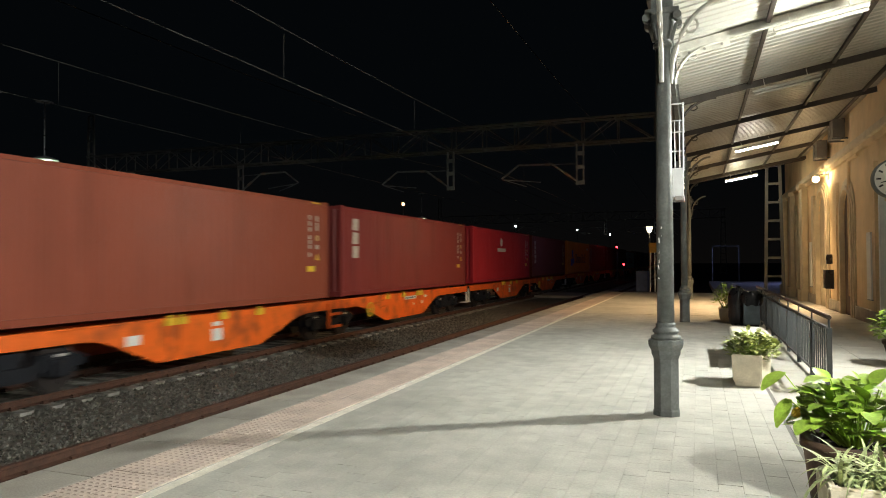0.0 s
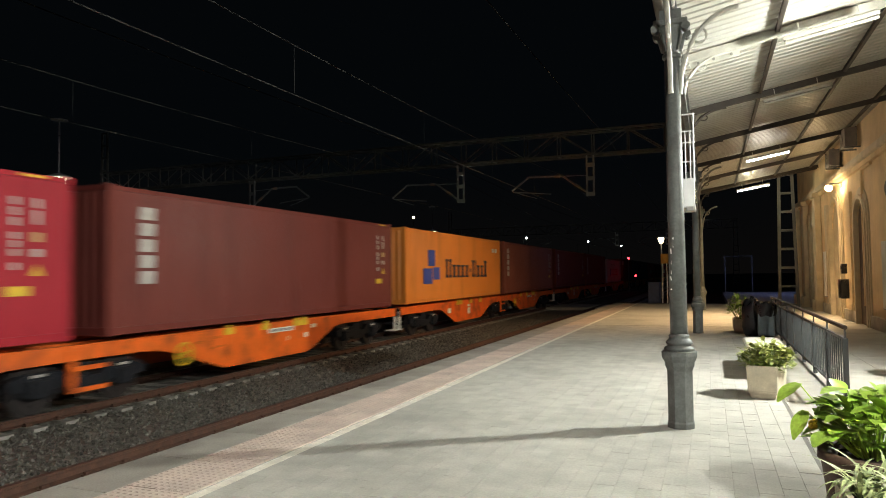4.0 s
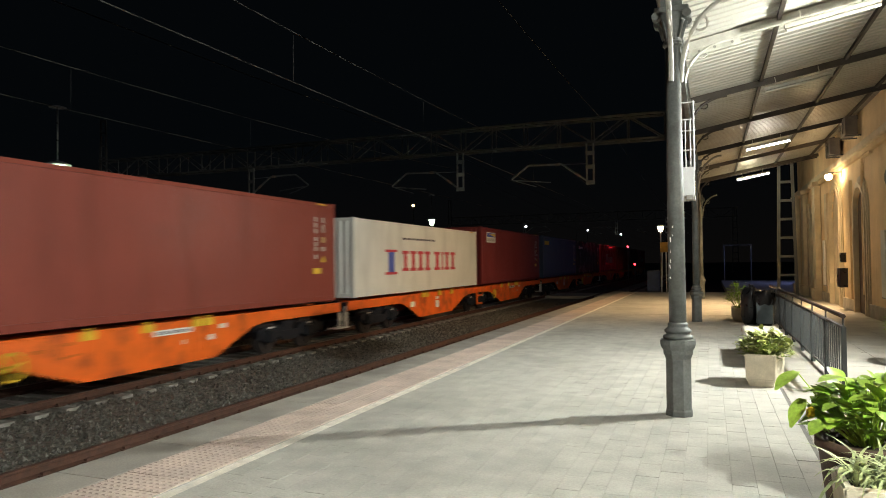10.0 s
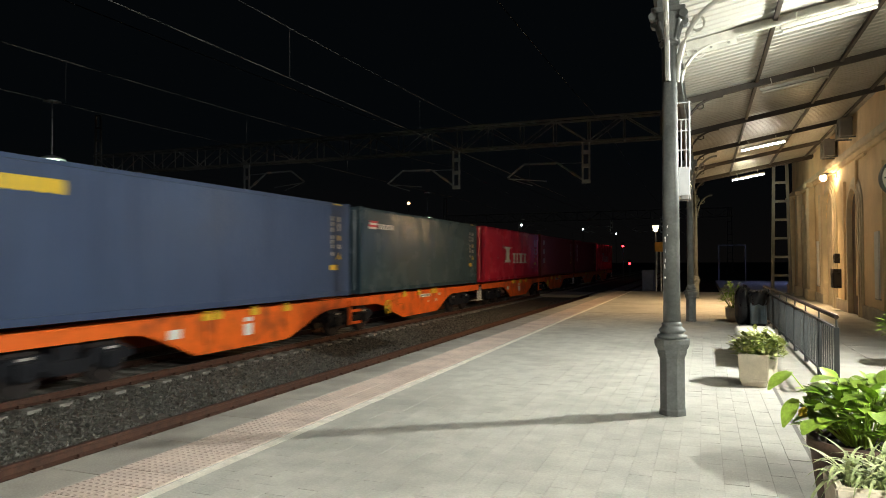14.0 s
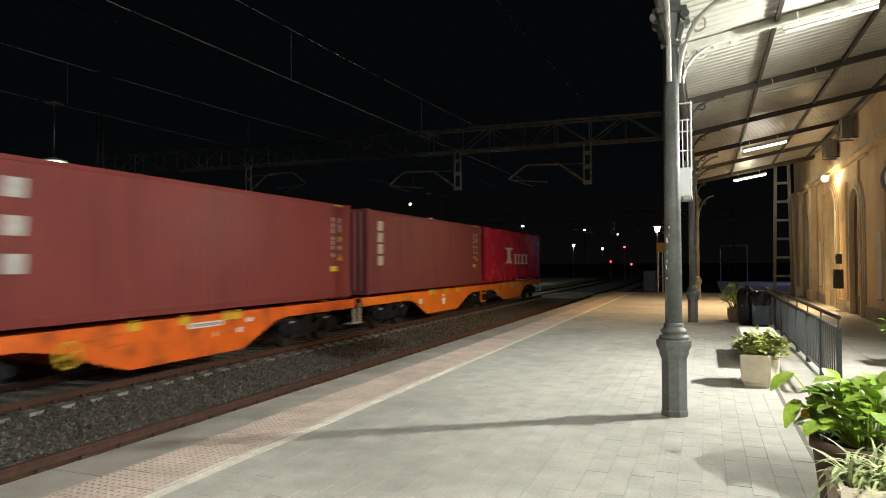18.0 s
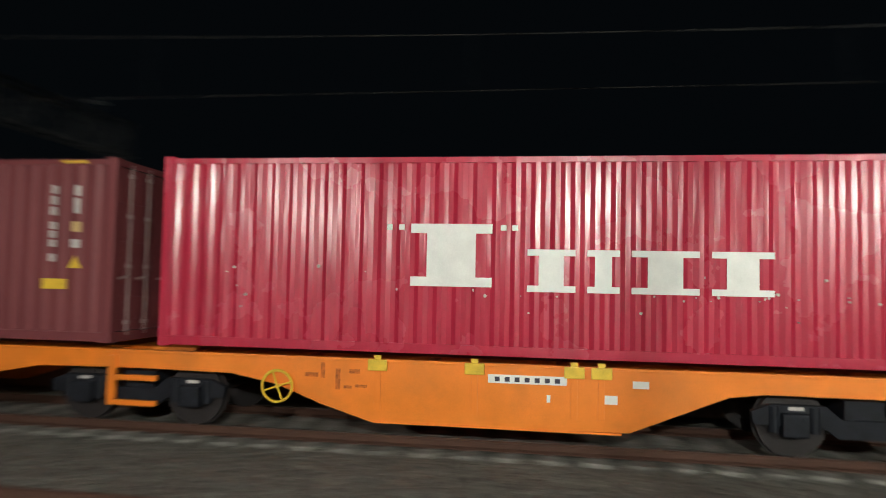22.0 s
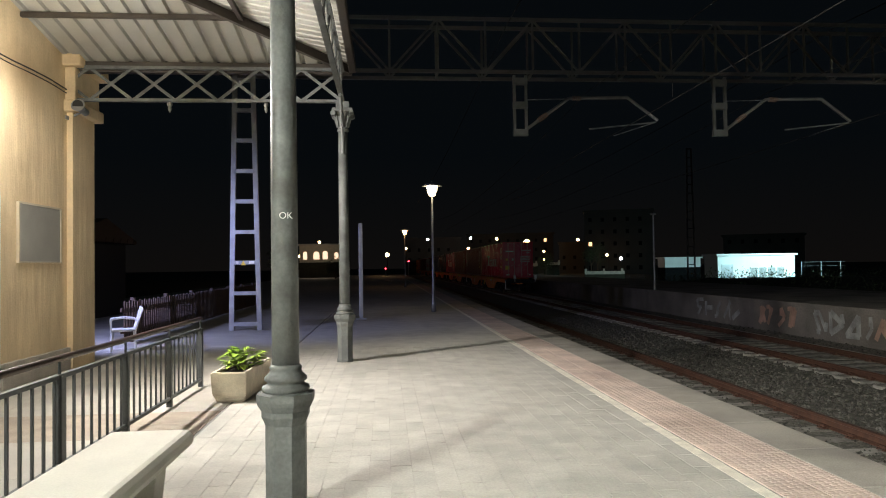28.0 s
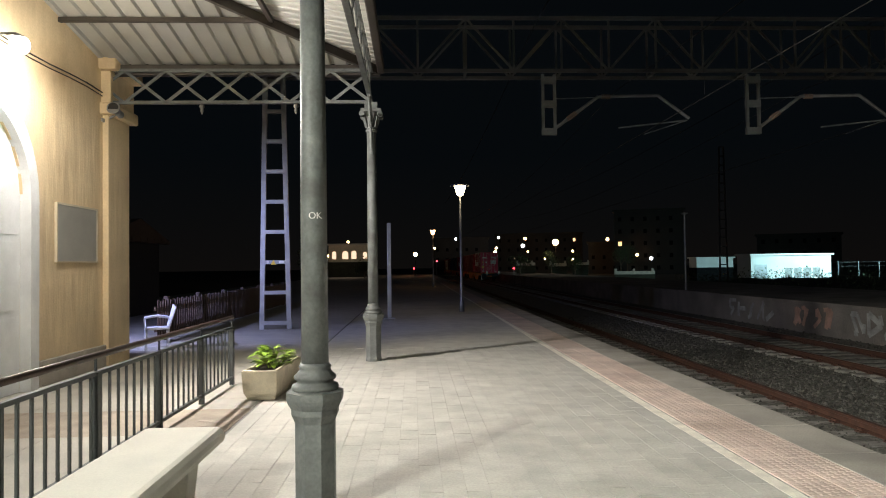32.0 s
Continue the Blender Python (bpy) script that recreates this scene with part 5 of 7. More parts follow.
for i in range(620):
    a, r = rp.random() * 6.283, 0.31 * math.sqrt(rp.random())
    lump = 0.05 * math.sin(5 * a + 3) + 0.04 * math.sin(17 * r)
    c = (r * math.cos(a), 1.1 * r * math.sin(a), 0.555 + lump + rp.uniform(-0.09, 0.09) - 0.55 * r * r)
    s = rp.uniform(0.06, 0.105)
    sp.append((c, (math.cos(a) + rp.uniform(-.9, .9), math.sin(a) + rp.uniform(-.9, .9), rp.uniform(0.0, 1.2)), s, s * 0.72, rp.uniform(0.1, 0.5), 0.2, 4))
    if i % 7 == 0:
        st.append(((c[0] * 0.45, c[1] * 0.45, 0.36), c, 0.008))
foliage("leaves", p, M_LEAFY, "crowded yellow-green leaves", sp)
stems(p, st)
p = planter(0.75, 20.3, 0.45, 0.9, 0.36, "cream cast-stone planter with a ragged green bush")
bushy(p, 0.36, 0.34, 0.72, 220, 0.11, M_LEAF, "ragged green leaves")
p = planter(0.81, -9.45, 0.43, 1.36, 0.37, "cream cast-stone planter with a low green plant")
p.rotation_euler[2] = radians(-3)
bushy(p, 0.32, 0.22, 0.28, 110, 0.13, M_LEAF, "low bright green leaves")
# near planter with striped grass-like leaves
p = planter(1.00, 4.25, 0.76, 0.42, 0.46, "cream cast-stone planter with striped arching grass leaves")
sp = []
for i in range(270):
    a = rp.random() * 6.283
    l = rp.uniform(0.28, 0.55)
    sp.append(((rp.uniform(-.3, .3), rp.uniform(-.14, .14), 0.42), (math.cos(a) * 0.75, math.sin(a) * 0.75, rp.uniform(0.7, 1.5)), l, rp.uniform(0.014, 0.024), rp.uniform(0.3, 1.1), 0.3, 6))
foliage("leaves", p, M_BLADE, "arching pale-striped leaves", sp)
# clay pot with broad leaves behind it
pot = thing("clay_pot", pose(0.97, 5.22, 0), "dark clay pot overgrown with broad green leaves", "plant pot", "potted plants")
bm = bmesh.new()
lathe(bm, [(0.25, 0), (0.27, 0.02), (0.315, 0.38), (0.335, 0.39), (0.335, 0.45), (0.295, 0.45), (0.285, 0.36)], 28)
part("pot", bm, M_TERRA, pot, "dark brown round clay pot", True)
boxpart("soil", (-0.19, 0.19, -0.19, 0.19, 0.36, 0.41), M_POTSOIL, pot, 0.05, "dark potting soil")
sp, st = [], []
for i in range(260):
    a, r = rp.random() * 6.283, 0.32 * math.sqrt(rp.random())
    c = Vector((r * math.cos(a), r * math.sin(a), 0.50 + 0.34 * rp.random() * (1 - 0.6 * r)))
    s = rp.uniform(0.085, 0.165)
    sp.append((c, (math.cos(a) * 0.8 + rp.uniform(-.7, .7), math.sin(a) * 0.8 + rp.uniform(-.7, .7), rp.uniform(-.1, 1.1)), s, s * 0.78, rp.uniform(0.1, 0.5), rp.uniform(0.05, 0.3), 6))
    if i % 4 == 0:
        st.append(((c.x * 0.25, c.y * 0.25, 0.38), tuple(c), 0.006))
for c, w, s in (((-0.42, 0.1, 0.86), (-0.7, -0.5, -0.35), 0.26), ((-0.40, -0.05, 0.70), (-0.5, -0.4, -0.8), 0.24), ((-0.16, -0.1, 0.86), (-0.8, -0.5, 0.15), 0.27), ((0.46, -0.1, 0.98), (0.5, -0.6, 0.1), 0.22), ((0.52, -0.2, 0.72), (0.6, -0.5, 0.0), 0.22), ((-0.3, -0.22, 0.60), (-0.6, -0.8, -0.2), 0.22), ((0.1, -0.2, 0.84), (0.2, -0.9, 0.1), 0.25)):
    s *= 0.74
    sp.append((c, w, s, s * 0.74, 0.25, 0.15, 8)); st.append(((c[0] * 0.2, c[1] * 0.2, 0.4), c, 0.007))
foliage("leaves", pot, M_LEAF, "broad heart-shaped green leaves", sp)
stems(pot, st)
bm = bmesh.new()
for i in range(7):
    bmesh.ops.create_icosphere(bm, subdivisions=1, radius=0.022, matrix=Matrix.Translation((-0.38 + 0.03 * rp.random(), -0.12 + 0.06 * rp.random(), 0.60 + 0.04 * rp.random())))
part("blossom", bm, M_YEL, pot, "small yellow blossom")
pot = thing("clay_pot", pose(2.95, 12.3, 0), "clay pot with a dark leafy shrub by the wall", "plant pot", "potted plants")
bm = bmesh.new()
lathe(bm, [(0.18, 0), (0.27, 0.34), (0.29, 0.35), (0.29, 0.40), (0.25, 0.40), (0.24, 0.34)], 24)
part("pot", bm, M_TERRA, pot, "round clay pot", True)
bushy(pot, 0.36, 0.36, 0.62, 260, 0.13, M_LEAF, "dark green leaves")

# ---- litter bin ----
lb = thing("litter_bin", pose(1.25, 18.86, 0), "blue-grey metal litter bin with a crumpled bag over its rim", "litter bin")
boxpart("body", (-0.19, 0.19, -0.19, 0.19, 0.04, 0.66), M_BIN, lb, 0.03, "blue-grey sheet-metal body")
boxpart("base", (-0.16, 0.16, -0.16, 0.16, 0.0, 0.04), M_BLACK, lb)
boxpart("door", (-0.15, 0.15, -0.197, -0.19, 0.1, 0.56), M_BIN, lb, 0.003, "flush front door")


def crumpled(parent, name, prof, label, n=32):
    """A bag of crumpled film, from a profile of radius and height."""
    bm = bmesh.new()
    rings = []
    for r, z in prof:
        ring = []
        for i in range(n):
            a = 2 * math.pi * i / n
            k = r * (1 + 0.08 * math.sin(5 * a + z * 11) + 0.06 * math.sin(11 * a - z * 17) + 0.03 * math.sin(19 * a + z * 31))
            ring.append(bm.verts.new((k * math.cos(a), k * math.sin(a), z + 0.02 * math.sin(7 * a))))
        rings.append(ring)
    for a, b in zip(rings, rings[1:]):
        for i in range(n):
            bm.faces.new((a[i], a[(i + 1) % n], b[(i + 1) % n], b[i]))
    bm.faces.new(rings[-1])
    return part(name, bm, M_BLACK, parent, label, True)


crumpled(lb, "bag", [(0.235, 0.52), (0.25, 0.62), (0.245, 0.72), (0.25, 0.80), (0.2, 0.87), (0.12, 0.86), (0.06, 0.80)], "crumpled dark plastic bag over the rim")
rb = thing("refuse_bag", pose(0.95, 19.1, 0), "full shiny black refuse bag standing beside the litter bin", "refuse bag")
crumpled(rb, "film", [(0.16, 0.0), (0.2, 0.05), (0.215, 0.25), (0.22, 0.5), (0.225, 0.7), (0.2, 0.84), (0.14, 0.92), (0.06, 0.93)], "crumpled black film")
bm = bmesh.new(); rod(bm, (0, 0, 0.90), (0.03, 0.0, 1.0), 0.035, 8, 0.06)
part("knot", bm, M_BLACK, rb, "tied neck of the bag")


# ---- lamps under the canopy and on the wall ----
def tube_lamp(y, z, lit):
    t_ = thing("tube_lamp", pose(1.75, y, z, 0, -10, 0), "white tube lamp hung under a rafter, %s" % ("lit" if lit else "not lit"), "lamp", "tube lamps under the canopy")
    boxpart("casing", (-0.64, 0.64, -0.045, 0.045, 0.03, 0.09), M_LAMPCASE, t_, 0.01, "white lamp casing")
    bm = bmesh.new()
    rod(bm, (-0.62, 0, 0), (0.62, 0, 0), 0.03, 12)
    part("tube", bm, G_TUBE if lit else M_LAMPCASE, t_, "glass tube")
    for s in (-0.4, 0.4):
        bm = bmesh.new()
        rod(bm, (s, 0, 0.09), (s, 0, 0.26), 0.008, 6)
        part("hanger", bm, M_IRONLT, t_)


for y, z, lit in ((11.35, 5.18, False), (15.45, 5.2, False), (23.3, 5.18, True), (31.1, 5.1, True), (3.6, 5.18, False)):
    tube_lamp(y, z, lit)
for ly, *rest in WALL_LAMPS:
    g = thing("wall_lamp", pose(WALL, ly, 4.42), "round glowing wall lamp on a short iron arm", "lamp", "wall lamps of the station")
    bm = bmesh.new()
    box(bm, -0.03, 0.0, -0.08, 0.08, -0.02, 0.22, 0.01)
    bar(bm, (-0.02, 0, 0.14), (-0.36, 0, 0.14), 0.03, 0.03)
    part("arm", bm, M_IRON, g, "iron wall arm")
    bm = bmesh.new()
    lathe(bm, [(0.02, 0.15), (0.11, 0.10), (0.115, 0.085)], 20, at=(-0.36, 0, 0))
    part("cap", bm, M_IRON, g, "round metal cap")
    bm = bmesh.new()
    bmesh.ops.create_uvsphere(bm, u_segments=20, v_segments=12, radius=0.115, matrix=Matrix.Translation((-0.40, 0, 0.0)))
    ob = part("globe", bm, G_GLOBEW if ly > 20 else G_GLOBE, g, "glowing glass globe", True)
    ob.visible_shadow = False


# ---- fittings on the station wall ----
cl = thing("station_clock", pose(3.72, 16.0, 3.28), "round white two-faced station clock on a wall bracket", "clock")
bm = bmesh.new(); rod(bm, (0, -0.09, 0), (0, 0.09, 0), 0.40, 40)
part("case", bm, M_IRON, cl, "dark round clock case")
for s in (-1, 1):
    bm = bmesh.new(); rod(bm, (0, s * 0.092, 0), (0, s * 0.098, 0), 0.365, 40)
    d = part("dial", bm, M_DIAL, cl, "white dial")
    for i in range(12):
        a = math.pi * 2 * i / 12
        bm = bmesh.new()
        bar(bm, (0.25 * math.sin(a), s * 0.10, 0.25 * math.cos(a)), (0.33 * math.sin(a), s * 0.10, 0.33 * math.cos(a)), 0.012, 0.035)
        part("hour_mark", bm, M_BLACK, d)
    for a, l, w in ((1.9, 0.18, 0.03), (4.4, 0.27, 0.02)):
        bm = bmesh.new()
        bar(bm, (0, s * 0.105, 0), (l * math.sin(a), s * 0.105, l * math.cos(a)), 0.008, w)
        part("pointer", bm, M_BLACK, d)
bm = bmesh.new(); bar(bm, (0.0, 0, 0.42), (WALL - 3.72, 0, 0.42), 0.04, 0.04); bar(bm, (0.05, 0, 0.40), (WALL - 3.72, 0, 0.05), 0.03, 0.03)
part("bracket", bm, M_IRON, cl, "iron wall bracket")

for y, z in ((23.3, 5.28), (26.2, 5.12)):
    ac = thing("air_conditioner", pose(WALL, y, z), "grey outdoor air-conditioner box on wall brackets", "air conditioner", "air conditioners high on the wall")
    boxpart("casing", (-0.42, -0.10, -0.42, 0.42, 0, 0.55), M_AC, ac, 0.015, "grey metal casing")
    bm = bmesh.new(); rod(bm, (-0.425, 0.1, 0.28), (-0.435, 0.1, 0.28), 0.2, 24)
    part("fan_grille", bm, M_BLACK, ac, "round dark fan grille")
    for s in (-0.3, 0.3):
        boxpart("bracket", (-0.42, 0.0, s - 0.02, s + 0.02, -0.04, 0.0), M_IRON, ac)
mb = thing("letter_box", pose(WALL - 0.08, 25.3, 0.72), "dark metal letter box fixed on the wall", "letter box")
boxpart("body", (-0.24, 0.0, -0.26, 0.26, 0, 0.62), M_BLACK, mb, 0.02)
boxpart("flap", (-0.26, -0.24, -0.18, 0.18, 0.42, 0.50), M_AC, mb, 0.005)
mb = thing("ticket_validator", pose(WALL - 0.08, 25.4, 1.52), "small dark box fixed on the wall above the letter box", "wall box")
boxpart("body", (-0.16, 0.0, -0.13, 0.13, 0, 0.32), M_BLACK, mb, 0.02)
boxpart("screen", (-0.165, -0.16, -0.08, 0.08, 0.14, 0.26), M_GLASSDK, mb)
pq = thing("wall_plaque", pose(WALL, -11.25, 1.74), "pale grey blank notice board on the ochre wall", "notice board")
boxpart("board", (-0.03, -0.003, -0.62, 0.62, 0.02, 0.86), M_PLAQUE, pq, 0.004, "grey faded board")
for d in ((-0.04, -0.002, -0.65, -0.62, 0, 0.88), (-0.04, -0.002, 0.62, 0.65, 0, 0.88), (-0.04, -0.002, -0.62, 0.62, 0.86, 0.885), (-0.04, -0.002, -0.62, 0.62, 0.0, 0.02)):
    boxpart("frame", d, M_STONE, pq)
cv = thing("loudspeaker", pose(WALL - 0.02, -12.15, 4.28), "small round grey loudspeaker on a wall bracket", "loudspeaker")
bm = bmesh.new(); rod(bm, (-0.22, 0.14, 0.06), (-0.22, -0.02, 0.02), 0.11, 20, 0.05); rod(bm, (-0.22, 0.0, 0.02), (-0.22, -0.16, 0.0), 0.06, 14)
part("horn", bm, M_GALV, cv, "grey round horn")
bm = bmesh.new(); rod(bm, (-0.22, 0.142, 0.06), (-0.22, 0.146, 0.06), 0.085, 20)
part("grille", bm, M_BLACK, cv)
bm = bmesh.new(); bar(bm, (-0.22, -0.05, 0.0), (0.0, -0.05, -0.12), 0.03, 0.03); box(bm, -0.02, 0.0, -0.15, 0.1, -0.16, -0.10)
part("bracket", bm, M_GALV, cv)
for k, (z, r) in enumerate(((4.62, 0.012), (4.56, 0.009))):
    bm = bmesh.new()
    prev = None
    for i in range(25):
        y = SOUTH + 0.8 + i * 0.55
        q = Vector((WALL - 0.02, y, z + 0.02 * math.sin(i * 1.3)))
        if prev: rod(bm, prev, q, r, 6)
        prev = q
    tagged(part("wall_cable", bm, M_IRONBR), "thin dark cable clipped along the wall", "cable", "cables on the wall")
bm = bmesh.new()
pts = [(21.5, 4.55), (22.6, 4.55), (22.7, 4.4), (22.7, 0.6)]
for a, b in zip(pts, pts[1:]):
    rod(bm, (WALL - 0.06, *a), (WALL - 0.06, *b), 0.045, 10)
tagged(part("drain_pipe", bm, M_WALL), "ochre-painted drain pipe down the wall", "drain pipe")
# notice posts beside the doors
for y in (20.0, 29.6):
    nb = thing("notice_board", pose(WALL - 0.12, y, 0.65), "tall pale notice panel fixed on the wall", "notice board", "notice panels on the wall")
    boxpart("board", (-0.02, 0.02, -0.22, 0.22, 0, 1.7), M_LETTER, nb, 0.005)
    boxpart("frame", (-0.01, 0.03, -0.25, 0.25, -0.03, 0.0), M_GALV, nb)

# ---- hanging platform display near the first column ----
sg = thing("platform_display", pose(-0.33, 12.7, 0), "white hanging platform display on a ladder-like steel frame", "display")
for s in (-0.11, 0.11):
    bm = bmesh.new(); rod(bm, (s, 0, 3.22), (s, 0, 4.44), 0.016, 8)
    part("hanging_rod", bm, M_DISPLAY, sg, "white hanging rod")
for s in (-0.03, 0.05):
    bm = bmesh.new(); rod(bm, (s, 0, 3.24), (s, 0, 4.12), 0.011, 8)
    part("hanging_rod", bm, M_DISPLAY, sg, "thin white rod")
for z in (3.24, 3.58, 3.92, 4.12, 4.42):
    bm = bmesh.new(); rod(bm, (-0.12, 0, z), (0.14, 0, z), 0.013, 8)
    part("cross_rod", bm, M_DISPLAY, sg)
boxpart("display_case", (-0.12, 0.12, -0.5, 0.5, 2.72, 3.22), M_DISPLAY, sg, 0.012, "slim white display case")
boxpart("screen", (-0.126, -0.121, -0.45, 0.45, 2.78, 3.16), M_GLASSDK, sg)
boxpart("screen", (0.121, 0.126, -0.45, 0.45, 2.78, 3.16), M_GLASSDK, sg)
boxpart("lamp_box", (-0.02, 0.10, -0.62, -0.5, 2.66, 2.74), M_AC, sg, 0.01, "small grey lamp box")


# ---- catenary portals ----
def ladder_mast(parent, x, y, h, z0=0.0, steel=None):
    steel = steel or M_GALV
    g = new("ladder_mast"); g.parent = parent; g.matrix_basis = pose(x, y, z0)
    tagged(g, "tapering ladder-like steel mast")
    for s in (-1, 1):
        bm = bmesh.new()
        bar(bm, (s * 0.36, 0, 0), (s * 0.20, 0, h), 0.10, 0.12)
        part("leg", bm, steel, g)
    k = int(h / 0.8)
    for i in range(k + 1):
        z = 0.12 + i * 0.8
        w = 0.36 - 0.16 * z / h
        bm = bmesh.new()
        box(bm, -w, w, -0.05, 0.05, z, z + 0.10)
        part("rung", bm, steel, g)
    if y < 0 or parent.location.y < 0:
        for dx, hw, m_, lab in ((-0.17, 0.07, M_LETTER, "small white plate"), (0.19, 0.03, M_LETDIM, "small white plate")):
            boxpart("plate", (dx - hw, dx + hw, 0.052, 0.056, 1.735, 1.805), m_, g, 0, lab)
        bm = bmesh.new()
        prism(bm, [(-0.03, 1.70), (0.11, 1.70), (0.04, 1.83)], "y", 0.052, 0.056)
        part("warning_sign", bm, M_YEL, g, "yellow warning triangle")
    return g


def portal(y, x_near, x1, zb, zt_, arms, label):
    p_ = thing("catenary_portal", pose(0, y, 0), label, "catenary portal", "steel portals over the tracks")
    x0 = x_near
    for dy in (-0.35, 0.35):
        g = new("truss"); g.parent = p_
        tagged(g, "lattice side of the portal beam")
        for z in (zb, zt_):
            bm = bmesh.new(); bar(bm, (x0 + 0.4, dy, z), (x1, dy, z), 0.08, 0.09)
            part("chord", bm, M_GANTRY, g)
        n = 24
        for i in range(n):
            a, b = x0 + (x1 - x0) * i / n, x0 + (x1 - x0) * (i + 1) / n
            bm = bmesh.new()
            if i % 2: bar(bm, (a, dy, zb), (b, dy, zt_), 0.05, 0.05)
            else: bar(bm, (a, dy, zt_), (b, dy, zb), 0.05, 0.05)
            part("diagonal", bm, M_GANTRY, g)
            bm = bmesh.new(); bar(bm, (a, dy, zb), (a, dy, zt_), 0.05, 0.05)
            part("upright", bm, M_GANTRY, g)
    for i in range(13):
        a = x0 + (x1 - x0) * i / 12
        bm = bmesh.new(); bar(bm, (a, -0.35, zb), (a, 0.35, zb), 0.05, 0.05)
        part("tie", bm, M_GANTRY, p_)
    # north masts take the dim steel: the shade they stand in is in the colour
    ladder_mast(p_, x_near, 0, zt_ + 0.1, 0.0, M_GALV if y < 0 else M_GANTRY)
    ladder_mast(p_, x1, 0, 12.2 if y > 0 else 9.6, -1.15, M_GANTRY)
    for tx, dz, turn in arms:
        d = new("drop_arm"); d.parent = p_; d.matrix_basis = pose(tx, 0, dz, 0, 0, turn)
        tagged(d, "hanging steel bracket with a catenary arm")
        for s in (-0.16, 0.16):
            bm = bmesh.new(); bar(bm, (s, 0, 5.2), (s, 0, zb - dz), 0.07, 0.08)
            part("drop_post", bm, M_GALV, d)
        for z in (5.2, 5.95, 6.6):
            boxpart("spacer", (-0.2, 0.2, -0.06, 0.06, z - 0.09, z + 0.09), M_GALV, d)
        bm = bmesh.new()
        prev = None
        for q in ((-0.2, 5.32), (-1.35, 6.15), (-3.0, 6.18), (-3.85, 5.55)):
            q = Vector((q[0], 0, q[1]))
            if prev: rod(bm, prev, q, 0.045, 8)
            prev = q
        part("arm_tube", bm, M_GALV, d, "bent steel arm tube")
        bm = bmesh.new(); rod(bm, (-0.2, 0, 6.1), (-1.6, 0, 6.14), 0.015, 6)
        part("stay", bm, M_GALV, d)
        bm = bmesh.new(); rod(bm, (-3.8, 0, 5.5), (-1.9, 0, 5.3), 0.022, 6); rod(bm, (-3.8, 0, 5.5), (-2.6, 0, 5.12), 0.014, 6)
        part("register_arm", bm, M_GALV, d)
        for q in (-0.5, -1.45):
            bm = bmesh.new()
            for j in range(5):
                rod(bm, (q - 0.05 * j, 0, 5.54 + 0.036 * j if q > -1 else 6.15), (q - 0.05 * j - 0.02, 0, 5.555 + 0.036 * j if q > -1 else 6.15), 0.07, 10)
            part("insulator", bm, M_CERAMIC, d, "ribbed ceramic insulator")
    return p_


portal(-18.6, 2.6, -28.0, 6.76, 8.17, ((-4.76, 0, 0), (-10.4, 0, 0)), "weathered steel lattice portal carrying the overhead line south of the canopy")
portal(32.6, 3.1, -36.0, 7.25, 8.38, ((-5.2, 0.2, 0), (-11.75, 0.2, 0), (-24.6, 0.55, 180)), "weathered steel lattice portal carrying the overhead line north of the canopy")
portal(95.0, 3.1, -36.0, 7.25, 8.38, ((-5.2, 0.2, 0), (-11.75, 0.2, 0), (-24.6, 0.55, 180)), "weathered steel lattice portal carrying the overhead line far up the line")


cm = thing("catenary_mast", pose(-28.4, -59.4, 0), "tall dark lattice mast behind the far platform", "catenary mast")
ladder_mast(cm, 0, 0, 13.0, -1.15, M_GANTRY)
sp_ = thing("lamp_pole", pose(-14.95, -34.7, 0.2), "slim unlit grey pole on the far platform", "pole")
bm = bmesh.new(); rod(bm, (0, 0, 0), (0, 0, 3.9), 0.06, 10, 0.045)
part("shaft", bm, M_GALV, sp_)
boxpart("head", (-0.12, 0.12, -0.12, 0.12, 3.9, 3.98), M_GALV, sp_, 0.01)


def wire(x0, z, sag, r, label, x1=None):
    spans = [(-70.0, -18.6), (-18.6, 32.6), (32.6, 95.0), (95.0, 180.0)]
    x1 = x0 if x1 is None else x1
    pts = []
    for i, (a, b) in enumerate(spans):
        xa, xb = (x0, x1) if i % 2 else (x1, x0)
        pts += [(xa + (xb - xa) * j / 12, a + (b - a) * j / 12, z - sag * 4 * j / 12 * (1 - j / 12)) for j in range(12)]
    pts.append((xb, 180.0, z))
    bm = bmesh.new()
    tube(bm, pts, r, 6)
    tagged(part("overhead_wire", bm, M_WIRE), label, "wire", "overhead wires")


for tc in (T1, T2):
    wire(tc - 0.15, 4.8, 0.05, 0.009, "thin copper contact wire over the track", tc + 0.15)
    wire(tc - 0.1, 6.35, 0.75, 0.010, "sagging copper carrier wire over the track", tc + 0.1)
    bm = bmesh.new()
    for (a, b) in ((-18.6, 32.6), (32.6, 95.0)):
        for j in range(1, 9):
            u = j / 9
            rod(bm, (tc, a + (b - a) * u, 4.8 - 0.05 * 4 * u * (1 - u)), (tc, a + (b - a) * u, 6.35 - 0.75 * 4 * u * (1 - u)), 0.004, 4)
    tagged(part("dropper_wires", bm, M_WIRE), "thin droppers between the overhead wires", "wire", kind="stuff")
wire(-4.4, 8.1, 0.5, 0.014, "dark feeder cable above the platform edge")
wire(-14.0, 8.3, 0.5, 0.014, "dark feeder cable above the far track")


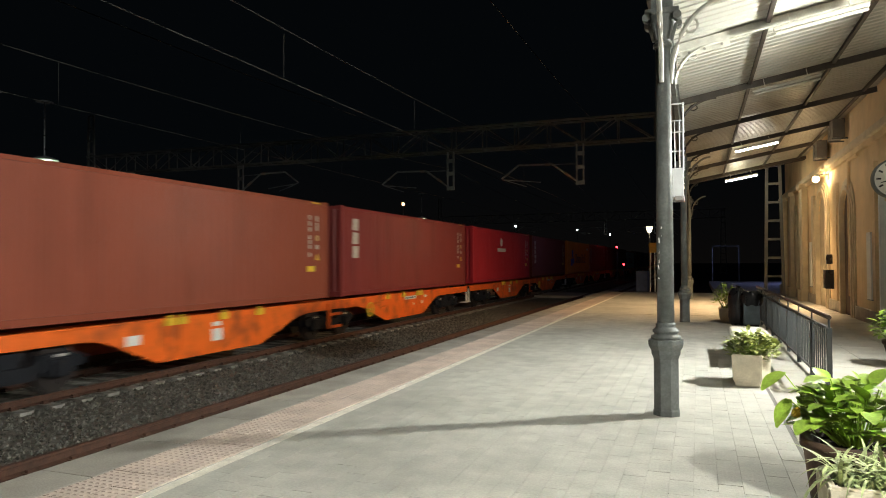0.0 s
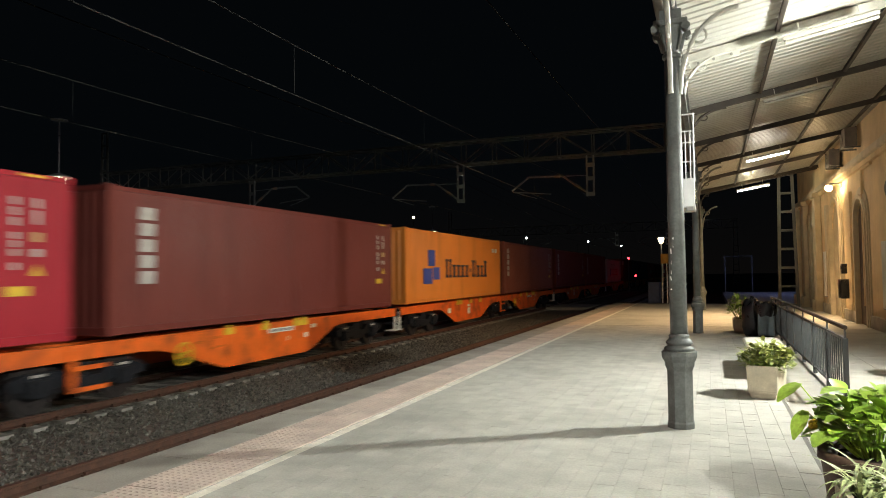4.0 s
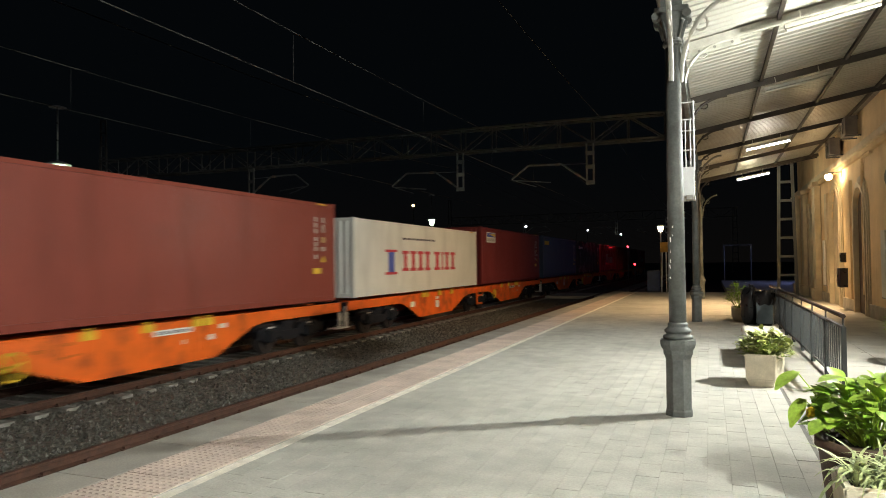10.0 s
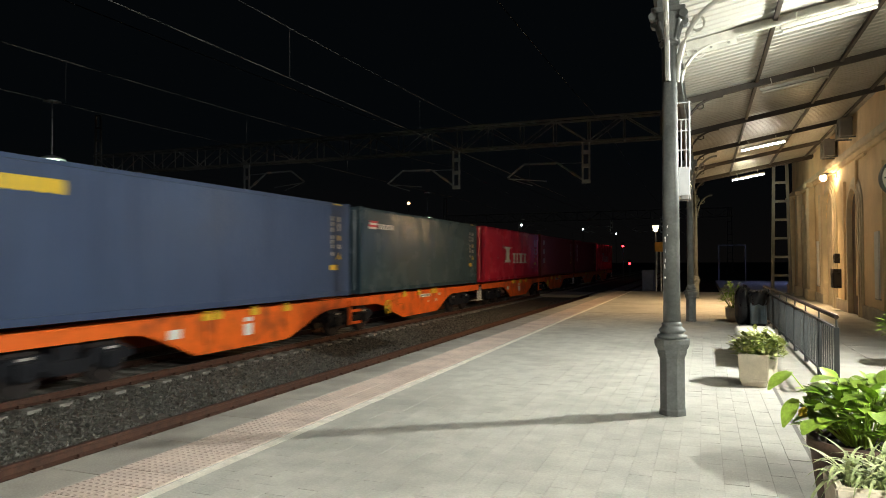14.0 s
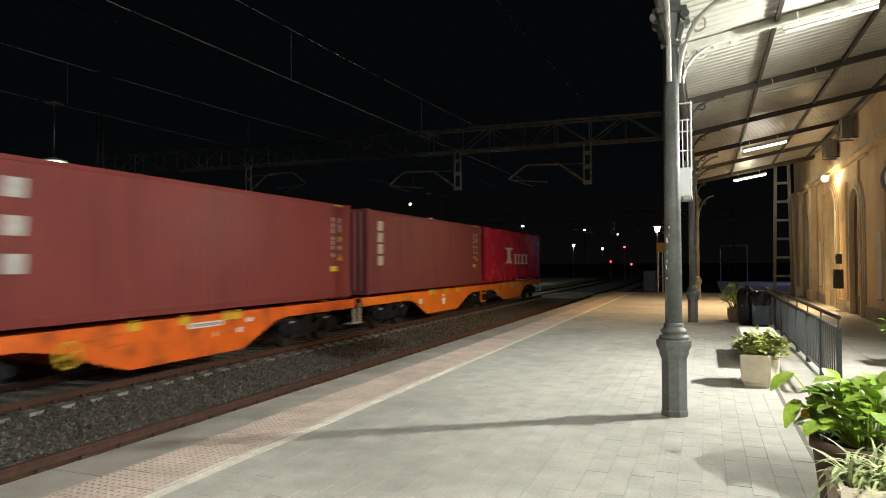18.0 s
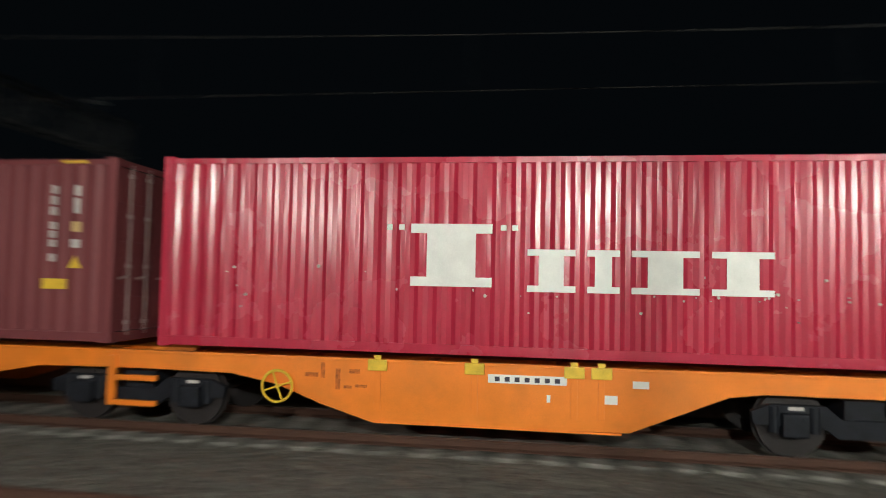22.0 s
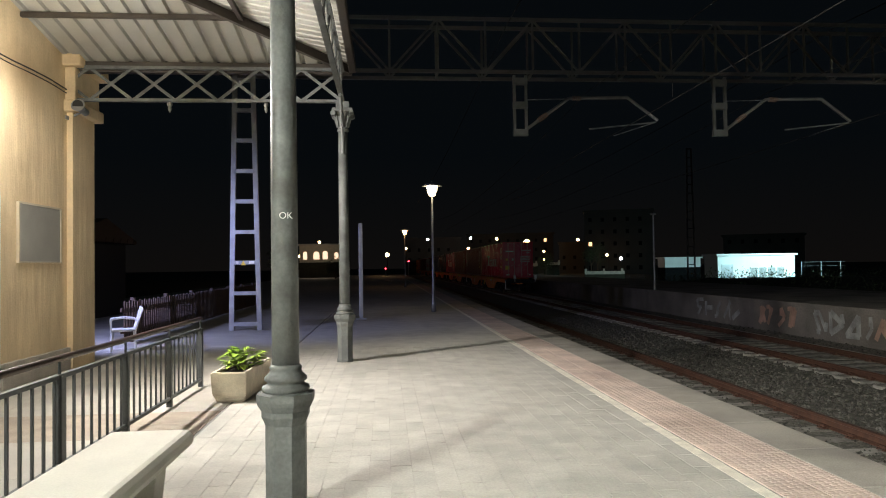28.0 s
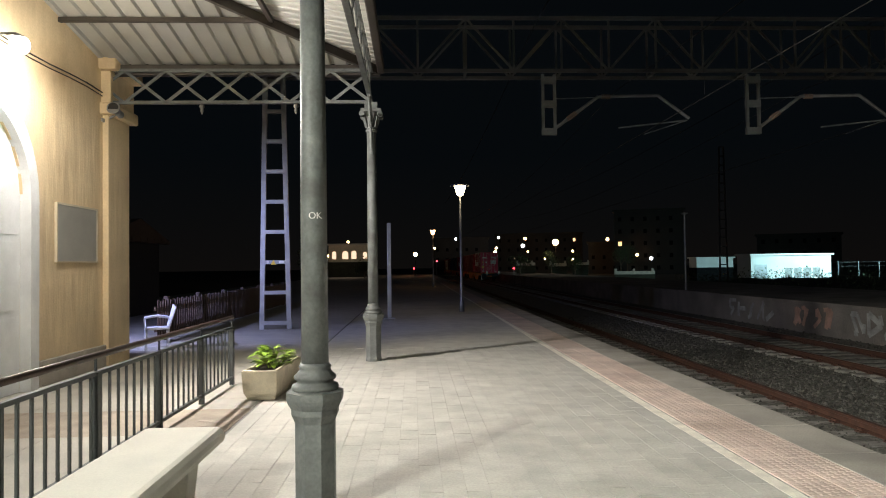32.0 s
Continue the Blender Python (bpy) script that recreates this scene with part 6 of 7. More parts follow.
# ---- lantern posts ----
def lantern(x, y, h, material, label, base=0.0, disc=False):
    l = thing("lantern_post", pose(x, y, base), label, "street lamp", "lanterns on the platforms")
    bm = bmesh.new()
    lathe(bm, [(0.09, 0), (0.09, 0.35), (0.055, 0.42), (0.05, 0.8), (0.04, h - 0.42)], 14)
    part("pole", bm, M_GALV, l, "slim grey steel pole", True)
    bm = bmesh.new()
    lathe(bm, [(0.05, h - 0.44), (0.12, h - 0.40), (0.20, h - 0.10), (0.20, h - 0.08)], 18)
    ob = part("lamp_glass", bm, material, l, "glowing lamp glass", True)
    ob.visible_shadow = False
    bm = bmesh.new()
    lathe(bm, [(0.36, h - 0.08), (0.35, h - 0.05), (0.16, h + 0.02), (0.05, h + 0.05)], 22)
    part("hood", bm, M_GALV, l, "flat round hood", True)
    if disc:
        bm = bmesh.new()
        rod(bm, (0, 0, h + 0.05), (0, 0, h + 1.6), 0.02, 8)
        part("upper_pole", bm, M_BLACK, l)
        bm = bmesh.new()
        lathe(bm, [(0.03, h + 1.63), (0.22, h + 1.58), (0.23, h + 1.57)], 20)
        part("upper_disc", bm, M_GALV, l, "small round disc above the lamp", True)
    return l


for x, y, h, m_, lab, base in ((-2.72, -24.3, 4.5, G_LANT, "lit warm lantern on a slim platform pole", 0), (-2.6, -53.5, 4.5, G_LANTO, "lit amber lantern on a slim platform pole", 0),
                         (-2.85, 45.0, 3.9, G_LANT, "lit lantern beyond the platform end", 0), (-17.2, 14.0, 4.5, G_LANTG, "lit greenish lantern on the far platform", 0.13),
                         (-17.2, -12.2, 4.5, G_LANT, "lit lantern on the far platform", 0.13), (-17.2, 42.0, 4.5, G_LANTG, "lit greenish lantern on the far platform", 0.13),
                         (-17.9, 70.5, 5.2, G_LANTG, "lit greenish lantern beyond the far platform", -0.74), (-17.8, 98.5, 4.95, G_LANTG, "lit greenish lantern beyond the far platform", -0.74),
                         (-17.8, 128.0, 5.4, G_LANTG, "lit greenish lantern beyond the far platform", -1.15)):
    lantern(x, y, h, m_, lab, base, x < -15)


# ---- railway signals ----
def signal(x, y, z, label, base=-1.15):
    s = thing("railway_signal", pose(x, y, base), label, "railway signal", "red signals along the line")
    bm = bmesh.new(); rod(bm, (0, 0, 0), (0, 0, z - base + 0.3), 0.06, 10)
    part("post", bm, M_GALV, s)
    d = -1 if y > 0 else 1
    boxpart("head", (-0.2, 0.2, -0.08, 0.08, z - base - 0.25, z - base + 0.45), M_BLACK, s, 0.03, "black signal head")
    bm = bmesh.new(); rod(bm, (0, d * 0.082, z - base), (0, d * 0.10, z - base), 0.13, 18)
    part("red_light", bm, G_RED, s, "glowing red light")
    bm = bmesh.new(); rod(bm, (0, d * 0.08, z - base + 0.24), (0, d * 0.09, z - base + 0.24), 0.1, 16)
    part("dark_light", bm, M_GLASSDK, s)


for x, y, z in ((-9.3, 86, 3.4), (-13.5, 105.7, 1.6), (-9.0, 91, 1.25), (-3.0, 90, 1.62), (-15.9, 62, 0.22), (-20.3, 55, 1.2), (-1.15, -112, 1.28), (-5.1, -118, 2.46), (-16.4, -104, 1.1)):
    signal(x, y, z, "railway signal post showing a red light")

# ---- things at the platform's north end ----
ko = thing("station_kiosk_cabinet", pose(-2.85, 38.6, 0), "dark blue equipment cabinet at the platform end", "cabinet")
boxpart("body", (-0.32, 0.32, -0.25, 0.25, 0.0, 1.12), mat("dark_blue_paint", (0.04, 0.06, 0.13), 0.5), ko, 0.01)
boxpart("door", (-0.28, 0.28, -0.262, -0.25, 0.08, 1.05), mat("blue_door_paint", (0.05, 0.075, 0.16), 0.5), ko, 0.004)
bs = thing("platform_sign", pose(-2.15, 38.0, 0), "orange sign board on three white posts", "sign")
for s in (-0.25, 0.0, 0.25):
    bm = bmesh.new(); rod(bm, (s, 0, 0), (s * 0.8, 0, 2.15), 0.03, 8)
    part("post", bm, M_PLASTICW, bs)
boxpart("board", (-0.30, 0.30, -0.03, 0.03, 2.1, 2.62), mat("orange_sign_paint", (0.55, 0.28, 0.03), 0.5), bs, 0.006, "blank orange board")
rm = bmesh.new()
prism(rm, [(37.6, -1.1), (37.6, 0.0), (47.0, -0.75), (47.0, -1.1)], "x", EDGE + 0.06, 3.0)
tagged(part("platform_ramp", rm, M_CONC), "concrete ramp down from the platform end", "ramp", kind="structure")
fr = thing("goal_frame", pose(2.1, 60, -0.75), "pale steel pipe frame standing beyond the platform", "frame")
for s in (-1.0, 1.0):
    bm = bmesh.new(); rod(bm, (s, 0, 0), (s, 0, 3.6), 0.05, 8)
    part("post", bm, M_GALV, fr)
bm = bmesh.new(); rod(bm, (-1.05, 0, 3.6), (1.05, 0, 3.6), 0.05, 8)
part("crossbar", bm, M_GALV, fr)
for x0, x1 in ((T1 - 0.75, T1 + 0.75), (T2 - 0.75, T2 + 0.75), (T2 + 1.05, T1 - 1.05)):
    lc = thing("crossing_panel", pose((x0 + x1) / 2, 49.0, RAIL - 0.12), "pale concrete crossing panels laid across the tracks", "crossing panel", "panels of the foot crossing")
    for j in range(4):
        boxpart("slab", (-(x1 - x0) / 2, (x1 - x0) / 2, -2.4 + j * 1.2, -1.22 + j * 1.2, -0.1, 0.10), M_CONC, lc, 0.01)
M_ORSIGN = mat("amber_sign_paint", (0.62, 0.34, 0.03), 0.5)
for y, m_, lab in ((33.2, M_LETTER, "pale sign board on two posts on the far platform"), (37.8, M_ORSIGN, "amber sign board on two posts on the far platform"), (41.6, M_GALV, "grey sign board on two posts on the far platform")):
    ts = thing("platform_sign", pose(-17.6, y, 0.13, 0, 0, 60), lab, "sign", "signs on the far platform")
    for s in (-0.55, 0.55):
        bm = bmesh.new(); rod(bm, (s, 0, 0), (s, 0, 2.05), 0.06, 8)
        part("post", bm, M_GALV, ts)
    boxpart("board", (-0.75, 0.75, -0.04, 0.04, 2.05, 2.55), m_, ts, 0.01, "blank sign board")
fl = thing("flood_lamp_post", pose(-17.0, 52.2, -0.62), "white-lit lamp post at the end of the far platform", "lamp post")
bm = bmesh.new(); rod(bm, (0, 0, 0), (0, 0, 3.3), 0.11, 10)
part("post", bm, M_PLASTICW, fl, "thick white post")
bm = bmesh.new(); rod(bm, (0, 0, 3.3), (0.5, -0.1, 3.45), 0.05, 8)
part("arm", bm, M_GALV, fl)
boxpart("lamp_head", (0.15, 0.75, -0.25, 0.05, 3.40, 3.48), G_LANTG, fl, 0.01, "glowing lamp head")

# ---- things south of the station ----
np_ = thing("notice_post", pose(-0.3, -21.5, 0), "narrow grey sign post standing on the platform", "sign post")
boxpart("post", (-0.06, 0.06, -0.04, 0.04, 0, 2.96), M_GALV, np_, 0.01)
boxpart("foot", (-0.16, 0.16, -0.12, 0.12, 0, 0.05), M_GALV, np_, 0.01)


def chair(x, y, turn):
    c = thing("plastic_chair", pose(x, y, 0, 0, 0, turn), "white moulded plastic armchair beside the station corner", "chair")
    for sx in (-0.22, 0.22):
        for sy in (-0.2, 0.2):
            bm = bmesh.new(); bar(bm, (sx * 1.12, sy * 1.12, 0), (sx, sy, 0.42), 0.035, 0.045)
            part("leg", bm, M_PLASTICW, c)
        bm = bmesh.new()
        prev = None
        for q in ((-0.22, 0.42), (-0.24, 0.64), (0.0, 0.67), (0.2, 0.64), (0.24, 0.6)):
            q = Vector((sx * 1.15, q[0], q[1]))
            if prev: bar(bm, prev, q, 0.05, 0.025)
            prev = q
        part("armrest", bm, M_PLASTICW, c)
    boxpart("seat", (-0.25, 0.25, -0.24, 0.24, 0.40, 0.44), M_PLASTICW, c, 0.015)
    bm = bmesh.new()
    rows = [[bm.verts.new((0.27 * (-1 + u / 4) * (0.86 + 0.2 * v / 5), 0.22 + 0.13 * v / 5 - 0.05 * (1 - (u / 4 - 1) ** 2) + dy, 0.43 + 0.47 * v / 5 - 0.05 * (u / 4 - 1) ** 2 * v / 5)) for u in range(9)] for dy in (0, 0.018) for v in range(6)]
    for k in (0, 6):
        for v in range(5):
            for u in range(8):
                q = (rows[k + v][u], rows[k + v][u + 1], rows[k + v + 1][u + 1], rows[k + v + 1][u])
                bm.faces.new(q if k == 0 else q[::-1])
    rim = [rows[v][0] for v in range(6)] + rows[5][1:] + [rows[v][8] for v in range(4, -1, -1)] + rows[0][7:0:-1]
    rim2 = [rows[6 + v][0] for v in range(6)] + rows[11][1:] + [rows[6 + v][8] for v in range(4, -1, -1)] + rows[6][7:0:-1]
    for k in range(len(rim)):
        j = (k + 1) % len(rim)
        bm.faces.new((rim[k], rim[j], rim2[j], rim2[k]))
    part("backrest", bm, M_PLASTICW, c, "curved moulded backrest", True)


chair(4.2, -14.6, 110)
pf = thing("picket_fence", pose(4.55, -30.4, 0), "dark wooden picket fence beyond the station corner", "fence")
for i in range(96):
    boxpart("picket", (-0.012, 0.012, i * 0.155, i * 0.155 + 0.09, 0.05, 0.92 + 0.03 * (i % 2)), M_WOOD, pf)
for z in (0.25, 0.72):
    boxpart("rail", (0.013, 0.05, 0, 14.9, z, z + 0.08), M_WOOD, pf)
for i in range(7):
    boxpart("post", (0.051, 0.14, i * 2.33, i * 2.33 + 0.1, 0, 1.0), M_WOOD, pf)
sh = thing("tiled_shed", pose(9.9, -24.5, -0.3), "small dark shed with a tiled roof behind the picket fence", "shed")
boxpart("wall", (-1.2, 3.0, -2.5, 2.5, 0, 2.9), M_DARKBLD, sh, 0, "dark rendered wall")
bm = bmesh.new(); prism(bm, [(-2.8, 2.9), (2.8, 2.9), (2.8, 3.0), (0, 3.7), (-2.8, 3.0)], "x", -1.5, 3.3)
part("roof", bm, M_TERRA, sh, "low tiled roof")
for i in range(9):
    bm = bmesh.new(); rod(bm, (-1.52, -2.6 + i * 0.65, 2.96), (-1.2, -2.6 + i * 0.65, 2.98), 0.1, 8)
    part("roof_tile", bm, M_TERRA, sh)

# ---- graffiti on the far wall: plain painted strokes ----
rg = random.Random(3)
for gy, length, m_, lab in ((-29.1, 3.7, M_GRAF, "pale spray-painted shapes"), (-24.3, 2.5, M_GRAFR, "reddish spray-painted shapes"), (-21.0, 3.0, M_GRAF, "pale spray-painted shapes"), (-18.3, 3.4, M_GRAFR, "reddish spray-painted shapes"), (-14.3, 3.2, M_GRAF, "pale spray-painted shapes"), (-10.4, 3.0, M_GRAFR, "faded spray-painted shapes")):
    g = thing("wall_graffiti", pose(FARP + 0.006, gy, -0.66), lab + " on the platform wall", "graffiti", "graffiti along the far wall")
    n = int(length / 0.62)
    for i in range(n):
        bm = bmesh.new()
        y0, w = i * length / n, length / n * 0.82
        pts = [(y0 + rg.uniform(0, 0.12), 0.03)]
        for k in range(rg.choice((3, 4, 4, 5))):
            pts.append((y0 + w * rg.choice((0.05, 0.5, 0.95)) + rg.uniform(-.05, .05), rg.choice((0.08, 0.36, 0.66)) + rg.uniform(-.04, .04)))
        for k, (p0, p1) in enumerate(zip(pts, pts[1:])):
            if (Vector(p0) - Vector(p1)).length > 0.05:
                bar(bm, (0.004 + 0.003 * k, *p0), (0.004 + 0.003 * k, *p1), 0.006, rg.uniform(0.12, 0.2))
        part("painted_shape", bm, m_, g)

# ---- beyond: white shed, houses, scrub, town lights ----
wb = thing("white_shed", pose(-40.2, -70.0, -1.15), "low white shed lit by a cold street lamp", "shed")
boxpart("wall", (-4.6, 4.0, -3, 0, 0, 3.4), M_WHITEBLD, wb, 0.02, "white rendered wall")
boxpart("roof_edge", (-4.8, 4.2, -3.2, 0.25, 3.4, 3.6), M_WHITEBLD, wb, 0.02, "flat white roof edge")
boxpart("door", (2.3, 3.6, 0.0, 0.03, 0, 2.5), M_GALV, wb, 0.01, "grey shed door")
for i in range(4):
    boxpart("painted_shape", (-3.4 + i * 1.0, -2.6 + i * 1.0, 0.004, 0.01, 1.1, 2.1), M_GRAF, wb)
wb = thing("white_shed", pose(-41.4, -90.0, -1.15), "small white hut lit by a cold street lamp", "shed")
# added black base, unseen, that only lifts the white wall
boxpart("base_wall", (-2.5, 2.5, -2.5, 0, 0, 2.1), M_DARKWIN, wb, 0.02, "dark filler base under the hut")
boxpart("wall", (-2.5, 2.5, -2.5, 0, 2.1, 3.35), M_WHITEBLD, wb, 0.02)
boxpart("roof_edge", (-2.7, 2.7, -2.7, 0.2, 3.35, 3.5), M_WHITEBLD, wb, 0.02)
wf = thing("wire_fence", pose(-45.3, -69.6, -1.15), "pale wire fence beside the white shed", "fence")
for i in range(3):
    bm = bmesh.new(); rod(bm, (-i * 2.2, 0, 0), (-i * 2.2, 0, 2.7), 0.035, 6)
    part("post", bm, M_GALV, wf)
for z in (2.2, 2.62):
    bm = bmesh.new(); rod(bm, (0, 0, z), (-5.0, 0, z), 0.012, 6)
    part("wire", bm, M_GALV, wf)
sl = thing("street_lamp", pose(-50.0, -58.0, -1.15), "tall street lamp with a cold white light", "street lamp")
bm = bmesh.new(); rod(bm, (0, 0, 0), (0, 0, 6.6), 0.08, 10); rod(bm, (0, 0, 6.6), (0.3, -1.0, 6.7), 0.05, 8)
part("pole", bm, M_GALV, sl)
boxpart("lamp_head", (0.15, 0.5, -1.3, -0.8, 6.60, 6.68), G_TOWNW, sl, 0, "glowing lamp head")
hb = random.Random(21)
for yaw, d, w, dp, h in ((160.7, 180, 16.4, 11, 15.6), (169.5, 230, 28, 12, 12.6), (163.9, 205, 11, 10, 8.6), (176.0, 215, 17, 11, 11.0), (150.0, 190, 18, 11, 9.0)):
    a = math.radians(yaw)
    cx, cy = -1 - math.sin(a) * d, math.cos(a) * d
    hs = thing("apartment_house", pose(cx, cy, -1.15, 0, 0, yaw), "dark distant town house with a few lit windows", "house", "houses of the town")
    boxpart("wall", (-w / 2, w / 2, -dp / 2, dp / 2, 0, h), M_DARKBLD, hs)
    boxpart("roof", (-w / 2 - 0.4, w / 2 + 0.4, -dp / 2 - 0.4, dp / 2 + 0.4, h, h + 0.5), M_DARKBLD, hs)
    for f in range(int(h / 3)):
        for k in range(int(w / 3)):
            lit = hb.random() < 0.03
            boxpart("window", (-w / 2 + 1 + k * 3, -w / 2 + 1.8 + k * 3, -dp / 2 - 0.03, -dp / 2 + 0.03, 1.2 + f * 3, 2.2 + f * 3), G_WINDOW if lit else M_DARKWIN, hs)


# long garden walls under the street lamps, and a low arcaded house
for x0, y0, x1, y1, zb, zt_ in ((-19.0, -118.5, -22.2, -117.8, 1.5, 2.0), (-24.6, -117.4, -27.4, -116.8, 1.3, 1.85), (-28.4, -116.6, -31.0, -116.0, 1.5, 1.95), (-29.4, -95.5, -34.6, -93.8, 0.1, 0.55)):
    gw = thing("garden_wall", pose(x0, y0, -1.15, 0, 0, math.degrees(math.atan2(y1 - y0, x1 - x0))), "pale garden wall under a street lamp at the edge of the town", "wall", "garden walls of the town")
    L = math.hypot(x1 - x0, y1 - y0)
    # added dark base stands in for the unlit ground below the wall
    boxpart("base", (0, L, -0.2, 0.2, 0, zb + 1.15), M_SCRUBSOIL, gw, 0, "dark filler base in place of unlit ground")
    boxpart("wall", (0, L, -0.12, 0.12, zb + 1.151, zt_ + 1.15), M_PLINTH, gw, 0, "pale rendered wall")
    for k in range(int(L / 2.5) + 1):
        boxpart("pier", (k * 2.5, k * 2.5 + 0.3, -0.18, 0.18, zb + 1.152, zt_ + 1.5), M_PLINTH, gw)
ar = thing("arcaded_house", pose(9.3, -112.0, -1.15), "low pale house with lit arches on the hillside", "house")
# the same kind of dark filler, in place of unlit ground under the house
boxpart("base", (-4.4, 3.4, -3.0, 0.4, 0, 3.6), M_SCRUBSOIL, ar, 0, "dark filler base in place of unlit ground")
boxpart("wall", (-3.4, 3.4, -3.0, 0.0, 3.6, 6.4), M_STONE, ar, 0, "pale plastered wall")
boxpart("roof", (-3.7, 3.7, -3.3, 0.3, 6.4, 6.6), M_PLINTH, ar)
for k in range(4):
    bm = bmesh.new()
    c, q = -2.5 + 1.6 * k + 0.2 * (k % 2), 0.32 + 0.08 * (k % 3)
    prism(bm, [(c - q, 4.1)] + arch_pts(c, q, 4.9 + 0.15 * (k % 2), 8) + [(c + q, 4.1)], "y", 0.001, 0.02)
    part("arch", bm, G_ARCH, ar, "lit arched opening")


# dark trees at the edge of the town
rt = random.Random(31)
for x, y, h in ((-17.4, -104.0, 4.6), (-23.6, -111.0, 5.4), (-27.9, -112.5, 4.9), (-33.0, -104.0, 5.8), (-36.5, -112.0, 6.4), (6.0, -98.0, 4.2), (14.6, -101.0, 5.6)):
    tr = thing("tree", pose(x, y, -1.15, 0, 0, rt.uniform(0, 360)), "dark leafy tree at the edge of the town", "tree", "trees of the town")
    bm = bmesh.new(); rod(bm, (0, 0, 0), (0.1, 0.05, h * 0.5), 0.16, 8, 0.08)
    for q in (0.4, 2.4, 4.5):
        rod(bm, (0.08, 0.04, h * 0.42), (0.9 * math.cos(q), 0.9 * math.sin(q), h * 0.72), 0.07, 6, 0.03)
    part("trunk", bm, M_TRUNK, tr, "tapered trunk with limbs")
    bm = bmesh.new()
    lobes = [(rt.uniform(-1.0, 1.0), rt.uniform(-1.0, 1.0), h * rt.uniform(0.52, 0.86), rt.uniform(0.5, 0.95)) for k in range(9)]
    for a, b, c, r in lobes:
        for k in range(70):
            d = Vector((rt.gauss(0, 1), rt.gauss(0, 1), rt.gauss(0, 1))).normalized() * r * rt.uniform(0.55, 1.1)
            p = Vector((a, b, c)) + d
            m = Matrix.Translation(p) @ Euler((rt.uniform(0, 6), rt.uniform(0, 6), rt.uniform(0, 6))).to_matrix().to_4x4()
            w = rt.uniform(0.08, 0.16)
            bm.faces.new([bm.verts.new(m @ Vector(v)) for v in ((-w, 0, 0), (0, -w * 0.45, 0.02), (w, 0, 0), (0, w * 0.45, 0.02))])
    part("crown", bm, M_TREELEAF, tr, "crown of small dark leaves")


def town_lamp(yaw, elev, d, r, material, label):
    a = math.radians(yaw)
    x, y, z = -1.04 - math.sin(a) * d, -0.4 + math.cos(a) * d, 1.61 + d * math.tan(math.radians(elev))
    t_ = thing("street_lamp", pose(x, y, -1.15), label, "street lamp", "street lamps of the town")
    bm = bmesh.new(); rod(bm, (0, 0, 0), (0, 0, max(0.3, z + 1.0)), 0.07, 6)
    part("pole", bm, M_DARKBLD, t_)
    bm = bmesh.new(); bmesh.ops.create_icosphere(bm, subdivisions=2, radius=r, matrix=Matrix.Translation((0, 0, z + 1.15)))
    part("globe", bm, material, t_, "glowing lamp globe", True)


for yaw, el, d, r, w in ((185.4, 2.1, 150, .3, 0), (187.0, 0.95, 140, .3, 0), (179.8, 1.0, 120, .4, 0), (178.2, 1.5, 190, .35, 0), (176.4, 2.25, 200, .4, 1), (172.8, 2.3, 200, .4, 1),
                         (173.0, 1.45, 190, .4, 0), (173.1, 1.1, 190, .5, 0), (170.8, 1.6, 200, .6, 1), (170.6, 2.2, 210, .45, 0), (170.4, 1.1, 190, .25, 0), (168.1, 1.85, 190, .9, 0), (166.7, 1.1, 190, .35, 0), (166.7, 0.4, 180, .3, 0), (163.9, 2.0, 210, .5, 0), (161.6, 0.7, 170, .35, 0), (160.5, 0.4, 160, .4, 1), (171.5, 0.6, 180, .2, 0), (174.5, 1.9, 220, .2, 0), (169.0, 0.5, 170, .22, 0), (159.5, 0.9, 200, .2, 0), (177.0, 1.9, 220, .2, 1),
                         (14.0, 3.0, 160, .3, 1), (9.0, 2.6, 180, .25, 1), (6.4, 2.2, 200, .25, 1), (23.3, 4.9, 120, .25, 0)):
    town_lamp(yaw, el, d, r * 0.95, G_TOWNW if w else G_TOWN, "distant street lamp of the town, lit")
rs = random.Random(8)
# low weedy bank behind the far platform
nx, ny = 40, 70
vs_, fs_ = [], []
for j in range(ny + 1):
    for i in range(nx + 1):
        x, y = -66 + 42 * i / nx, -76 + 60 * j / ny
        h = 1.25 * math.exp(-((y + 56) / 9) ** 2) * min(1.0, (-x - 22) / 6) + 0.12 * math.sin(x * 1.3) * math.sin(y * 1.1)
        vs_.append((x, y, -1.12 + max(0.0, h) + rs.uniform(0, 0.12)))
for j in range(ny):
    for i in range(nx):
        k = j * (nx + 1) + i
        fs_.append((k, k + 1, k + nx + 2, k + nx + 1))
me = bpy.data.meshes.new("weedy_bank"); me.from_pydata(vs_, [], fs_); me.materials.append(M_SCRUBSOIL)
tagged(new("weedy_bank", me), "low dark weedy bank behind the far platform", "bank", kind="structure")
vs_, fs_ = [], []
for i in range(15000):
    if i % 3:
        x, y = rs.uniform(-64, -24.3), rs.triangular(-70, -20, -56)
        top = -1.1 + 1.2 * math.exp(-((y + 56) / 9) ** 2)
    else:
        a, d = math.radians(rs.uniform(15, 60)), rs.uniform(28, 80)
        x, y, top = -math.sin(a) * d, math.cos(a) * d, -1.1
        if x > FARP - 9.6: continue
    h = top + rs.random() ** 2 * (0.5 + 0.6 * math.sin(x * 0.9 + y * 0.6) ** 2)
    leaf_blade(vs_, fs_, (x, y, h), (rs.uniform(-1, 1), rs.uniform(-1, 1), rs.uniform(-.2, 1.4)), rs.uniform(0.12, 0.32), 0.1, 0.2, 0.2, 2)
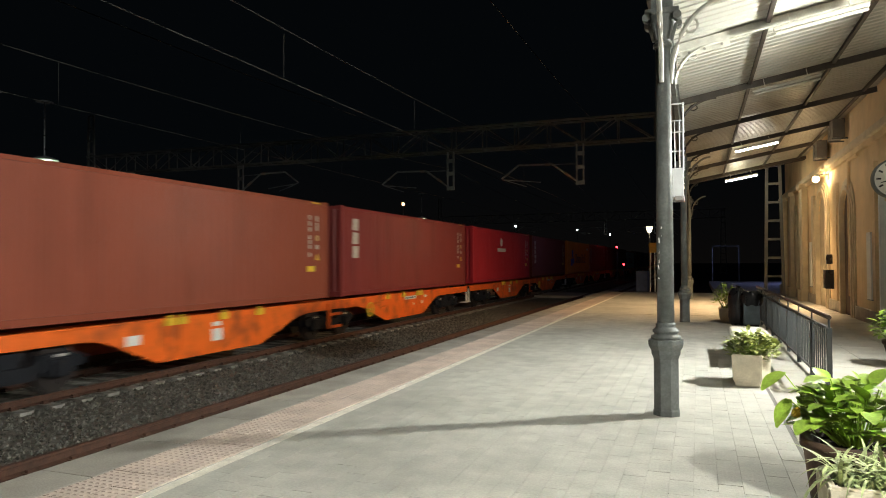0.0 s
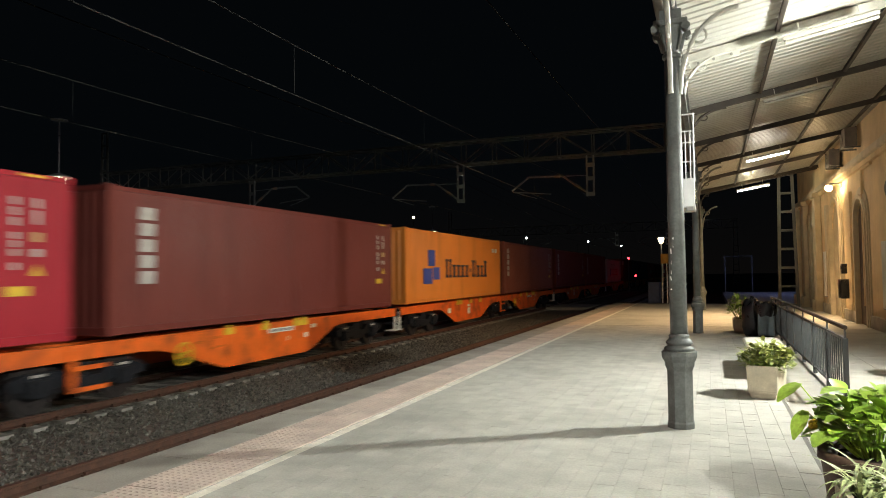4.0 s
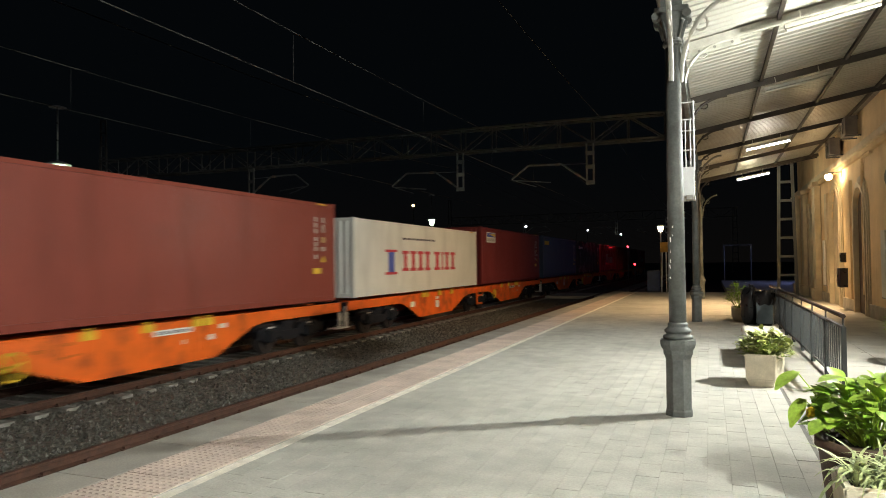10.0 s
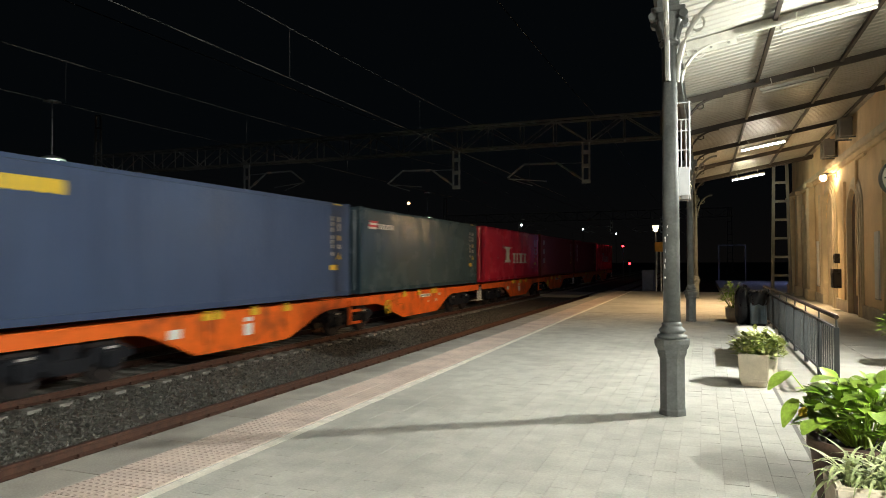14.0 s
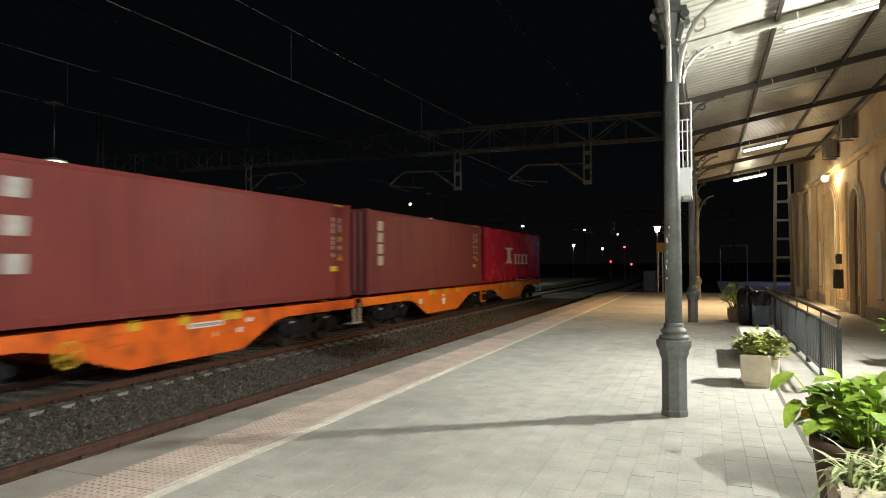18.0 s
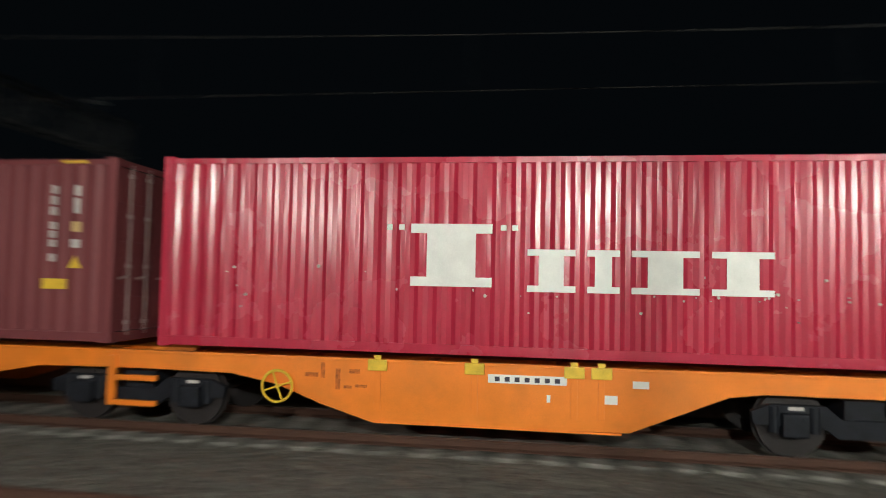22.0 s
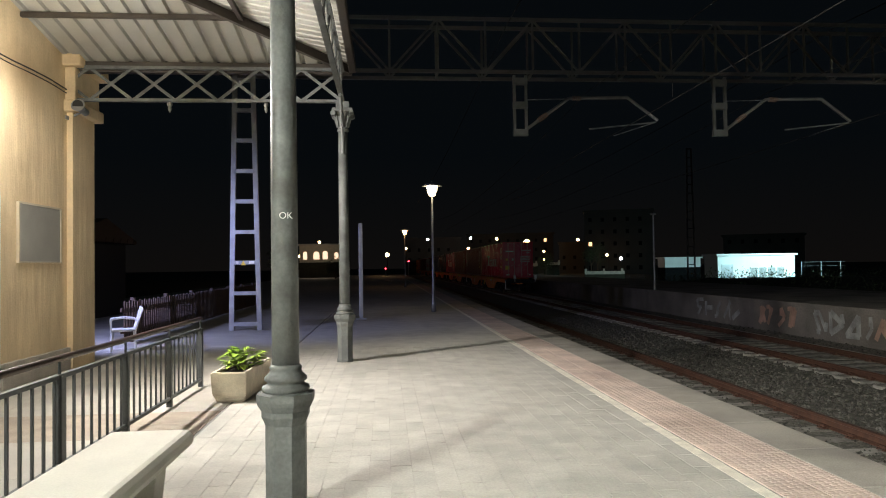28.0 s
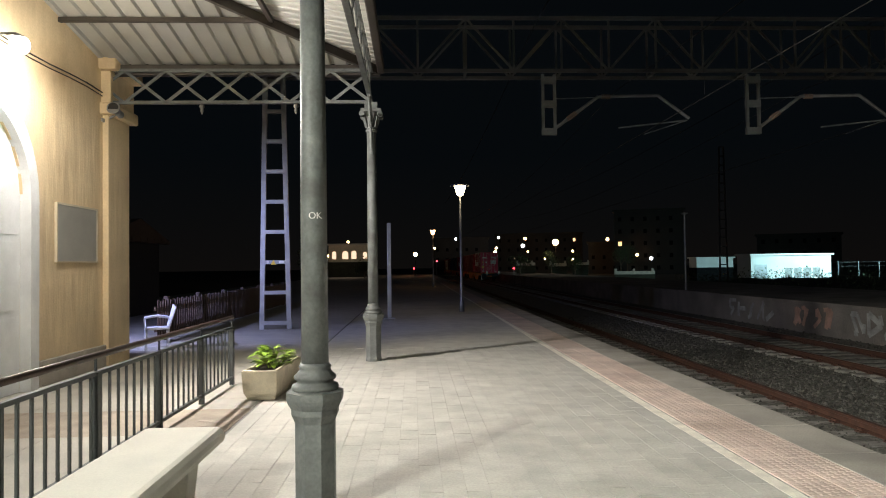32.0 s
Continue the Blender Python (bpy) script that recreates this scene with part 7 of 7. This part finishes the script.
me = bpy.data.meshes.new("scrub"); me.from_pydata([tuple(v) for v in vs_], [], fs_); me.materials.append(M_FOLI)
tagged(new("scrub", me), "dark low scrub beyond the far platform", "scrub", kind="stuff")

# white paint marks on two columns
for k in range(7):
    a, zz = -2.2 + rp.uniform(-0.25, 0.35), 1.98 - 0.085 * k + rp.uniform(-0.03, 0.03)
    x, y = COLX + 0.015 + 0.087 * math.cos(a), 7.7 + 0.087 * math.sin(a)
    bm = bmesh.new()
    bar(bm, (x, y, zz), (x + rp.uniform(-0.012, 0.012), y, zz + rp.uniform(0.015, 0.06)), 0.006, rp.uniform(0.005, 0.012))
    tagged(part("paint_mark", bm, M_LETTER), "small white paint mark on the column shaft", "paint mark", "paint marks on the columns")
cu = bpy.data.curves.new("scrawl", "FONT")
cu.body, cu.size, cu.extrude, cu.align_x = "OK", 0.06, 0.002, "CENTER"
tx_ = new("scrawl_source", cu)
me = bpy.data.meshes.new_from_object(tx_)
bpy.data.objects.remove(tx_)
me.materials.clear(); me.materials.append(M_LETTER)
ob = new("paint_writing", me)
ob.matrix_basis = pose(COLX - 0.04 - 0.0215, -4.95 + 0.0865, 1.93, 90, 0, 194)
tagged(ob, "small white painted letters on the column shaft", "writing")


# ---- pieces of the floor and tracks ----
bm = bmesh.new(); box(bm, -1.3, 1.3, -0.13, 0.13, -0.16, 0.0, 0.012)
ME_SLP = mesh_of("sleeper", bm, M_SLEEPER)
for tr_ in SLEEPERS:
    for i in range(150):
        piece("sleeper", ME_SLP, tr_, pose(0, -38 + i * 0.6, 0.002))
    far_s = [(-1.3, 1.3, -38 - i * 0.6 - 0.13, -38 - i * 0.6 + 0.13, -0.16, 0.0) for i in range(1, 150)] + [(-1.3, 1.3, 52 + i * 0.6 - 0.13, 52 + i * 0.6 + 0.13, -0.16, 0.0) for i in range(0, 200)]
    ob = new("far_sleepers", strips("far_sleepers", far_s, M_SLEEPER)); ob.parent = tr_
    tagged(ob, "rows of concrete sleepers further along", kind="stuff")
    bm = bmesh.new()
    for sx in (-1, 1):
        c = sx * (GAUGE / 2 + 0.036)
        box(bm, c - 0.16, c + 0.16, -0.07, 0.07, 0.0, 0.02)
        for d in (-0.1, 0.1):
            box(bm, c + d - 0.025, c + d + 0.025, -0.05, 0.05, 0.02, 0.055)
    me = mesh_of("rail_clip", bm, M_RUST)
    for i in range(150):
        piece("rail_clip", me, tr_, pose(0, -38 + i * 0.6, 0.004))

rt = random.Random(4)
edge_strip = thing("platform_edge", pose(0, 0, 0), "platform edge of worn coping stones", "platform edge", kind="structure")
bm = bmesh.new(); box(bm, 0, 0.535, 0, 0.992, -0.14, 0.0, 0.008)
ME_COP = mesh_of("coping_stone", bm, M_COPING)
for i in range(110):
    piece("coping_stone", ME_COP, edge_strip, pose(EDGE + rt.uniform(-0.003, 0.003), -72 + i * 1.0, rt.uniform(-0.002, 0.001)))
tact = thing("tactile_strip", pose(0, 0, 0), "pink studded warning tiles along the platform edge", "tactile paving", kind="structure")
bm = bmesh.new()
box(bm, 0, 0.31, 0, 0.31, -0.04, 0.0)
for i in range(5):
    for j in range(5):
        x, y = 0.031 + i * 0.062, 0.031 + j * 0.062
        q = [bm.verts.new((x + a * 0.02, y + b * 0.02, 0.0003)) for a, b in ((-1, -1), (1, -1), (1, 1), (-1, 1))]
        t4 = [bm.verts.new((x + a * 0.011, y + b * 0.011, 0.006)) for a, b in ((-1, -1), (1, -1), (1, 1), (-1, 1))]
        for k in range(4):
            bm.faces.new((q[k], q[(k + 1) % 4], t4[(k + 1) % 4], t4[k]))
        bm.faces.new(t4)
ME_TAC = mesh_of("tactile_tile", bm, M_TACT)
for i in range(112):
    for j in range(2):
        piece("tactile_tile", ME_TAC, tact, pose(EDGE + 0.545 + j * 0.318, -13.5 + i * 0.316, rt.uniform(-0.002, 0.002)))
far_t = [(EDGE + 0.545, EDGE + 1.175, y, y + 0.31, -0.04, 0.0) for y in np.arange(-110, -13.6, 0.316)] + [(EDGE + 0.545, EDGE + 1.175, y, y + 0.31, -0.04, 0.0) for y in np.arange(21.9, 37.2, 0.316)]
ob = new("far_tiles", strips("far_tiles", far_t, M_TACT)); ob.parent = tact
tagged(ob, "pink warning tiles further along", kind="stuff")

side = thing("side_paving", pose(0, 0, 0), "smooth concrete slabs between the drain and the station wall", "paving", kind="structure")
bm = bmesh.new(); box(bm, 0, 0.836, 0, 0.595, -0.06, 0.0, 0.003)
ME_SLAB = mesh_of("slab", bm, M_CONC)
bm = bmesh.new(); box(bm, 0, 0.836, 0, 0.595, -0.06, 0.0, 0.003)
ME_SLABBR = mesh_of("slab", bm, mat("brown_stained_slab", (0.38, 0.325, 0.26), 0.8, var=0.2, scale=3, bump=0.3, dirt=(0.16, 0.12, 0.08), dirt_amount=0.5, place=True))
for j in range(68):
    for i in range(4):
        piece("slab", ME_SLABBR if j in (11, 12) else ME_SLAB, side, pose(0.838 + i * 0.84, -15.0 + j * 0.6, rt.uniform(-0.002, 0.0)))
ob = new("far_slabs", strips("far_slabs", [(0.838, 13.9, y, y + 0.595, -0.06, 0.0) for y in np.arange(-60, -15.1, 0.6)] + [(0.838, 4.19, y, y + 0.595, -0.06, 0.0) for y in np.arange(25.8, 37, 0.6)], M_CONC)); ob.parent = side
tagged(ob, "concrete slabs further along the station", kind="stuff")

paving = thing("platform_paving", pose(0, 0, 0), "pale grey concrete pavers laid in a staggered bond", "paving", kind="structure")
PW, PL = 0.167, 0.335
x_first = WHITE + 0.062
ncol = int((0.80 - x_first) / PW)
PW = (0.80 - x_first) / ncol
bm = bmesh.new(); box(bm, 0, PW - 0.0022, 0, PL - 0.0022, -0.05, 0.0, 0.0018)
ME_PAV = mesh_of("paver", bm, M_PAVE)
rest_v, rest_f = [], []
count = 0
for c in range(ncol):
    x = x_first + c * PW
    y = -14.0 + (0.167 if c % 2 else 0.0)
    while y < 22.0 - PL:
        dz = rt.uniform(-0.002, 0.001)
        near = 4.2 < y < 6.0 or -6.2 < y < -4.2
        if near and count < 290:
            piece("paver", ME_PAV, paving, pose(x, y, dz, rt.uniform(-0.15, 0.15), rt.uniform(-0.15, 0.15)))
            count += 1
        else:
            k = len(rest_v)
            a, b, g = PW - 0.0022, PL - 0.0022, 0.0018
            tz = [dz + rt.uniform(-0.0015, 0.0015) for _ in range(4)]
            rest_v += [(x, y, -0.05), (x + a, y, -0.05), (x + a, y + b, -0.05), (x, y + b, -0.05),
                       (x, y, dz - g), (x + a, y, dz - g), (x + a, y + b, dz - g), (x, y + b, dz - g),
                       (x + g, y + g, tz[0]), (x + a - g, y + g, tz[1]), (x + a - g, y + b - g, tz[2]), (x + g, y + b - g, tz[3])]
            rest_f += [(k + i, k + (i + 1) % 4, k + 4 + (i + 1) % 4, k + 4 + i) for i in range(4)]
            rest_f += [(k + 4 + i, k + 4 + (i + 1) % 4, k + 8 + (i + 1) % 4, k + 8 + i) for i in range(4)] + [(k + 8, k + 9, k + 10, k + 11)]
        y += PL
me = bpy.data.meshes.new("pavers"); me.from_pydata(rest_v, [], rest_f); me.materials.append(M_PAVE)
ob = new("pavers", me); ob.parent = paving
tagged(ob, "staggered grey pavers across the platform", kind="stuff")


# ---- what moves ----
def motions():
    for k, w in enumerate(WAGONS):
        walk(w, [(t, pose(T2, y + PITCH * k, RAIL)) for t, y in TRAIN])
    for i, c in enumerate(BOXES):
        s = PITCH * (i // 2) + (HALF if i % 2 else 0)
        walk(c, [(t, pose(T2, y + s, RAIL + CB)) for t, y in TRAIN])
    # wheels roll on the rail as far as the train has gone
    ts, ds = [t for t, y in TRAIN], [TRAIN[0][1] - y for t, y in TRAIN]
    steps = [min(32.0, 2 * i / FPS) for i in range(int(16 * FPS) + 1)]
    turns = [math.degrees(np.interp(t, ts, ds) / 0.455) for t in steps]
    for w in WAGONS:
        for bogie in w.children:
            for wheel in bogie.children:
                if wheel.name.startswith("wheelset"):
                    x, y, z = wheel.matrix_basis.translation
                    walk(wheel, [(t, pose(x, y, z, a % 360)) for t, a in zip(steps, turns)])


motions()
